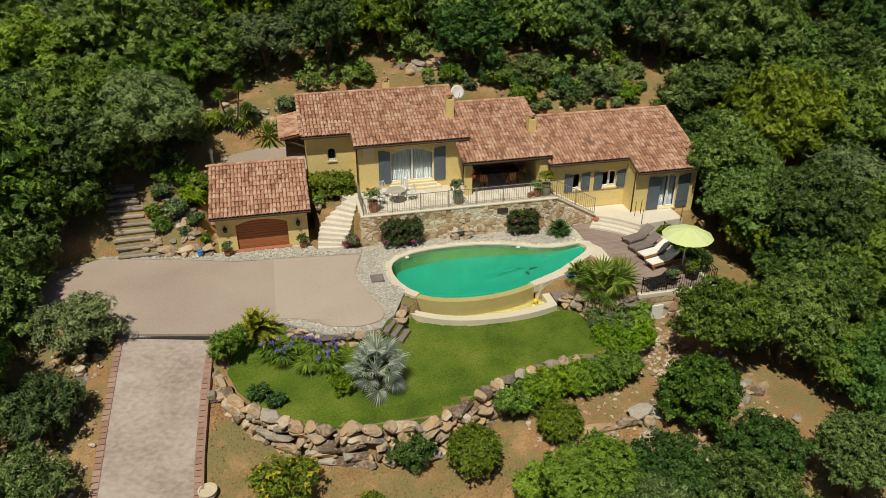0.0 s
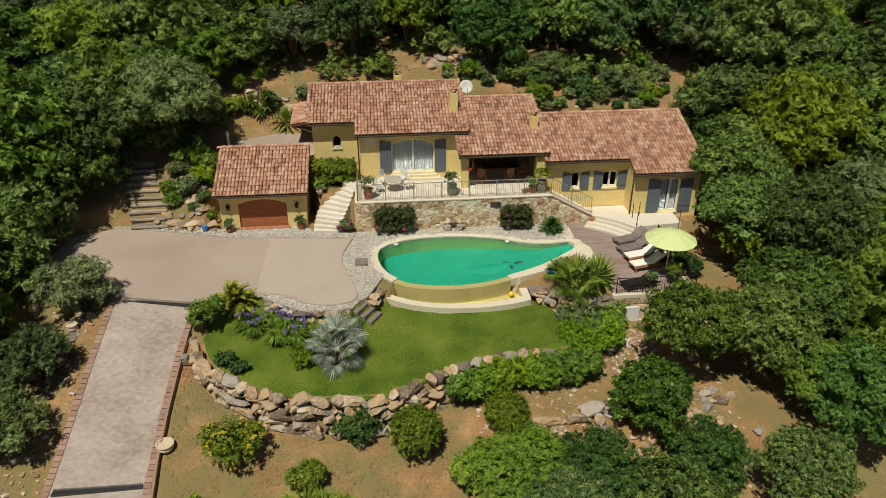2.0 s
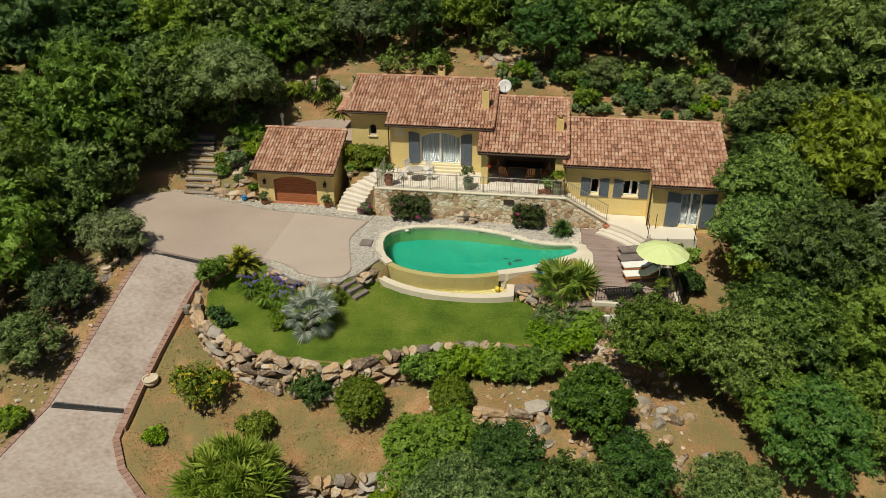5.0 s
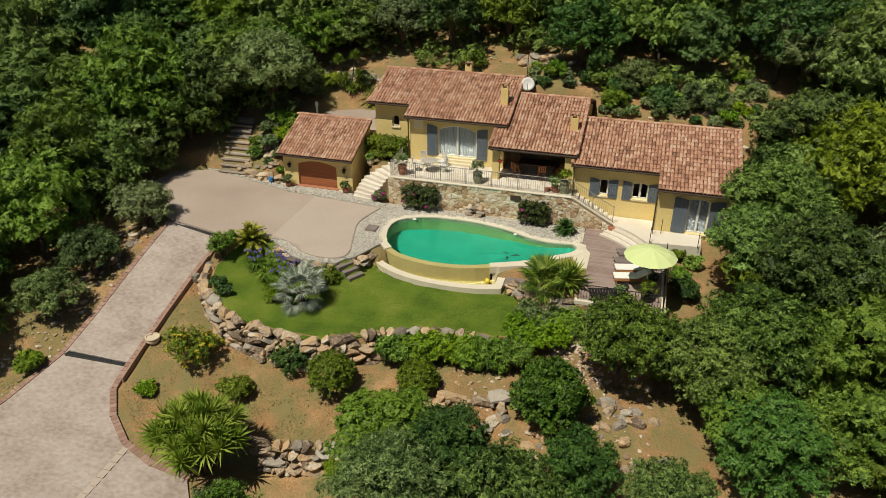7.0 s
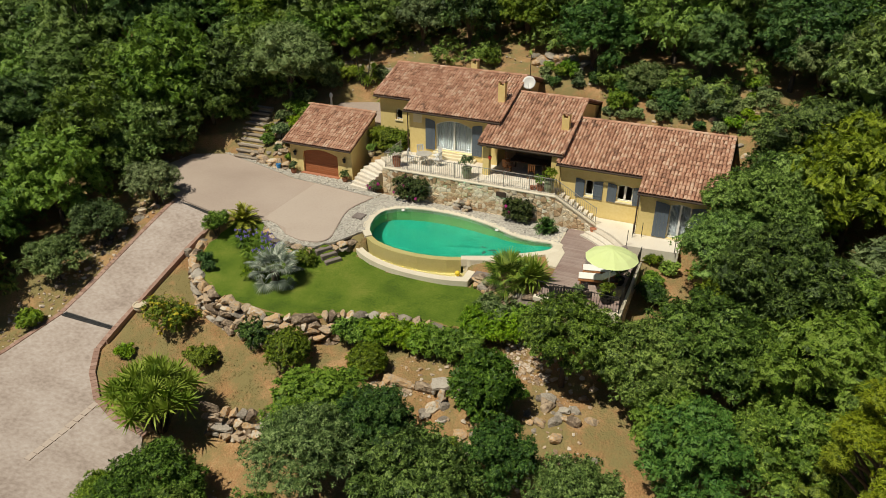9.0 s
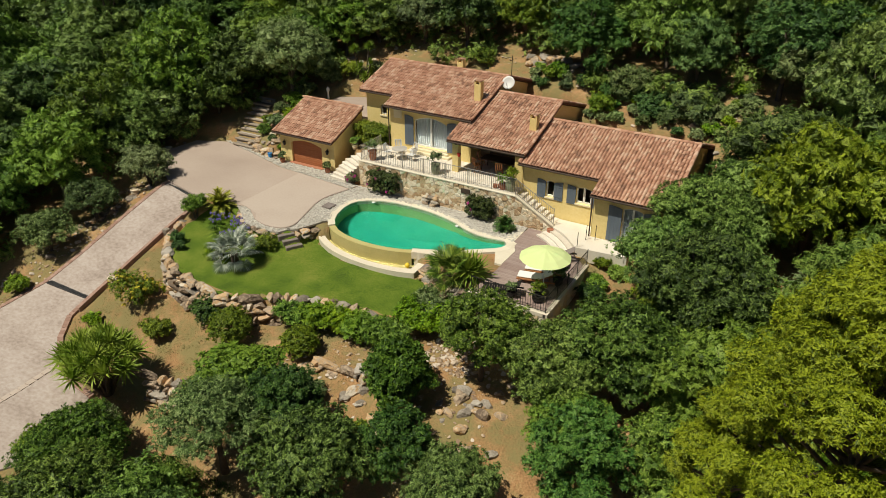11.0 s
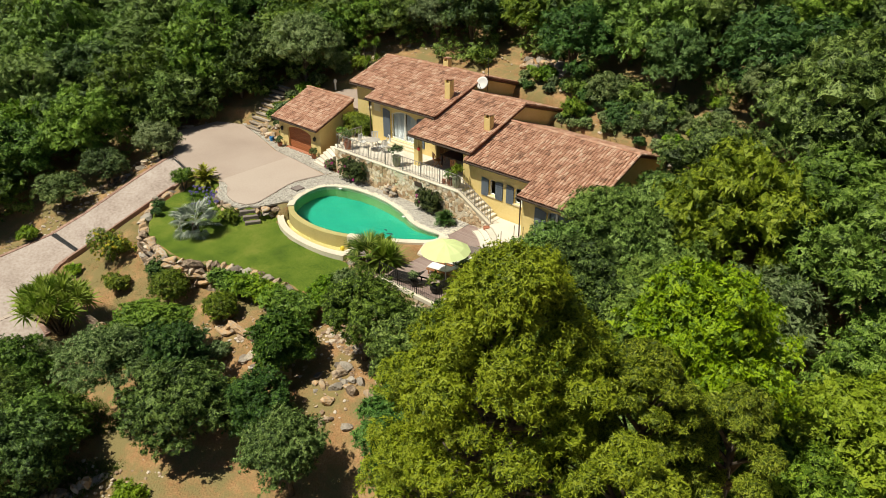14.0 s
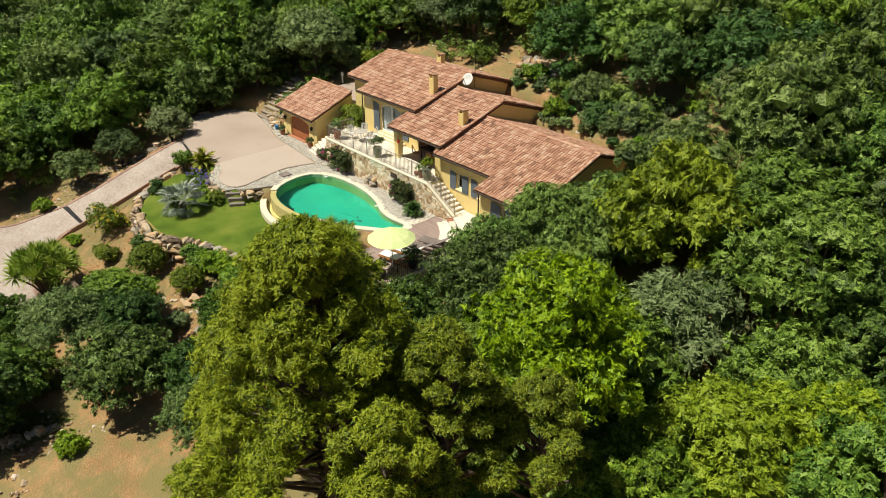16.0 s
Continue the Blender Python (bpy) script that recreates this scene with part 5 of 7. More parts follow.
set_tree("near_oak0", 14.4, 15.0, -2.1, 2.3, "oak_tree", "large holm oak with grey-green crown beside the olives")
set_tree("near_fig", 15.6, 20.1, -1.2, 1.5, "bay_tree", "tall bright green bay tree", 1.2)
set_tree("near_dark", 17.0, 17.5, -2.4, 1.5, "bay_tree", "dark green bushy bay tree")
set_tree("near_fig", 9.6, 16.5, -1.5, 2.1, "fig_tree", "low spreading fig tree with broad bright leaves", 0.72)
set_tree("dark0", 12.9, 47.9, 7.7, 2.6, "oak_tree", "dark dense holm oak on the slope", 1.0)
set_tree("olive1", 16.8, 46.2, 5.5, 1.5, "olive_tree", "grey-green olive tree on the bank", 1.0)
set_tree("olive0", 21.0, 44.8, 4.9, 1.3, "olive_tree", "thin grey-green olive tree on the bank", 1.0)
set_tree("olive1", 27.2, 47.2, 7.6, 2.2, "olive_tree", "large pale grey-green olive tree", 1.0)
set_tree("near_olive", -7.4, 40.6, 5.7, 3.0, "oak_tree", "broad pale grey-green holm oak beside the garden steps")
set_tree("mid_oak0", -12.4, 37.3, 3.6, 2.7, "oak_tree", "holm oak shading the garden steps")
set_tree("mid_oak1", -11.6, 41.6, 5.8, 3.0, "oak_tree", "holm oak above the garden steps")
set_tree("mid_oak0", -14.0, 33.6, 2.2, 2.4, "oak_tree", "holm oak at the court's edge")
set_tree("mid_oak1", -13.6, 29.9, 1.6, 2.2, "oak_tree", "holm oak behind the olives")
set_tree("mid_oak0", 10.0, 10.3, -3.2, 2.3, "oak_tree", "small holm oak added to shade the lower slope")
set_tree("near_dark", 9.0, 7.4, -4.4, 1.3, "bay_tree", "dark bushy bay on the lower slope")

set_tree("mid_oak1", -10.9, 38.4, 5.6, 2.4, "oak_tree", "holm oak overhanging the garden steps")
# the broad oak stands out of view, added for the shade it throws
set_tree("near_oak1", 7.2, 6.6, -2.6, 2.4, "oak_tree", "broad holm oak added out of view to shade the slope")
set_tree("near_oak0", 11.3, 8.8, -2.9, 2.4, "oak_tree", "holm oak above the dry-stone wall")

# the woods: scattered by a seeded draw, kept off the garden
GARDEN = [(-12.5, 3.0), (-4.0, -2.0), (25.0, -2.0), (27.2, 12.5), (26.5, 18.0), (24.6, 21.0), (23.6, 26.0), (22.6, 30.0), (23.8, 33.5), (24.0, 41.5), (27.0, 42.5), (25.0, 44.5), (14.5, 46.0), (12.5, 49.0), (8.0, 48.5), (6.0, 46.6), (-4.0, 45.6), (-6.0, 43.0), (-9.5, 38.5), (-12.6, 35.0), (-12.2, 30.0), (-11.2, 25.0), (-11.4, 20.0), (-12.5, 15.0)]
placed = []
count = 0
rw = random.Random(77)
WOOD_KINDS = ["oak0", "oak1", "oak2", "oak3", "oak4", "oak0", "oak2", "oak3", "oak1", "dark0", "dark1", "bright0", "bright1", "olive0", "yellow0"]
WOOD_LABELS = {"oak": ("oak_tree", "holm oak with dense rounded green crown"), "dark": ("oak_tree", "dark green dense holm oak"), "bright": ("young_oak_tree", "bright green leafy young oak"), "yellow": ("young_oak_tree", "yellow-green leafy young oak"), "olive": ("olive_tree", "grey-green wild olive tree")}
WOOD = [(-62, 26), (-44, 19), (-24, 14), (-13, 13), (-13, 9), (-4, 4.5), (6, 4.5), (26, 7), (33, 14), (37, 20), (44, 30), (46, 42), (56, 52), (58, 60), (44, 66), (28, 69), (10, 68), (-28, 66), (-50, 58), (-62, 50)]
for attempt in range(14000):
    x, y = rw.uniform(-62, 58), rw.uniform(4, 69)
    if math.hypot(x - 31.2, y - 16.2) < 4.8 or not inside(WOOD, np.array([x]), np.array([y]))[0][0]:
        continue
    size = rw.uniform(0.85, 1.45)
    if inside(GARDEN, np.array([x]), np.array([y]))[1][0] > -1.7 * size:
        continue
    if any((x - a) ** 2 + (y - b) ** 2 < (1.36 * (size + s)) ** 2 for a, b, s in placed):
        continue
    placed.append((x, y, size))
    key = rw.choice(WOOD_KINDS)
    if y > 53 or x < -27:
        key = rw.choice(["far_oak0", "far_oak1", "far_oak2", "far_oak0", "far_dark0", "far_bright0"])
    elif x > 23 and y < 46:
        key = rw.choice(["mid_oak0", "mid_oak1", "mid_oak0", "mid_bright0", "mid_bright1", "mid_yellow0", "mid_yellow1", "mid_oak1", "mid_bright0", "olive0"])
    if x > 23 and y > 31 and key.startswith(("mid_yellow", "mid_bright")) and rw.random() < 0.6:
        key = rw.choice(["mid_oak0", "mid_oak1", "dark0"])
    nm, lb = WOOD_LABELS[key.rstrip("0123456789").split("_")[-1]]
    by_drive = -17 < x < -10 and y < 36
    tree(key, x, y, size * (1.35 if key.startswith("olive") else 1.0), nm, lb, gz(x, y) - (0.3 if by_drive else 0.75) * size, rw.uniform(0.85, 1.2) * (1.18 if by_drive else 1.0), "trees of the surrounding wood")
    count += 1
    if count >= 400:
        break
print("wood", count)

# the large pines in the foreground of the walk's end
def pine(x, y, ztop, R_, seed, leaves, lob_n):
    r_ = random.Random(seed)
    base = gz(x, y)
    H = ztop - base
    own = thing("pine_tree", pose(x, y, base), "large pine with billowing yellow-green needle tufts", "tree", "pines on the lower slope")
    lobes = []
    for i in range(lob_n):
        a = i * 2.399963 + r_.uniform(-0.4, 0.4)
        t = (i + 0.5) / lob_n
        zz = 1 - 1.9 * t
        q = (0.10 + 0.90 * min(1.0, t * 1.25) ** 0.8) * r_.uniform(0.62, 1.06)
        s = R_ * r_.uniform(0.10, 0.20)
        lobes.append(((R_ * q * math.cos(a), R_ * q * math.sin(a), H - R_ * 1.15 + R_ * 1.1 * zz), (s * r_.uniform(0.85, 1.3), s * r_.uniform(0.85, 1.3), s * 0.85)))
    g = Geo().tube([(0, 0, -0.4), (0.2, 0.1, H * 0.4), (0.05, 0, H * 0.9)], [0.3, 0.22, 0.06], 10)
    for c, s in lobes:
        zf = max(H * 0.25, c[2] - 1.0)
        g.tube([(0.1, 0.05, zf), (c[0] * 0.5, c[1] * 0.5, (zf + c[2]) / 2 + 0.1), c], [0.08, 0.05, 0.02], 5)
    part("trunk", g, M_bark, own, smooth=True)
    v, f = leaf_cloud(int(leaves * 2.0), lobes, 0.060, seed, up=0.5, aspect=0.30, shell=0.34, fuzz=0.08, tuft=16, loose=2.4, core=0.74)
    part("crown", mesh_np("crown", v, f, L_pine), None, own)


pine(31.6, 15.7, 11.2, 3.5, 5, 54000, 100)
pine(34.0, 17.9, 8.7, 2.2, 6, 20000, 44)
pine(35.6, 20.0, 7.2, 1.7, 7, 12000, 34)
pine(35.0, 15.3, 8.3, 2.0, 8, 16000, 40)
pine(29.0, 17.4, 5.2, 1.7, 9, 12000, 32)

# low growth between the trees of the wood
vv, ff, off = [], [], 0
ru = np.random.RandomState(3)
lob = []
for a_, b_ in zip(GARDEN[10:], GARDEN[11:] + GARDEN[:1]):
    ln = math.hypot(b_[0] - a_[0], b_[1] - a_[1])
    for k in range(int(ln / 0.8)):
        t_ = ru.rand()
        x, y = a_[0] + t_ * (b_[0] - a_[0]) + ru.normal() * 0.6, a_[1] + t_ * (b_[1] - a_[1]) + ru.normal() * 0.6
        if inside(GARDEN, np.array([x]), np.array([y]))[1][0] > -0.2 or (x < -9.5 and y < 37):
            continue
        s = ru.uniform(0.7, 1.5)
        lob.append(((x, y, gz(x, y) + 0.5 * s), (s, s, s * 1.1)))
for k in range(900):
    x, y = ru.uniform(-45, 50), ru.uniform(8, 66)
    if inside(GARDEN, np.array([x]), np.array([y]))[1][0] > -0.6 or not inside(WOOD, np.array([x]), np.array([y]))[0][0]:
        continue
    s = ru.uniform(0.6, 1.3)
    lob.append(((x, y, float(natural(x, y)) + 0.2 * s), (s, s, s * 0.8)))
v, f = leaf_cloud(42000, lob, 0.16, 8)
tagged(part("undergrowth", mesh_np("undergrowth", v, f, L_oak), None), "low scrub of mixed leafy bushes under the wood", "undergrowth", "", "stuff")


# ------------------------------------------------------------------ rocks
def rock_mesh(seed, material, sub=2, amp=0.18, name="rock"):
    bm = bmesh.new()
    bmesh.ops.create_icosphere(bm, subdivisions=sub, radius=1.0)
    r_ = random.Random(seed)
    cuts = []
    for k in range(13):
        d = Vector((r_.gauss(0, 1), r_.gauss(0, 1), r_.gauss(0, 1))).normalized()
        cuts.append((d, r_.uniform(0.52, 0.92)))
    for v_ in bm.verts:
        c_ = v_.co
        c_ /= (abs(c_.x) ** 4 + abs(c_.y) ** 4 + abs(c_.z) ** 4) ** 0.25
        for d, h in cuts:
            over = v_.co.dot(d) - h
            if over > 0:
                v_.co -= d * over
        v_.co *= 1 + amp * noise.noise(v_.co * 1.3 + Vector((seed * 3.1, 0, 0)))
    me = bpy.data.meshes.new(name)
    bm.to_mesh(me)
    bm.free()
    me.materials.append(material)
    return me


ROCKS = [rock_mesh(i, M_boulder) for i in range(7)]
GREYS = [rock_mesh(20 + i, M_greyrock) for i in range(4)]
rk = random.Random(12)


def rock(own, x, y, z, sx_, sy_, sz_, grey=0.25, name="boulder", rz=None, tip=15):
    me = rk.choice(GREYS) if rk.random() < grey else rk.choice(ROCKS)
    m = pose(x, y, z, rk.uniform(-tip, tip), rk.uniform(-tip, tip), rk.uniform(0, 360) if rz is None else rz + rk.uniform(-12, 12)) @ Matrix.Diagonal((sx_, sy_, sz_, 1))
    ob = new(name, me)
    ob.parent = own
    ob.matrix_basis = m
    return ob


def boulder_wall(name, path, top, label, foot=None, size=0.43, thick=0.4):
    own = tagged(new(name), label, "wall", "", "structure")
    pts = [Vector((*p, 0)) for p in path]
    total = sum((b - a).length for a, b in zip(pts[:-1], pts[1:]))

    def at(s):
        for a, b in zip(pts[:-1], pts[1:]):
            n_ = (b - a).length
            if s <= n_:
                return a.lerp(b, s / n_), (b - a) / n_
            s -= n_
        return pts[-1], (pts[-1] - pts[-2]).normalized()

    row = 0
    zt = 0.0
    while True:
        s, any_ = rk.uniform(0, 0.3), False
        while s < total:
            p, e = at(s)
            out = Vector((e.y, -e.x, 0))
            t_ = top(p.x, p.y) if callable(top) else top
            f_ = (foot if foot is not None else gz(p.x + out.x * 0.55, p.y + out.y * 0.55))
            w = size * rk.choice((0.55, 0.7, 0.9, 1.1, 1.4, 1.9)) * rk.uniform(0.9, 1.1)
            h = size * rk.uniform(0.55, 0.95)
            z = t_ - 0.12 - row * size * 0.8 + rk.uniform(-0.07, 0.07)
            if z > f_ - 0.15:
                any_ = True
                q = p + out * (row * 0.08 - 0.06 + rk.uniform(-0.06, 0.06))
                rock(own, q.x, q.y, z, w * 0.8, thick * rk.uniform(0.75, 1.0), h * 0.72, 0.24, "boulder", math.degrees(math.atan2(e.y, e.x)), 7)
                if rk.random() < 0.7:
                    c = at(min(total, s + w * 0.62))[0] + out * (row * 0.08 + 0.06)
                    k = size * rk.uniform(0.22, 0.42)
                    rock(own, c.x, c.y, z - size * rk.uniform(-0.1, 0.42), k, k * 0.9, k * 0.75, 0.3, "boulder", None, 20)
            s += w * 1.22
        row += 1
        if not any_ or row > 8:
            break
    return own


LW = [(-4.15, 26.9), (-4.0, 25.6), (-3.35, 24.0), (-2.2, 22.9), (-0.8, 21.75), (0.6, 21.2), (2.2, 20.85), (4.0, 20.65), (5.2, 21.0), (6.4, 21.7), (7.6, 22.4), (9.0, 23.0), (11.0, 23.25), (12.6, 23.1)]
boulder_wall("lawn_retaining_wall", LW, lambda x, y: -0.92, "dry-laid retaining wall of brown and grey boulders")
boulder_wall("lower_rock_wall", [(4.1, 15.9), (5.4, 16.0), (6.6, 16.3), (7.8, 16.9)], -2.75, "low wall of weathered brown boulders", -3.9, 0.45)
boulder_wall("path_rock_wall", [(10.6, 20.1), (11.6, 20.3), (12.8, 20.4), (13.8, 20.1)], -2.2, "rough wall of grey and brown boulders below the path", -3.4, 0.5)
boulder_wall("bed_edge_rocks", [(-6.7, 35.3), (-5.9, 35.1), (-5.1, 35.0), (-4.35, 34.95)], 0.45, "row of brown boulders edging the rock bed", -0.1, 0.42)
boulder_wall("pool_edge_rocks", [(4.55, 28.0), (4.25, 27.3), (4.1, 26.9)], -0.15, "stacked brown rocks beside the pool basin", -1.0, 0.3)
boulder_wall("palm_bed_rocks", [(12.4, 27.4), (13.0, 26.9), (13.9, 26.4), (15.6, 26.2)], -0.2, "grey rocks holding the palm bed", -1.6, 0.34)
boulder_wall("lower_terrace_wall", [(11.6, 8.6), (12.5, 10.2), (13.3, 12.9), (14.0, 14.2)], -5.0, "low mossy dry-stone wall across the slope", -5.8, 0.34)
boulder_wall("agapanthus_bed_rocks", [(-0.9, 27.55), (-0.3, 27.05), (0.7, 26.2), (1.9, 25.95), (3.2, 26.1)], -0.1, "row of rust-brown rocks behind the agapanthus", -0.9, 0.32, 0.3)
big = tagged(new("large_boulder", GREYS[1]), "large flat grey boulder on the bank", "boulder")
big.matrix_basis = pose(13.2, 20.75, -2.15, 8, -6, 20) @ Matrix.Diagonal((0.6, 0.45, 0.34, 1))
stk = thing("poolside_rock_pile", pose(8.7, 33.75, -0.1), "small pile of pale rocks at the pool edge", "rocks")
for k in range(9):
    rock(stk, rk.uniform(-0.6, 0.6), rk.uniform(-0.12, 0.15), 0.12 + 0.18 * (k % 3), 0.26, 0.22, 0.17, 0.5, "rock")

# loose rocks on the bare slopes
for (cx, cy, rx_, ry_, num, lab) in ((18.4, 20.6, 1.2, 1.8, 26, "pale rubble on bare red earth"), (-6.0, 37.3, 1.7, 2.2, 80, "rocks of the planted bank beside the steps"), (10.4, 48.2, 2.2, 1.0, 22, "red-brown rock outcrop behind the villa"), (-2.6, 44.6, 2.6, 0.8, 30, "red-brown rock bank behind the path"), (20.6, 25.2, 1.0, 1.8, 16, "flat brown rocks beside the deck"), (-10.2, 26.4, 1.3, 4.5, 46, "loose stones beside the drive"), (14.8, 19.2, 2.0, 1.6, 20, "loose pale rocks on the slope"), (-12.0, 32.5, 1.0, 2.6, 20, "stones at the court's edge"), (21.8, 42.4, 3.0, 1.0, 16, "brown rocks on the bank")):
    grp = thing("scattered_rocks", pose(0, 0, 0), lab, "rocks", "", "stuff")
    for k in range(num):
        x, y = rk.gauss(cx, rx_ * 0.6), rk.gauss(cy, ry_ * 0.6)
        if inside(PARKING, np.array([x]), np.array([y]))[1][0] > -0.3 or inside(DRIVE, np.array([x]), np.array([y]))[1][0] > -0.4:
            continue
        s = rk.uniform(0.10, 0.36) * (1.5 if cy > 44 else 1.0)
        rock(grp, x, y, gz(x, y) + s * 0.15, s * 1.25, s, s * 0.7, 0.4, "rock")

# ------------------------------------------------------------------ cobbles and gravel
pool_rim = [p for p in offset(POOL_IN, 0.25) if (p[1] > 29.0 and p[0] < 6) or p[1] > 31.7]
pool_rim.sort(key=lambda p: -(math.degrees(math.atan2(p[1] - 30.5, p[0] - 9.5)) % 360 if p[0] < 9.5 else math.degrees(math.atan2(p[1] - 30.5, p[0] - 9.5))))
BEDS = [
    [(x - 0.07, y + 0.03) for x, y in COURT_ARC[::-1]] + [(1.2, 26.5), (2.4, 26.1), (3.3, 26.25), (3.6, 26.75), (4.0, 27.15), (4.5, 28.3)] + pool_rim + [(15.3, 32.4), (15.3, 33.95), (3.4, 33.95)],
    [(-10.4, 35.75), (-6.6, 34.8), (-3.2, 33.8), (-0.3, 33.55), (3.2, 33.2), (3.35, 33.9), (1.0, 34.1), (0.7, 34.9), (-4.1, 34.9), (-6.8, 35.5), (-9.2, 36.2)],
    [(-1.4, 27.75), (-0.5, 27.95), (1.1, 26.8), (2.2, 26.45), (1.9, 26.0), (0.7, 26.3), (-0.6, 27.3)],
]
pebble = Geo()
PB = [rock_mesh(40 + i, M_pebble, 1, 0.2) for i in range(4)]
PBV = [([v_.co.copy() for v_ in me.vertices], [tuple(p_.vertices) for p_ in me.polygons]) for me in PB]
rp = random.Random(31)
for bi_, bed in enumerate(BEDS):
    sheet(bed, lambda x, y: (-0.06, -0.01, -0.05)[bi_], "gravel_bed", M_gravel, "bed of pale grey gravel between paving and walls", "gravel", 3.0, 0.0, 0.12)
    xs_, ys_ = [p[0] for p in bed], [p[1] for p in bed]
    area = (max(xs_) - min(xs_)) * (max(ys_) - min(ys_))
    for k in range(int(area * 110)):
        x, y = rp.uniform(min(xs_), max(xs_)), rp.uniform(min(ys_), max(ys_))
        c_, d_ = inside(bed, np.array([x]), np.array([y]))
        if d_[0] < 0.04:
            continue
        s = rp.uniform(0.03, 0.075)
        m = pose(x, y, (-0.055, 0.0, -0.04)[bi_] + s * 0.15, rp.uniform(-20, 20), rp.uniform(-20, 20), rp.uniform(0, 360)) @ Matrix.Diagonal((s * 1.3, s, s * 0.55, 1))
        vs_, fs_ = rp.choice(PBV)
        pebble.add([m @ q for q in vs_], fs_)
tagged(part("cobbles", pebble, M_pebble), "pale grey rounded cobbles round pool and garage", "cobbles", "", "stuff")
solid("hatch_cover", Geo().bbox(3.36, 4.0, 30.1, 30.75, -0.06, 0.05, 0.01), M_greywood, "square grey hatch cover in the gravel", "hatch", "")

# ------------------------------------------------------------------ drive details
dz = lambda x, y: float(drive_z(y))
border([(-7.95, 28.1), (-8.15, 25.0), (-8.32, 22.0), (-8.45, 19.0), (-9.4, 15.6), (-12.0, 11.8)], dz, "drive_edging_west")
border([(-4.1, 27.2), (-4.4, 25.0), (-4.62, 22.0), (-4.66, 19.0), (-4.5, 17.7), (-3.6, 16.45), (-2.15, 15.3), (-0.3, 14.6), (1.6, 14.4)], dz, "drive_edging_east")
for (a, b_) in (((-7.8, 28.15), (-4.2, 27.42)), ((-8.2, 19.05), (-4.8, 19.12))):
    ang = math.degrees(math.atan2(b_[1] - a[1], b_[0] - a[0]))
    ln = math.hypot(b_[0] - a[0], b_[1] - a[1])
    zz = (dz(*a) + dz(*b_)) / 2
    dr = thing("drain_channel", pose(a[0], a[1], zz + 0.015, 0, 0, ang), "dark steel drain grating across the drive", "drain", "drains across the drive")
    part("channel", Geo().box(0, ln, -0.16, 0.16, -0.1, -0.004), M_drain, dr)
    for k in range(int(ln / 0.06)):
        part("grate_bar", Geo().box(k * 0.06 + 0.008, k * 0.06 + 0.045, -0.13, 0.13, -0.004, 0.022) if k == 0 else gb, M_drain, dr, m=None if k == 0 else pose(k * 0.06, 0, 0))
        if k == 0:
            gb = dr.children[-1].data if dr.children[-1].name.startswith("grate_bar") else [c for c in bpy.data.objects if c.parent == dr and c.name.startswith("grate_bar")][0].data
    for sgn in (-1, 1):
        part("rim", Geo().box(0, ln, sgn * 0.15 - 0.012, sgn * 0.15 + 0.012, -0.05, 0.024), M_drain, dr)
bnd = thing("paving_band", pose(0, 0, 0), "band of pale paving blocks across the road", "paving", "", "structure")
for k in range(9):
    y0 = 11.35 + k * 0.41
    z0 = dz(0, y0 + 0.2)
    part("paving_block", Geo().bbox(-2.24 + 0.025 * k, -1.92 + 0.025 * k, y0 + 0.006, y0 + 0.404, z0 - 0.08, z0 + 0.035, 0.008), M_concrete2, bnd)
kerb = Geo()
kp = [(-4.2, 25.9), (-4.35, 24.0), (-4.48, 22.0), (-4.5, 20.0), (-4.4, 18.2)]
for a, b_ in zip(kp[:-1], kp[1:]):
    kerb.hexa([(a[0], a[1], dz(*a) - 0.2), (a[0] + 0.1, a[1], dz(*a) - 0.2), (b_[0] + 0.1, b_[1], dz(*b_) - 0.2), (b_[0], b_[1], dz(*b_) - 0.2), (a[0], a[1], dz(*a) + 0.16), (a[0] + 0.1, a[1], dz(*a) + 0.16), (b_[0] + 0.1, b_[1], dz(*b_) + 0.16), (b_[0], b_[1], dz(*b_) + 0.16)])
solid("drive_kerb", kerb, M_brick, "narrow red-brown kerb along the drive", "kerb")
bx = Geo().bbox(-0.35, 0.35, -0.3, 0.3, -0.25, 0.28, 0.03)
solid("lawn_step_block", Geo().bbox(-4.3, -3.95, 24.35, 24.7, -1.4, -0.98, 0.03), M_greyrock, "pale stone block at the wall's end", "block", "")

# stone steps from the court down to the lawn
lst = thing("lawn_steps", pose(0, 0, 0), "grey weathered timber sleepers stepping down to the lawn", "stairs", "", "structure")
for k, (x, y, z) in enumerate(((3.66, 26.52, -0.2), (3.98, 26.5, -0.45), (4.28, 26.4, -0.7))):
    part("step", Geo().bbox(-0.48, 0.48, -0.14, 0.14, -0.5, 0, 0.03), M_greywood, lst, m=pose(x, y, z, 0, 0, 58))

# garden steps up the bank
gs = thing("garden_steps", pose(0, 0, 0), "rustic steps with weathered log risers up the bank", "stairs", "", "structure")
for k in range(10):
    t = k / 11
    cx, cy, w = -8.0 - 1.6 * t + rk.uniform(-0.08, 0.08), 35.35 + 4.6 * t, 2.1 - 0.75 * t + rk.uniform(-0.15, 0.15)
    z = 0.16 + 0.255 * k
    part("tread", Geo().bbox(cx - w / 2, cx + w / 2, cy, cy + 0.47, z - 0.4, z, 0.02), M_greyrock, gs)
    part("log_riser", Geo().tube([(cx - w / 2 - 0.05, cy, z - 0.05), (cx + w / 2 + 0.05, cy + rk.uniform(-0.04, 0.04), z - 0.05)], [0.1, 0.085], 8), M_log, gs)

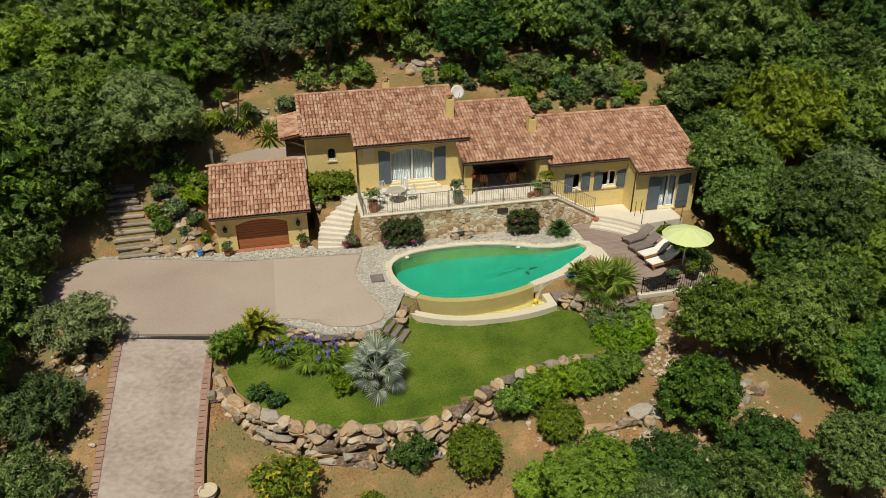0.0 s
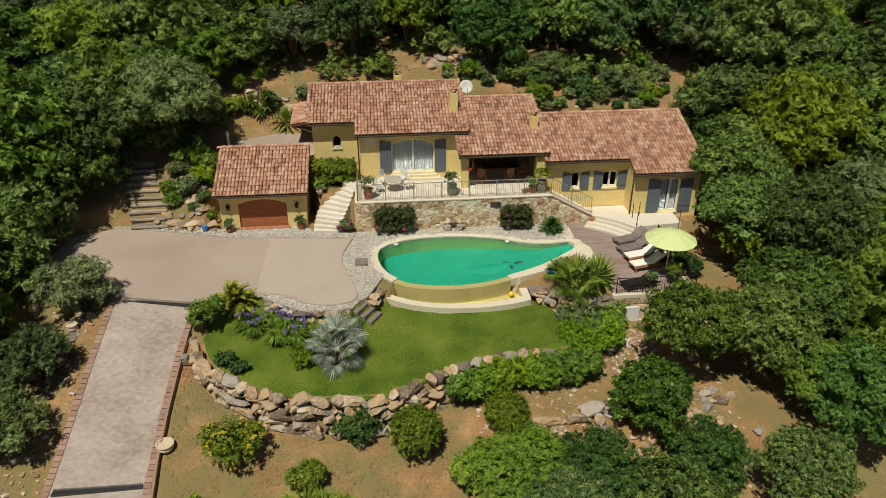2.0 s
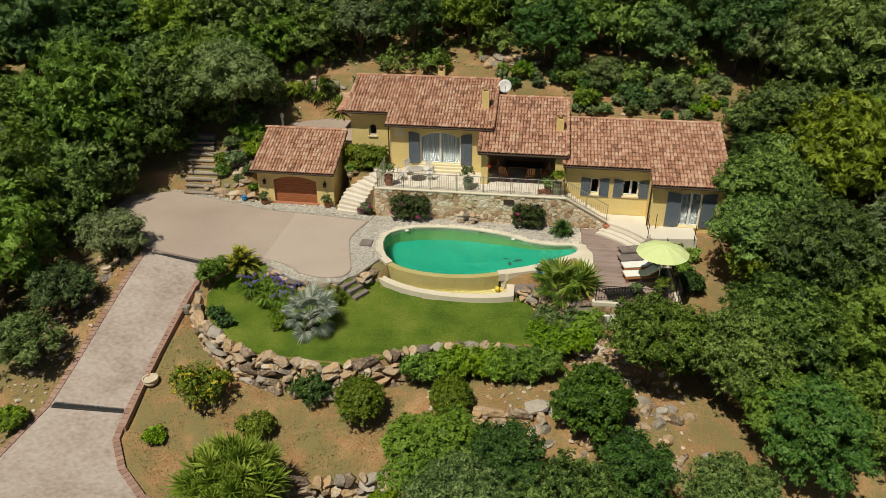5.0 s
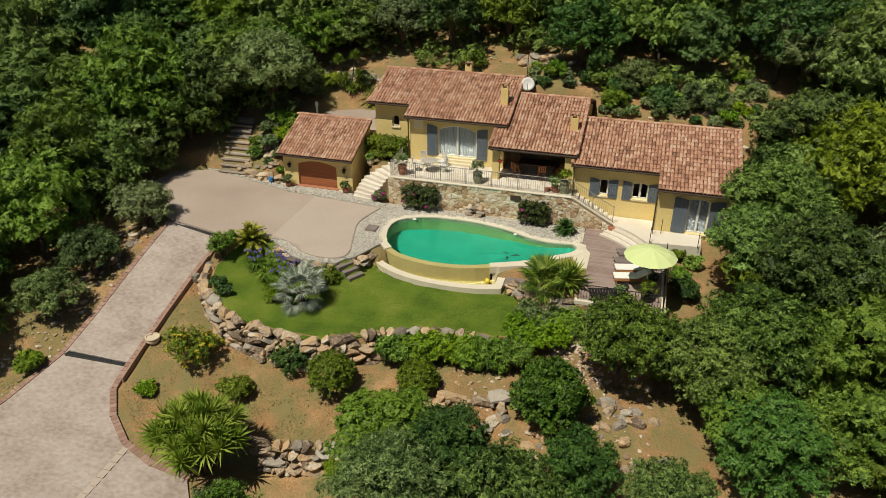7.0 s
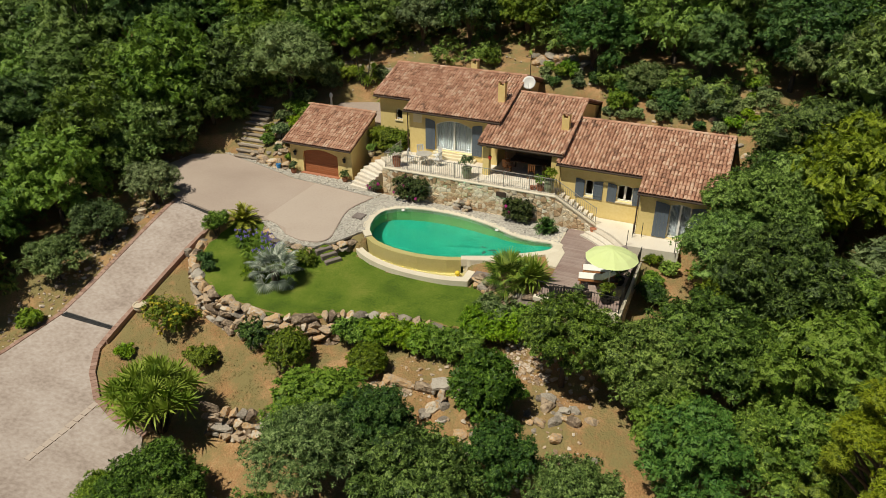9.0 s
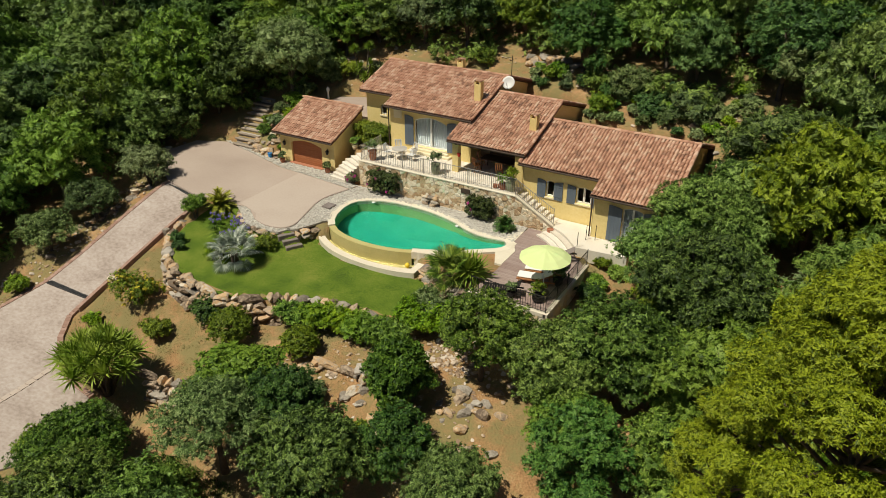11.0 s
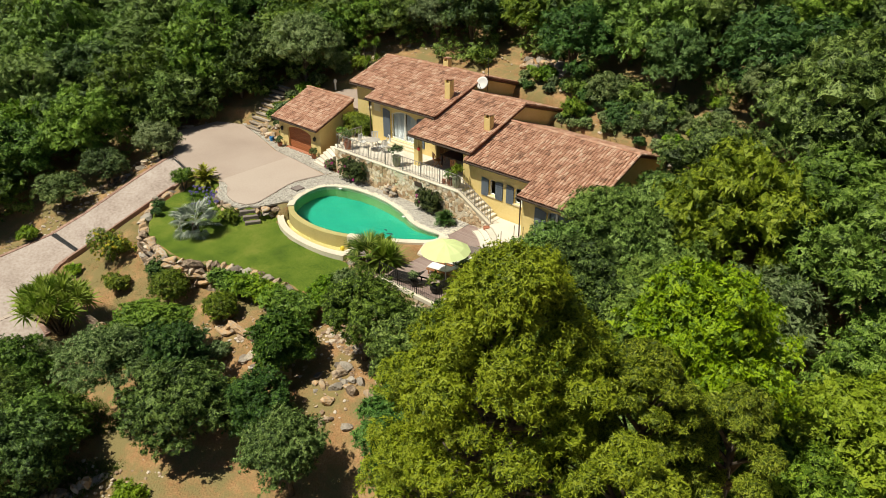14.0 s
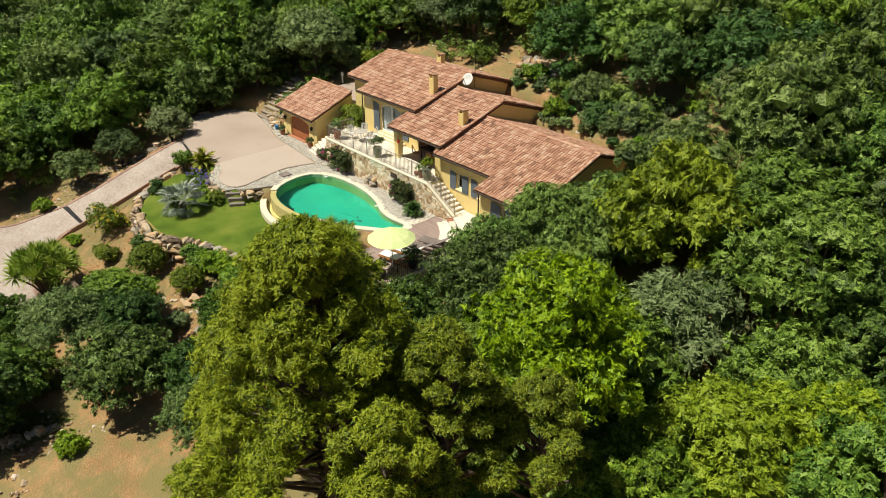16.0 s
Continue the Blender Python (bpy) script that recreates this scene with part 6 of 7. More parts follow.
# ------------------------------------------------------------------ path and lean-to behind the garage
sheet([(-3.7, 38.5), (1.0, 38.5), (1.0, 42.4), (-1.5, 42.7), (-3.9, 41.6)], lambda x, y: 2.82, "back_path", M_concrete, "grey concrete path behind the garage", "pavement", 2.0)
solid("path_wall", Geo().box(-4.2, 1.03, 38.27, 38.47, 0.0, 2.78), M_mortar, "low rendered wall behind the garage", "wall")
lean = part("lean_to_roof", Geo().hexa([(-0.35, 40.3, 4.02), (1.04, 40.3, 4.25), (1.04, 43.6, 4.55), (-0.35, 43.6, 4.32), (-0.35, 40.3, 4.1), (1.04, 40.3, 4.33), (1.04, 43.6, 4.63), (-0.35, 43.6, 4.4)]), M_roofdeck, villa, "small tiled lean-to porch roof")
lt = Geo()
for i in range(16):
    for j in range(4):
        m = pose(1.0 - j * 0.345 - 0.36, 40.4 + i * 0.205, 4.14 + i * 0.0185 + (3 - j) * 0.058, 0, 0, -90) @ pose(0, 0, 0, 9.5, 0, 0)
        lt.add([m @ Vector(q) for q in TILE.v], TILE.f)
tagged(part("tile_field", lt, M_tile_j, lean), kind="stuff")
part("lean_to_post", Geo().tube([(-0.2, 40.45, 4.05), (1.0, 40.45, 3.5)], 0.06, 6).tube([(-0.25, 40.4, 4.0), (-0.25, 43.5, 4.3)], 0.06, 6), M_darkwood, villa, "dark timber brace")


# ------------------------------------------------------------------ shrubs
def bush(name, x, y, z, rx_, ry_, rz_, material, label, leaves=1500, size=0.09, seed=0, trim=False, boxy=False, flowers=None, nf=120, cat="shrub", aspect=0.55, group=""):
    """A shrub: stems from the ground, a leafy body of lobes. trim: clipped close and even."""
    r_ = random.Random(seed + 100)
    own = thing(name, pose(x, y, z), label, cat, group)
    if boxy:
        lobes = [((rx_ * i * 0.56, ry_ * j * 0.42, rz_ * (0.6 + 0.75 * k)), (rx_ * 0.44, ry_ * 0.58, rz_ * 0.55)) for i in (-1, 0, 1) for j in (-1, 1) for k in (0, 1)]
    elif trim:
        lobes = [((0, 0, rz_), (rx_, ry_, rz_))]
    else:
        lobes = [((0, 0, rz_ * 0.9), (rx_ * 0.7, ry_ * 0.7, rz_ * 0.85))]
        for k in range(14):
            a = k * 2.399963
            q = r_.uniform(0.45, 0.72)
            s = r_.uniform(0.28, 0.45)
            lobes.append(((rx_ * q * math.cos(a), ry_ * q * math.sin(a), rz_ * r_.uniform(0.45, 1.45)), (rx_ * s, ry_ * s, rz_ * s)))
    st = Geo()
    for k in range(6):
        a = k * 1.05
        st.tube([(0.08 * math.cos(a), 0.08 * math.sin(a), -0.25), (rx_ * 0.4 * math.cos(a), ry_ * 0.4 * math.sin(a), rz_ * 1.1)], [0.035, 0.015], 5)
    part("stem", st, M_bark, own)
    v, f = leaf_cloud(leaves, lobes, size, seed, shell=0.3 if trim else 0.55, aspect=aspect)
    v[:, 2] = np.maximum(v[:, 2], 0.02)
    part("foliage", mesh_np("foliage", v, f, material), None, own)
    if flowers:
        v, f = leaf_cloud(nf, lobes, size * 0.9, seed + 1, shell=0.1)
        tagged(part("flowers", mesh_np("flowers", v, f, flowers), None, own), "clusters of small blooms", kind="stuff")
    return own


G_ = lambda x, y: gz(x, y)
bush("clipped_bush", 5.8, 19.75, -2.9, 0.95, 0.95, 0.98, L_yellow, "clipped round bright green bush", 5200, 0.06, 1, True)
bush("evergreen_shrub", 3.5, 20.45, -2.75, 0.95, 0.8, 0.95, L_dark, "dark green spreading shrub against the rock wall", 2200, 0.08, 2)
bush("yellow_flowering_bush", -1.45, 19.9, -2.95, 1.35, 1.3, 1.15, L_yellow, "open yellow-flowering bush on dry grass", 2600, 0.07, 3, False, False, M_bloom, 420)
bush("clipped_bush", 9.6, 20.5, -2.7, 0.82, 0.82, 0.8, L_yellow, "clipped round bright green bush", 4200, 0.06, 4, True)
for k, (x, y) in enumerate(((8.0, 21.9), (9.1, 22.3), (10.2, 22.6), (11.3, 22.7), (12.4, 22.75), (13.3, 22.9))):
    bush("hedge_shrub", x, y, -2.25, 0.95, 0.8, 0.78, L_bright, "leafy bright green hedge shrub on the wall", 1900, 0.10, 10 + k, group="hedge along the rock wall")
for k, (x, y, s) in enumerate(((13.6, 24.3, 1.0), (14.3, 25.2, 1.1), (14.9, 24.6, 1.0), (13.6, 25.6, 0.9), (15.3, 25.6, 0.9))):
    bush("ivy_mound", x, y, -1.9, s, s, 0.85, L_olive if k % 2 else L_bright, "tangled ivy mound over the bank", 2200, 0.08, 20 + k, group="ivy on the bank")
for k, (x, y) in enumerate(((1.35, 37.6), (2.1, 37.55), (2.85, 37.5))):
    bush("hedge_shrub", x, y, 1.35, 0.62, 0.62, 0.78, L_yellow, "bright yellow-green clipped hedge shrub by the wall", 3200, 0.06, 30 + k, True, True, group="hedge below the small window")
for k, (x, w) in enumerate(((5.5, 1.1), (12.35, 0.85))):
    bush("bougainvillea", x, 33.6, -0.15, w, 0.42, 0.86 - 0.12 * k, L_bougain, "dark leafy bougainvillea with magenta blooms", 3600, 0.06, 40 + k, True, True, M_magenta, 46, group="bougainvilleas at the terrace wall")
bush("bougainvillea", 2.85, 33.95, -0.1, 0.45, 0.4, 0.5, L_olive, "small bougainvillea with magenta blooms", 700, 0.07, 44, False, False, M_magenta, 130)
bush("oleander_shrub", -3.5, 26.35, -0.6, 0.85, 0.75, 0.72, L_bright, "leafy green oleander at the lawn corner", 1700, 0.10, 45, aspect=0.3)
bush("rose_bush", 1.2, 23.4, -1.0, 0.55, 0.55, 0.5, L_bright, "low dark green rose bush with few white blooms", 900, 0.07, 46, False, False, M_cushion, 18)
bush("rose_bush", -2.2, 23.75, -1.0, 0.5, 0.35, 0.35, L_dark, "low dark green shrub on the lawn edge", 600, 0.07, 47)
bush("rose_bush", -1.5, 23.2, -1.0, 0.4, 0.3, 0.25, L_dark, "low dark green shrub on the lawn edge", 500, 0.07, 48)
bush("golden_shrub", 2.9, 25.7, -0.95, 0.75, 0.65, 0.5, L_yellow, "low yellow-green leafy shrub by the steps", 1400, 0.07, 49)
for k, (x, y) in enumerate(((-1.1, 25.75), (-0.1, 25.0), (0.35, 25.9), (1.0, 25.75), (-0.5, 26.5), (0.75, 24.9), (-1.6, 26.3), (0.3, 26.35))):
    own = thing("agapanthus_clump", pose(x, y, -1.0), "clump of strap-leaved agapanthus with violet flower heads", "plant", "agapanthus bed")
    v, f = [], []
    rr = np.random.RandomState(60 + k)
    for j in range(260):
        a, ln, bend = rr.uniform(0, 6.28), rr.uniform(0.6, 1.05), rr.uniform(0.3, 1.0)
        d = Vector((math.cos(a), math.sin(a), 0))
        w = Vector((-d.y, d.x, 0)) * 0.028
        p0, p1, p2 = d * 0.05, d * ln * 0.45 * bend + Vector((0, 0, ln * 0.6)), d * ln * bend + Vector((0, 0, ln * 0.45))
        o = len(v)
        v += [p0 - w, p0 + w, p1 - w, p1 + w, p2]
        f += [(o, o + 1, o + 3, o + 2), (o + 2, o + 3, o + 4)]
    part("leaves", Geo().add(v, f), L_aga, own)
    if k != 1:
        for j in range(8):
            a, q = rr.uniform(0, 6.28), rr.uniform(0.1, 0.5)
            p = Vector((q * math.cos(a), q * math.sin(a), rr.uniform(0.75, 0.95)))
            part("flower_stem", Geo().tube([(p.x * 0.4, p.y * 0.4, 0.1), p], 0.008, 4), L_bright, own)
            vf, fq = leaf_cloud(26, [(p, (0.075, 0.075, 0.07))], 0.035, 70 + j)
            part("flower_head", mesh_np("flower_head", vf, fq, M_purple), None, own, "violet flower head")
for k, (x, y, r_, mtl, lab) in enumerate(((-2.9, 18.0, 0.45, L_bright, "small round green shrub on bare earth"), (1.5, 18.7, 0.75, L_yellow, "sparse light green fruit shrub"), (-9.4, 17.9, 0.7, L_bright, "green shrub on the verge"), (-5.3, 37.9, 0.75, L_bright, "light green mound on the rock bank"), (-6.3, 37.2, 0.7, L_olive, "grey-green mound on the rock bank"), (-6.9, 39.6, 0.7, L_bright, "green mound beside the garden steps"), (-5.6, 39.3, 0.8, L_bright, "light green leafy mound on the bank"), (-4.9, 38.6, 0.8, L_yellow, "yellow-green leafy mound by the garage"), (-7.3, 37.4, 0.45, L_yellow, "yellow-green herb mound by the steps"), (-5.7, 35.9, 0.3, L_olive, "small grey herb among rocks"), (-4.8, 35.8, 0.3, L_bright, "small green herb among rocks"), (-6.4, 40.9, 0.7, L_olive, "grey-green mound on the bank"), (-2.0, 44.3, 0.7, L_olive, "dry grey shrub on the rock bank"), (-4.4, 43.6, 0.8, L_yellow, "dry tawny shrub on the rock bank"), (-5.3, 42.6, 0.8, L_olive, "dry grey shrub on the rock bank"), (0.3, 44.8, 0.7, L_olive, "dry grey shrub on the rock bank"), (-5.2, 36.6, 0.45, L_olive, "small grey herb mound on rocks"), (-7.0, 38.6, 0.6, L_olive, "grey-green lavender mound on the bank"), (-6.9, 36.4, 0.5, L_bright, "low green groundcover mound"), (20.3, 32.6, 0.5, L_yellow, "yellow-green leafy plant by the landing"), (21.2, 32.2, 0.5, L_bright, "bright leafy plant by the landing"), (20.8, 29.6, 0.8, L_dark, "dark green shrub beside the deck"), (20.6, 30.9, 0.5, L_bright, "small green shrub beside the deck steps"), (11.4, 46.9, 0.8, L_bright, "rounded green shrub behind the villa"), (14.6, 45.9, 0.9, L_bright, "rounded green shrub behind the villa"), (18.6, 44.4, 0.95, L_dark, "rounded green shrub on the bank"), (15.6, 43.9, 0.9, L_bright, "bright low growth behind the villa"), (22.8, 43.6, 0.6, L_bright, "small rounded shrub on the bank"), (5.3, 47.2, 0.9, L_bright, "green shrub behind the villa"), (17.2, 46.9, 0.8, L_olive, "grey shrub on the bank"), (7.8, 18.4, 0.9, L_bright, "leafy light green shrub on the slope"), (7.6, 16.2, 0.6, L_bright, "pale green young citrus shrub"), (11.6, 18.9, 0.6, L_olive, "blue-grey low shrub by the rocks"), (3.5, 13.6, 0.9, L_olive, "thin grey-green shrub on the slope"), (15.3, 11.9, 0.7, L_bright, "small bright green shrub below the wall"), (14.5, 18.0, 0.7, L_yellow, "light green shrub on the slope"), (20.0, 24.3, 0.6, L_bright, "small green shrub on the rocks"))):
    bush("garden_shrub", x, y, G_(x, y) - 0.05, r_, r_, r_ * 0.8, mtl, lab, int(900 + 900 * r_), 0.085, 80 + k)
rbk = random.Random(44)
done = []
for k in range(400):
    x, y = rbk.uniform(9.5, 24.5), rbk.uniform(43.2, 47.6)
    r_ = rbk.uniform(0.35, 0.75)
    if y < 45.6 and x < 15.0 or any(math.hypot(x - a, y - b) < 0.8 * (r_ + c) for a, b, c in done) or len(done) >= 64:
        continue
    done.append((x, y, r_))
    mtl, lab = rbk.choice(((L_olive, "dry grey-green shrub on the rocky bank"), (L_dark, "dark green scrub on the rocky bank"), (L_bright, "light green scrub on the rocky bank"), (L_olive, "dry grey-green shrub on the rocky bank")))
    bush("bank_shrub", x, y, G_(x, y) - 0.05, r_, r_, r_ * 0.8, mtl, lab, int(600 + 600 * r_), 0.08, 300 + k, group="scrub behind the villa")
bush("citrus_tree", 9.2, 12.3, -5.0, 1.0, 1.0, 1.0, L_bright, "small bright citrus tree", 1500, 0.1, 130, cat="tree")


# ------------------------------------------------------------------ palms and yuccas
def fan_frond(n_, R_, mat_, pet=0.7, droop=0.35):
    """One fan leaf on its stalk: folded blades round a hub; it grows along +x from the origin."""
    g = Geo().tube([(0, 0, 0), (pet * 0.6, 0, 0.04), (pet, 0, 0)], [0.016, 0.012, 0.01], 4)
    for k in range(n_):
        a = radians(-125 + 250 * (k + 0.5) / n_)
        ln = R_ * (1 - 0.25 * abs(a) / 2.2)
        d = Vector((math.cos(a), math.sin(a), 0))
        s = Vector((-d.y, d.x, 0)) * (R_ * 0.95 / n_)
        p1 = Vector((pet, 0, 0)) + d * ln * 0.6
        p2 = Vector((pet, 0, 0)) + d * ln + Vector((0, 0, -droop * ln * 0.45))
        g.add([(pet, 0, 0), p1 - s + Vector((0, 0, -0.015)), p1 + Vector((0, 0, 0.015)), p1 + s + Vector((0, 0, -0.015)), p2], [(0, 1, 2), (0, 2, 3), (1, 4, 2), (2, 4, 3)])
    return g.mesh("frond", mat_)


def palm(name, x, y, z, trunk_h, frond, count_, label, seed, tr_r=0.16, lo=-35, hi=80, scale=1.0):
    own = thing(name, pose(x, y, z), label, "palm")
    g = Geo()
    for k in range(int(trunk_h / 0.12) + 1):
        g.lathe([(tr_r * 1.12, 0), (tr_r * 0.92, 0.12)], 10, (0, 0, -0.1 + k * 0.12))
    part("trunk", g, M_bark, own, "rough leaf-scarred trunk")
    r_ = random.Random(seed)
    for k in range(count_):
        el = lo + (hi - lo) * ((k + 0.5) / count_) ** 0.9
        part("frond", frond, None, own, m=pose(0, 0, trunk_h, 0, 0, k * 137.5 + r_.uniform(-12, 12)) @ pose(0, 0, 0, r_.uniform(-25, 25), -el + r_.uniform(-8, 8), 0) @ Matrix.Diagonal((scale * r_.uniform(0.85, 1.1),) * 3 + (1,)))
    return own


palm("silver_fan_palm", 2.6, 23.5, -1.05, 0.75, fan_frond(22, 0.72, L_silver, 0.95, 0.6), 25, "silvery blue fan palm on the lawn", 1, 0.2, -28, 76)
palm("fan_palm", 14.1, 27.0, -0.6, 0.7, fan_frond(20, 0.82, L_palm, 0.75, 0.4), 20, "bright green fan palm in the pool bed", 2, 0.15)
palm("fan_palm", 13.6, 28.4, -0.4, 0.4, fan_frond(18, 0.45, L_palm, 0.5, 0.3), 20, "small blue-green fan palm in the pool bed", 3, 0.1)


def sago_frond(mat_, ln=0.95, n_=26):
    g = Geo()
    pts = []
    for k in range(n_ + 1):
        t = k / n_
        pts.append(Vector((ln * t, 0, 0.22 * math.sin(t * 2.6) * ln - 0.10 * t * t * ln)))
    g.tube(pts[::4], 0.008, 4)
    for k in range(2, n_):
        p, e = pts[k], (pts[k + 1] - pts[k]).normalized()
        w = 0.2 * math.sin(math.pi * min(1, (k / n_) * 0.85 + 0.15)) + 0.04
        for sgn in (-1, 1):
            tip = p + e * 0.08 + Vector((0, sgn * w, 0.05))
            g.add([p - e * 0.034, p + e * 0.034, tip], [(0, 1, 2)])
    return g.mesh("frond", mat_)


palm("sago_palm", -2.15, 27.2, -0.75, 0.65, sago_frond(L_sago, 1.2), 40, "sago palm with stiff golden-green fronds", 4, 0.2, -25, 78)
palm("sago_palm", 14.25, 33.0, -0.12, 0.2, sago_frond(L_dark, 0.72), 60, "dense dark green sago palm at the terrace wall", 5, 0.15, -25, 82)


def rosette(mat_, n_=60, ln=0.6, w=0.035):
    """Sword leaves that spring from one heart."""
    vs_, fs_ = [Vector((0, 0, 0))], []
    r_ = random.Random(8)
    for k in range(n_):
        a, el = k * 2.39996, radians(-30 + 115 * (k / n_) ** 0.8)
        d = Vector((math.cos(a) * math.cos(el), math.sin(a) * math.cos(el), math.sin(el)))
        s = Vector((-math.sin(a), math.cos(a), 0)) * w
        L_ = ln * r_.uniform(0.85, 1.1)
        o = len(vs_)
        vs_ += [d * L_ * 0.4 - s, d * L_ * 0.4 + s, d * L_ + Vector((0, 0, -0.12 * math.cos(el) * L_))]
        fs_ += [(0, o, o + 1), (o, o + 2, o + 1)]
    return Geo().add(vs_, fs_).mesh("rosette", mat_)


L_yucca = leaf_mat("yucca_leaf", (0.060, 0.120, 0.008), (0.165, 0.255, 0.020), (0.300, 0.380, 0.055), 0.2, 0)
ROS = rosette(L_yucca, 64, 0.85, 0.05)
ROSB = rosette(L_yucca, 60, 0.58, 0.045)
yu = thing("yucca", pose(2.0, 15.0, -3.95), "many-headed yucca with spiky green rosettes on bare stems", "plant")
ry = random.Random(6)
st = Geo()
for k in range(27):
    a = k * 2.39996
    q = 1.75 * math.sqrt((k + 0.5) / 27)
    p = Vector((q * math.cos(a), q * math.sin(a), 2.55 - 0.42 * q * q * 0.55 + ry.uniform(-0.25, 0.25)))
    part("stem", Geo().tube([(0.15 * math.cos(a), 0.15 * math.sin(a), -0.3), (p.x * 0.5, p.y * 0.5, p.z * 0.5), p], [0.10, 0.06, 0.045], 6), M_bark, yu)
    part("rosette", ROS, None, yu, m=pose(p.x, p.y, p.z, ry.uniform(-30, 30) - math.sin(a) * 25 * q / 1.6, math.cos(a) * 25 * q / 1.6, ry.uniform(0, 360)))
dr_ = thing("dracaena_clump", pose(-3.3, 43.4, 3.1), "tall slender yuccas with tufted heads behind the garage", "plant")
st = Geo()
for k, (dx, dy, h) in enumerate(((-0.3, 0.0, 2.9), (0.9, 0.2, 3.2), (-0.5, 0.2, 1.4), (0.25, -0.1, 1.7), (1.1, 0.1, 1.3), (0.7, -0.2, 1.0), (0.0, 0.1, 1.2), (1.2, -0.1, 2.0))):
    part("stem", Geo().tube([(0.3, 0, -0.3), (dx * 0.6 + 0.1, dy, h * 0.55), (dx, dy, h)], [0.07, 0.05, 0.04], 6), M_bark, dr_)
    part("rosette", ROSB, None, dr_, m=pose(dx, dy, h, ry.uniform(-12, 12), ry.uniform(-12, 12), k * 50))
for k, (x, y, s) in enumerate(((-1.0, 43.3, 1.6), (-0.4, 43.7, 1.3), (-1.6, 43.6, 1.2))):
    ag = thing("agave", pose(x, y, 3.2), "spiky grey-green agave on the rock bank", "plant", "agaves on the bank")
    part("rosette", ROS, None, ag, m=Matrix.Diagonal((s, s, s, 1)))
    part("stem", Geo().lathe([(0.1, -0.3), (0.08, 0.1)], 8), M_bark, ag)
ag = thing("spiky_yucca", pose(15.0, 27.2, -0.15), "spiky dark green yucca beside the fan palm", "plant")
for k, (dx, dy, h) in enumerate(((0, 0, 0.5), (0.3, 0.25, 0.35), (-0.2, 0.3, 0.3))):
    part("rosette", ROS, None, ag, m=pose(dx, dy, h, 0, 0, k * 40) @ Matrix.Diagonal((1.5, 1.5, 1.5, 1)))
part("stem", Geo().lathe([(0.1, -0.3), (0.08, 0.5)], 8), M_bark, ag)


# ------------------------------------------------------------------ railings
def railing(name, path, label, h=0.95, post=1.5, bar=0.13, group="", metal=M_iron):
    """An iron railing along 3D points: posts, top and bottom rail, upright bars."""
    own = thing(name, pose(0, 0, 0), label, "railing", group)
    barme = Geo().tube([(0, 0, 0.06), (0, 0, h - 0.02)], 0.011, 4).mesh("bar", metal)
    postme = Geo().tube([(0, 0, -0.02), (0, 0, h + 0.06)], 0.022, 6).mesh("post", metal)
    for a, b_ in zip(path[:-1], path[1:]):
        a, b_ = Vector(a), Vector(b_)
        ln = (b_ - a).length
        up = Vector((0, 0, 1))
        part("top_rail", Geo().tube([a + up * h, b_ + up * h], 0.02, 6), metal, own)
        part("bottom_rail", Geo().tube([a + up * 0.08, b_ + up * 0.08], 0.014, 5), metal, own)
        k = max(1, round(ln / post))
        for i in range(k + 1):
            p = a.lerp(b_, i / k)
            part("post", postme, metal, own, m=pose(p.x, p.y, p.z))
        k = max(1, round(ln / bar))
        for i in range(1, k):
            p = a.lerp(b_, i / k)
            part("bar", barme, metal, own, m=pose(p.x, p.y, p.z))
    return own


railing("terrace_railing", [(3.56, 36.3, 1.74), (3.56, 34.1, 1.74), (14.35, 34.1, 1.74), (16.75, 34.1, 0.42)], "slim grey metal railing along the terrace edge", metal=M_rail)
railing("deck_railing", [(15.8, 26.2, -0.03), (19.7, 26.2, -0.03), (19.74, 31.5, -0.03)], "dark iron railing round the sun deck", 0.85)
for (x, y) in ((18.85, 32.35), (19.4, 33.6), (21.3, 32.4), (18.95, 33.4)):
    solid("rail_post", Geo().tube([(x, y, 0.34), (x, y, 1.25)], 0.02, 6), M_iron, "slim dark iron post on the landing", "post", "")


# ------------------------------------------------------------------ furniture and pots
def pot(x, y, z, r_, h, material, label, plant=None, seed=0, group="", ps=1.0):
    own = thing("plant_pot", pose(x, y, z), label, "pot", group)
    part("vessel", Geo().lathe([(r_ * 0.62, 0), (r_ * 0.95, h * 0.5), (r_ * 0.85, h * 0.86), (r_, h * 0.9), (r_, h), (r_ * 0.82, h), (r_ * 0.78, h * 0.88)], 18), material, own, smooth=False)
    if plant:
        v, f = leaf_cloud(int(420 * ps), crown_lobes(r_ * 1.5 * ps, h + r_ * 1.1 * ps, 8, seed, flat=0.8), 0.06, seed)
        part("plant", mesh_np("plant", v, f, plant), None, own, "leafy potted plant")
    return own


pot(4.15, 34.5, 1.71, 0.28, 0.62, M_terracotta, "tall terracotta jar with a leafy plant", L_olive, 1, "", 1.1)
pot(8.8, 34.5, 1.71, 0.3, 0.68, M_glazed, "green glazed jar with a leafy plant", L_olive, 2)
pot(13.85, 34.45, 1.71, 0.3, 0.72, M_glazed, "green glazed jar with a pale plant", L_yellow, 3)
pot(13.35, 34.45, 1.71, 0.22, 0.42, M_terracotta, "terracotta pot on the terrace", L_bright, 4)
pot(12.9, 34.4, 1.71, 0.14, 0.24, M_terracotta, "small terracotta pot on the terrace")
pot(13.1, 34.6, 1.71, 0.13, 0.2, M_terracotta, "small terracotta pot on the terrace")
pot(-3.6, 34.5, 0.0, 0.2, 0.3, M_terracotta, "terracotta pot with sparse plant beside the garage door", L_olive, 5, "garage pots")
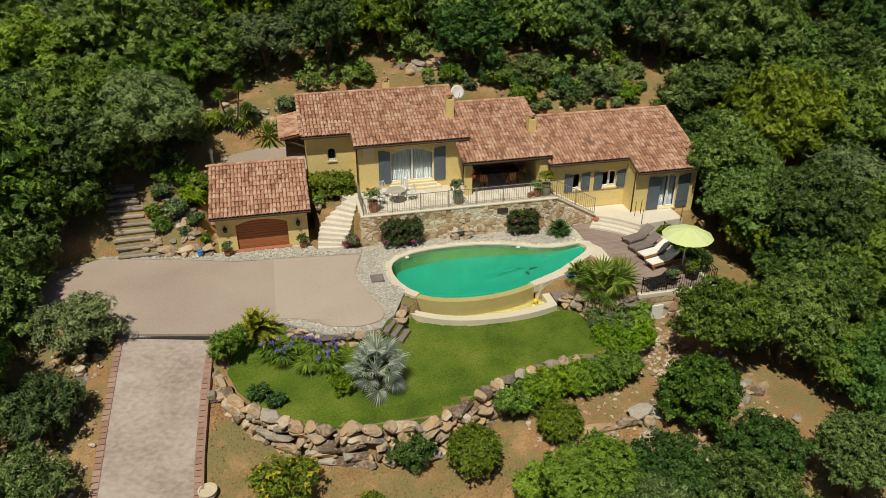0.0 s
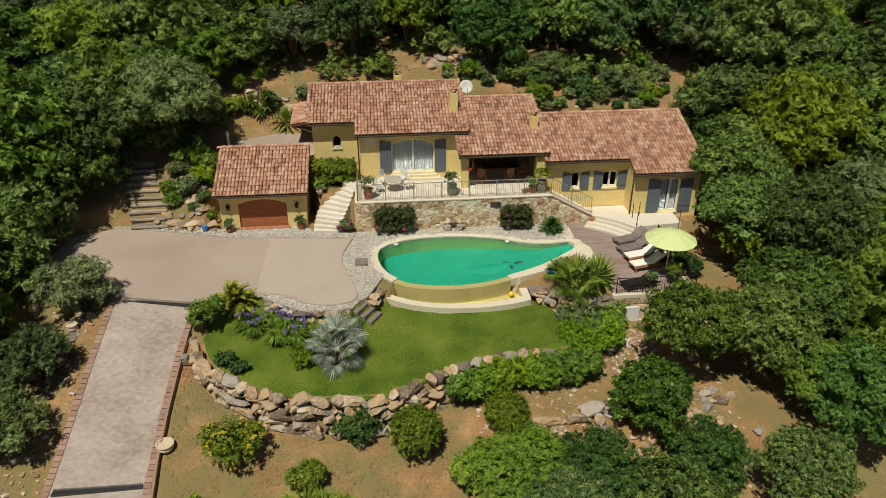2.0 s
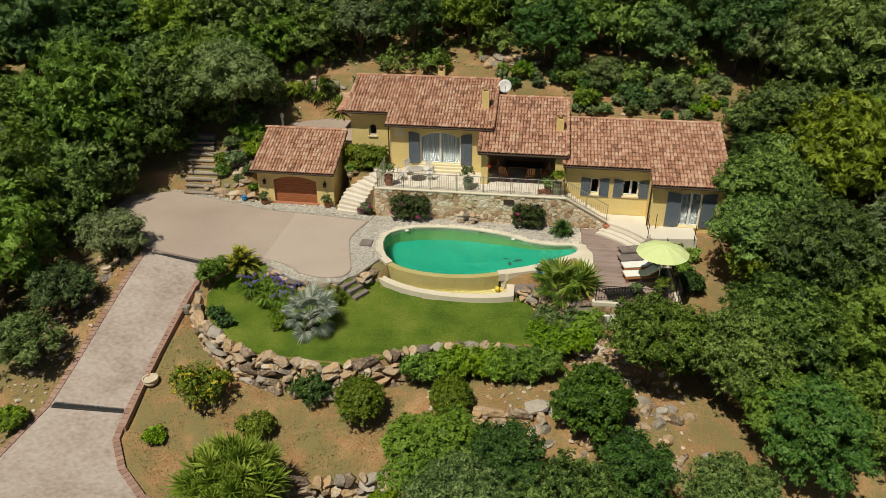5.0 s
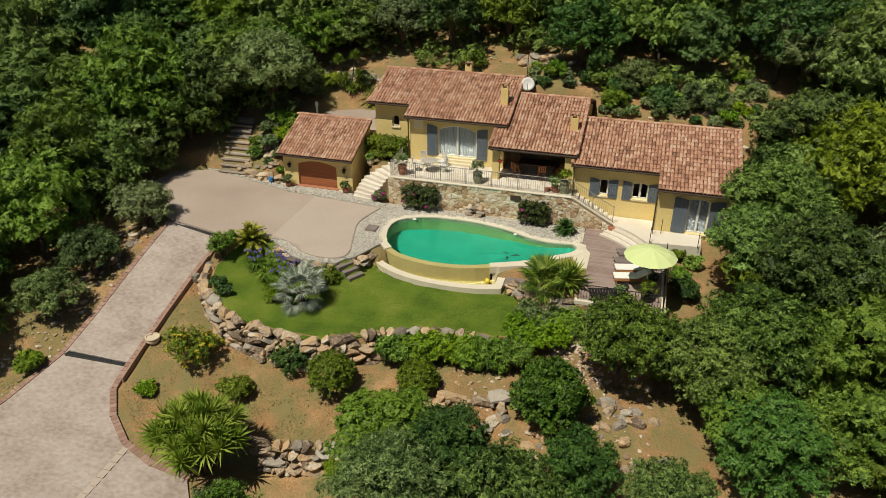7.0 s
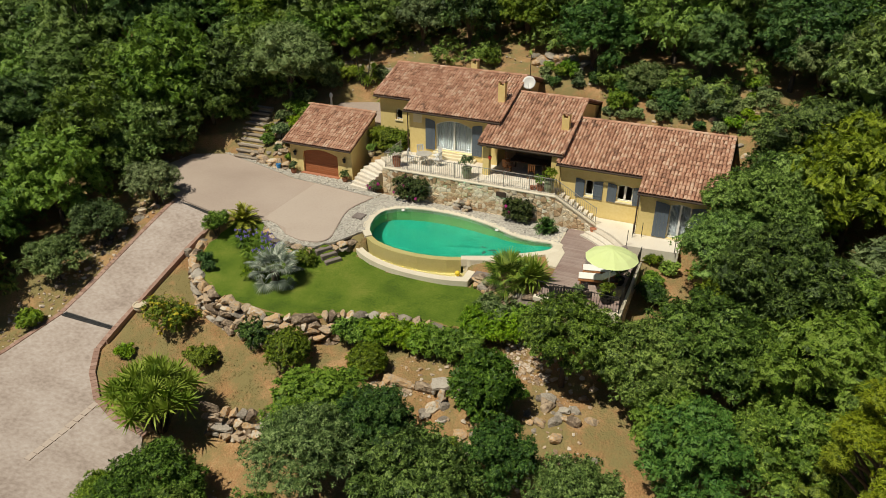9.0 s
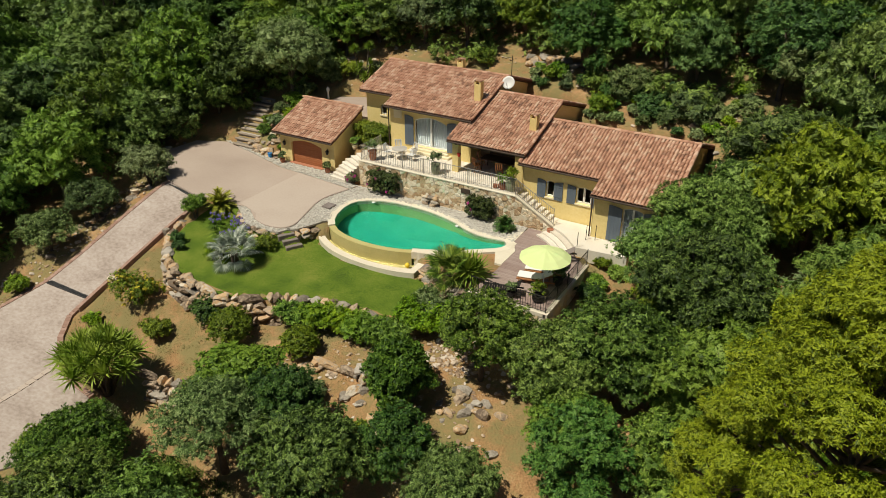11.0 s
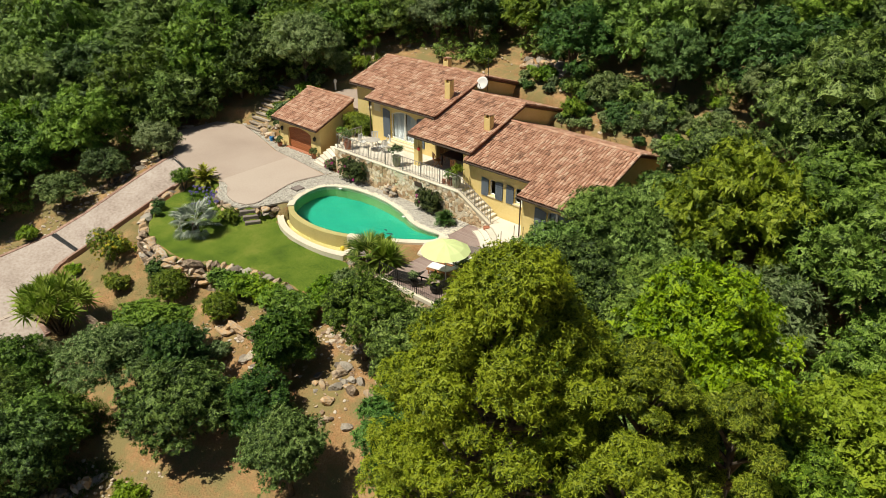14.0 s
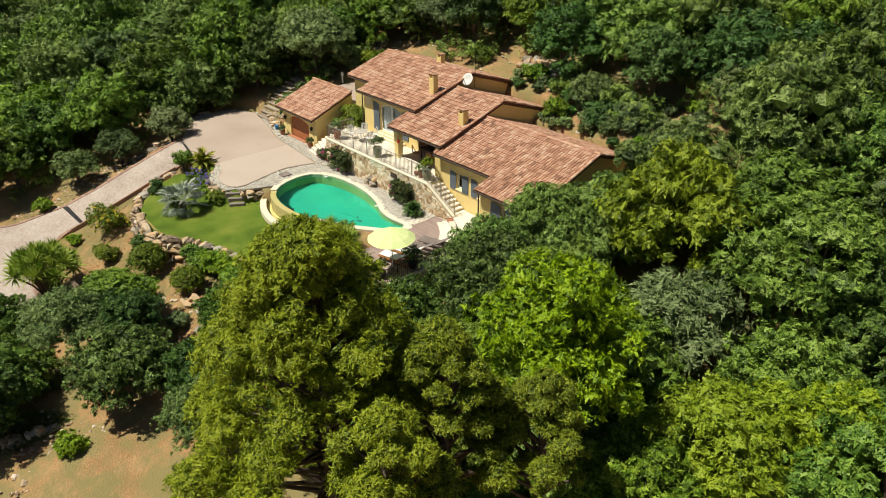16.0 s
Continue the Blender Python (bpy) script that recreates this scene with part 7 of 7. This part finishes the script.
pot(0.3, 34.55, 0.0, 0.2, 0.32, M_terracotta, "terracotta pot with sparse plant beside the garage door", L_olive, 6, "garage pots")
pot(1.35, 36.35, 1.3, 0.22, 0.36, M_trim, "pale stone pot with a small plant on the steps", L_bright, 7)
pot(16.75, 33.75, 0.0, 0.19, 0.3, M_terracotta, "round orange jar at the stair foot")
pot(-9.5, 26.7, gz(-9.5, 26.7), 0.26, 0.42, M_mortar, "pale grey stone pot on the verge")
pot(-4.25, 20.6, gz(-4.25, 20.6), 0.36, 0.36, M_mortar, "wide pale clay bowl beside the drive")
pot(18.95, 27.0, -0.06, 0.3, 0.38, M_iron, "black planter with grasses on the deck", L_yellow, 8)
pot(19.2, 28.9, -0.06, 0.26, 0.36, M_iron, "black pot with a small olive bush on the deck", L_olive, 9, "", 1.5)
pot(17.7, 26.75, -0.06, 0.22, 0.3, M_iron, "small dark planter on the deck", L_olive, 10)
pot(-5.0, 34.75, 0.0, 0.16, 0.34, M_blue, "small blue jar beside the garage")
solid("garden_post", Geo().lathe([(0.08, 0), (0.07, 0.55), (0.12, 0.6), (0.12, 0.78), (0.04, 0.9)], 10, (-4.3, 40.8, 2.8)), M_white, "small white garden light post", "light", "")


def lounger(x, y, ang, wood, cushion, label):
    own = thing("sun_lounger", pose(x, y, -0.06, 0, 0, ang), label, "lounger", "sun loungers on the deck")
    for k in range(9):
        part("slat", Geo().bbox(-0.95 + k * 0.13, -0.84 + k * 0.13, -0.3, 0.3, 0.29, 0.315, 0.005), wood, own)
    for sy_ in (-0.31, 0.31):
        part("side_rail", Geo().bbox(-0.98, 0.95, sy_ - 0.025, sy_ + 0.025, 0.22, 0.29, 0.006), wood, own)
        for lx in (-0.85, 0.6):
            part("leg", Geo().bbox(lx - 0.03, lx + 0.03, sy_ - 0.025, sy_ + 0.025, 0.0, 0.22, 0.005), wood, own)
    back = part("backrest", Geo().add([pose(0.22, 0, 0.3, 0, -32, 0) @ Vector(q) for q in Geo().bbox(0, 0.75, -0.3, 0.3, 0, 0.03, 0.005).v], Geo().bbox(0, 0.75, -0.3, 0.3, 0, 0.03, 0.005).f), wood, own)
    if cushion:
        b1 = Geo().bbox(-0.95, 0.22, -0.29, 0.29, 0.32, 0.4, 0.03)
        b2 = Geo().bbox(0, 0.75, -0.29, 0.29, 0.035, 0.11, 0.03)
        b1.add([pose(0.22, 0, 0.3, 0, -32, 0) @ Vector(q) for q in b2.v], b2.f)
        part("cushion", b1, M_cushion, own, "white canvas cushion")
    return own


lounger(18.2, 31.35, 17, M_greywood, False, "weathered grey teak sun lounger without cushion")
lounger(18.1, 30.4, 17, M_greywood, False, "weathered grey teak sun lounger without cushion")
lounger(18.2, 29.5, 14, M_wood, True, "teak sun lounger with white cushion")
lounger(18.2, 28.6, 13, M_wood, True, "teak sun lounger with white cushion")
lounger(17.2, 26.85, 14, M_iron, False, "low dark folding lounger by the railing")

um = thing("parasol", pose(18.85, 27.85, -0.06), "large round lime green parasol on the deck", "parasol")
part("pole", Geo().tube([(0, 0, 0.05), (0, 0, 2.35)], 0.028, 8), M_white, um)
part("base", Geo().lathe([(0.32, 0), (0.32, 0.06), (0.08, 0.1), (0.05, 0.3)], 16), M_greyrock, um)
NU = 10
cv, cf = [(0, 0, 2.42)], []
for ring, (rr_, zz) in enumerate(((0.45, 2.33), (0.9, 2.18), (1.25, 1.98))):
    for k in range(NU * 2):
        a = math.pi * k / NU
        q = rr_ * (1.0 if k % 2 == 0 else 0.975)
        cv.append((q * math.cos(a), q * math.sin(a), zz - (0.0 if k % 2 == 0 else 0.02)))
m2 = NU * 2
for k in range(m2):
    j = (k + 1) % m2
    cf.append((0, 1 + k, 1 + j))
    for r_ in range(2):
        cf.append((1 + r_ * m2 + k, 1 + (r_ + 1) * m2 + k, 1 + (r_ + 1) * m2 + j, 1 + r_ * m2 + j))
part("canopy", Geo().add(cv, cf), M_lime, um, "lime green canvas canopy")
for k in range(NU):
    a = 2 * math.pi * k / NU
    part("rib", Geo().tube([(0, 0, 2.37), (0.9 * math.cos(a), 0.9 * math.sin(a), 2.14), (1.24 * math.cos(a), 1.24 * math.sin(a), 1.95)], 0.009, 4), M_white, um)


def chair(x, y, z, ang, mtl, label, group, seat_mat=None):
    own = thing("garden_chair", pose(x, y, z, 0, 0, ang), label, "chair", group)
    part("seat", Geo().bbox(-0.22, 0.22, -0.22, 0.22, 0.42, 0.45, 0.01), seat_mat or mtl, own)
    for k in range(4):
        part("back_slat", Geo().bbox(-0.2 + k * 0.11, -0.13 + k * 0.11, 0.22, 0.24, 0.5, 0.9, 0.004), mtl, own)
    part("back_rail", Geo().bbox(-0.22, 0.22, 0.205, 0.235, 0.86, 0.92, 0.006), mtl, own)
    for sx_ in (-0.2, 0.2):
        part("leg", Geo().tube([(sx_, -0.25, 0), (sx_, 0.22, 0.92)], 0.018, 5), mtl, own)
        part("leg", Geo().tube([(sx_ * 0.9, 0.28, 0), (sx_ * 0.9, -0.18, 0.45)], 0.018, 5), mtl, own)
    return own


dt = thing("dining_table", pose(11.9, 36.9, 1.71), "long dark wooden dining table in the loggia", "table")
part("tabletop", Geo().bbox(-1.1, 1.1, -0.5, 0.5, 0.71, 0.75, 0.01), M_darkwood, dt)
for sx_ in (-1, 1):
    for sy_ in (-0.42, 0.42):
        part("leg", Geo().bbox(sx_ - 0.04, sx_ + 0.04, sy_ - 0.04, sy_ + 0.04, 0, 0.71, 0.006), M_darkwood, dt)
for (x, y, a) in ((10.75, 36.15, 150), (12.3, 36.1, 195), (13.2, 36.8, 260), (10.55, 37.1, 95)):
    chair(x, y, 1.71, a, M_wood, "folding teak chair at the dining table", "dining chairs")
solid("buffet", Geo().bbox(10.6, 13.2, 38.2, 38.58, 1.7, 2.55, 0.01), M_darkwood, "dark wooden sideboard against the loggia wall", "sideboard", "")
tt = thing("round_garden_table", pose(5.55, 35.5, 1.71), "round pale metal mesh table on the terrace", "table")
part("tabletop", Geo().lathe([(0.48, 0.68), (0.5, 0.69), (0.5, 0.71), (0.48, 0.72)], 24), M_gravel, tt)
for k in range(4):
    a = radians(45 + 90 * k)
    part("leg", Geo().tube([(0.1 * math.cos(a), 0.1 * math.sin(a), 0.68), (0.35 * math.cos(a), 0.35 * math.sin(a), 0)], 0.014, 5), M_gravel, tt)
for (x, y, a) in ((4.75, 35.35, 100), (6.4, 35.6, -95), (5.0, 36.2, 40), (6.1, 36.25, -30)):
    chair(x, y, 1.71, a, M_dish, "pale grey metal garden chair on the terrace", "terrace chairs")
solid("hanging_pot", Geo().lathe([(0.06, 0), (0.1, 0.08), (0.11, 0.2)], 10, (9.92, 35.38, 2.75)), M_red, "small red pot hung on the pillar", "pot", "")
solid("pool_ball", Geo().lathe([(0.02, 0.0), (0.09, 0.03), (0.13, 0.1), (0.14, 0.14), (0.13, 0.18), (0.09, 0.25), (0.02, 0.28)], 14, (11.05, 27.75, -0.86)), M_yellow, "small yellow ball floating in the catch basin", "ball", "", True)
# dark curved motifs laid into the pool floor
for (cx, cy, ang, ln) in ((10.95, 30.55, 35, 0.5), (11.35, 30.95, 150, 0.42), (11.5, 30.35, -80, 0.42), (11.95, 30.6, 5, 0.55)):
    top_, low_ = [], []
    for k in range(9):
        t = k / 8 - 0.5
        m = pose(cx, cy, 0, 0, 0, ang) @ Vector((ln * t, 0.5 * ln * (0.25 - t * t), 0))
        q = pose(0, 0, 0, 0, 0, ang) @ Vector((0, ln * 0.17 * (1 - (2 * t) ** 2) + 0.02, 0))
        top_.append((m.x + q.x, m.y + q.y))
        low_.append((m.x - q.x, m.y - q.y))
    ring_ = low_ + top_[::-1]
    part("floor_motif", Geo().add([(x, y, floor_z(x) + 0.02) for x, y in ring_], [(k, k + 1, 16 - k, 17 - k) for k in range(8)]), M_drain, pool, "dark curved mosaic motif on the pool floor")
solid("pool_skimmer_net", Geo().bbox(13.0, 13.4, 28.5, 28.75, -0.08, 0.0, 0.02), M_blue, "small blue plastic pool net head on the coping", "pool net", "")
for k, (x, y) in enumerate(((5.55, 32.45), (11.6, 32.2))):
    solid("pool_light", Geo().lathe([(0.12, 0), (0.12, 0.02), (0.09, 0.03)], 14, (x, y, -0.149)), M_dish, "round pale pool fitting", "fitting", "")
solid("service_platform", Geo().bbox(11.95, 12.95, 27.35, 28.3, -0.68, -0.56, 0.02), M_greywood, "small weathered boardwalk beside the basin", "platform", "")

# dry grass on the lower garden and verges
rg = np.random.RandomState(17)
px_, py_ = rg.uniform(-12, 22, 60000), rg.uniform(12, 27, 60000)
keep = np.zeros(len(px_), bool)
dens = np.array([noise.noise(Vector((a * 0.45, b * 0.45, 5.0))) for a, b in zip(px_, py_)])
inlow = inside([(-4.2, 25.0), (-4.2, 17.8), (-1.5, 15.5), (3.0, 15.0), (9.0, 18.5), (7.0, 21.2), (3.5, 20.2), (0.0, 20.9), (-2.5, 22.8), (-3.7, 24.5)], px_, py_)[0]
verge = inside([(-12, 27), (-8.6, 27), (-8.9, 18), (-12, 14)], px_, py_)[0] | inside([(9, 20), (14.5, 18), (20, 17), (20, 22), (15, 22)], px_, py_)[0]
keep = (inlow & (dens > -0.35)) | (verge & (dens > 0.12))
px_, py_ = px_[keep], py_[keep]
pz_ = ground_z(px_, py_)
n_ = len(px_)
ang_, hh, lean_ = rg.uniform(0, 6.28, n_), rg.uniform(0.02, 0.07, n_), rg.normal(size=(n_, 2)) * 0.05
w_ = 0.022
A_ = np.stack([px_ + w_ * np.cos(ang_), py_ + w_ * np.sin(ang_), pz_], 1)
B_ = np.stack([px_ - w_ * np.cos(ang_), py_ - w_ * np.sin(ang_), pz_], 1)
C_ = np.stack([px_ + lean_[:, 0], py_ + lean_[:, 1], pz_ + hh], 1)
tagged(part("dry_grass", mesh_np("dry_grass", np.stack([A_, B_, C_], 1).reshape(-1, 3), np.arange(3 * n_).reshape(-1, 3), mat("dry_grass_blade", [(0.17, 0.15, 0.05), (0.25, 0.205, 0.085), (0.33, 0.27, 0.12)], 0.4, 3, 0.9, island=0.5, trans=0.25)), None), "thin dry grass on the lower garden", "grass", "", "stuff")

# loose pebbles on the bare ground
gp = Geo()
rq = random.Random(55)
for k in range(2600):
    x, y = rq.choice(((rq.uniform(-11.5, -8.6), rq.uniform(16, 30)), (rq.uniform(8.5, 20), rq.uniform(16.5, 24)), (rq.uniform(15.0, 17.5), rq.uniform(22.5, 25.8)), (rq.uniform(-7, 24), rq.uniform(43, 49)), (rq.uniform(6, 16), rq.uniform(8.5, 13.5))))
    if inside(LAWN, np.array([x]), np.array([y]))[0][0] or inside(LOWROAD, np.array([x]), np.array([y]))[1][0] > -0.3:
        continue
    s = abs(rq.gauss(0, 0.05)) + 0.025
    m = pose(x, y, gz(x, y) + s * 0.2, rq.uniform(-20, 20), rq.uniform(-20, 20), rq.uniform(0, 360)) @ Matrix.Diagonal((s * 1.3, s, s * 0.6, 1))
    vs_, fs_ = rq.choice(PBV)
    gp.add([m @ q for q in vs_], fs_)
tagged(part("loose_pebbles", gp, mat("earthy_pebbles", [(0.26, 0.18, 0.12), (0.44, 0.33, 0.23), (0.58, 0.50, 0.42)], 0.8, 10, 0.9, island=0.6)), "small loose stones on bare earth", "pebbles", "", "stuff")
# a covered heap under the trees of the lower slope
heap = tagged(new("tarpaulin_heap", rock_mesh(91, M_tarp, 3, 0.45, "tarpaulin_heap")), "crumpled grey tarpaulin over a garden heap", "tarpaulin")
heap.matrix_basis = pose(7.1, 12.2, gz(7.1, 12.2) + 0.2, 0, 0, 25) @ Matrix.Diagonal((0.85, 0.5, 0.42, 1))
# green grass above the low dry-stone wall
vv_ = np.stack([rg.uniform(8.0, 13.2, 9000), rg.uniform(9.0, 14.0, 9000)], 1)
hz_ = ground_z(vv_[:, 0], vv_[:, 1])
aa_ = rg.uniform(0, 6.28, 9000)
dd_ = np.stack([np.cos(aa_), np.sin(aa_), 0 * aa_], 1) * 0.025
p0_ = np.concatenate([vv_, hz_[:, None]], 1)
tagged(part("rough_grass", mesh_np("rough_grass", np.stack([p0_ + dd_, p0_ - dd_, p0_ + np.stack([rg.normal(size=9000) * 0.05, rg.normal(size=9000) * 0.05, rg.uniform(0.06, 0.16, 9000)], 1)], 1).reshape(-1, 3), np.arange(27000).reshape(-1, 3), M_blade), None), "rough green grass under the olives", "grass", "", "stuff")
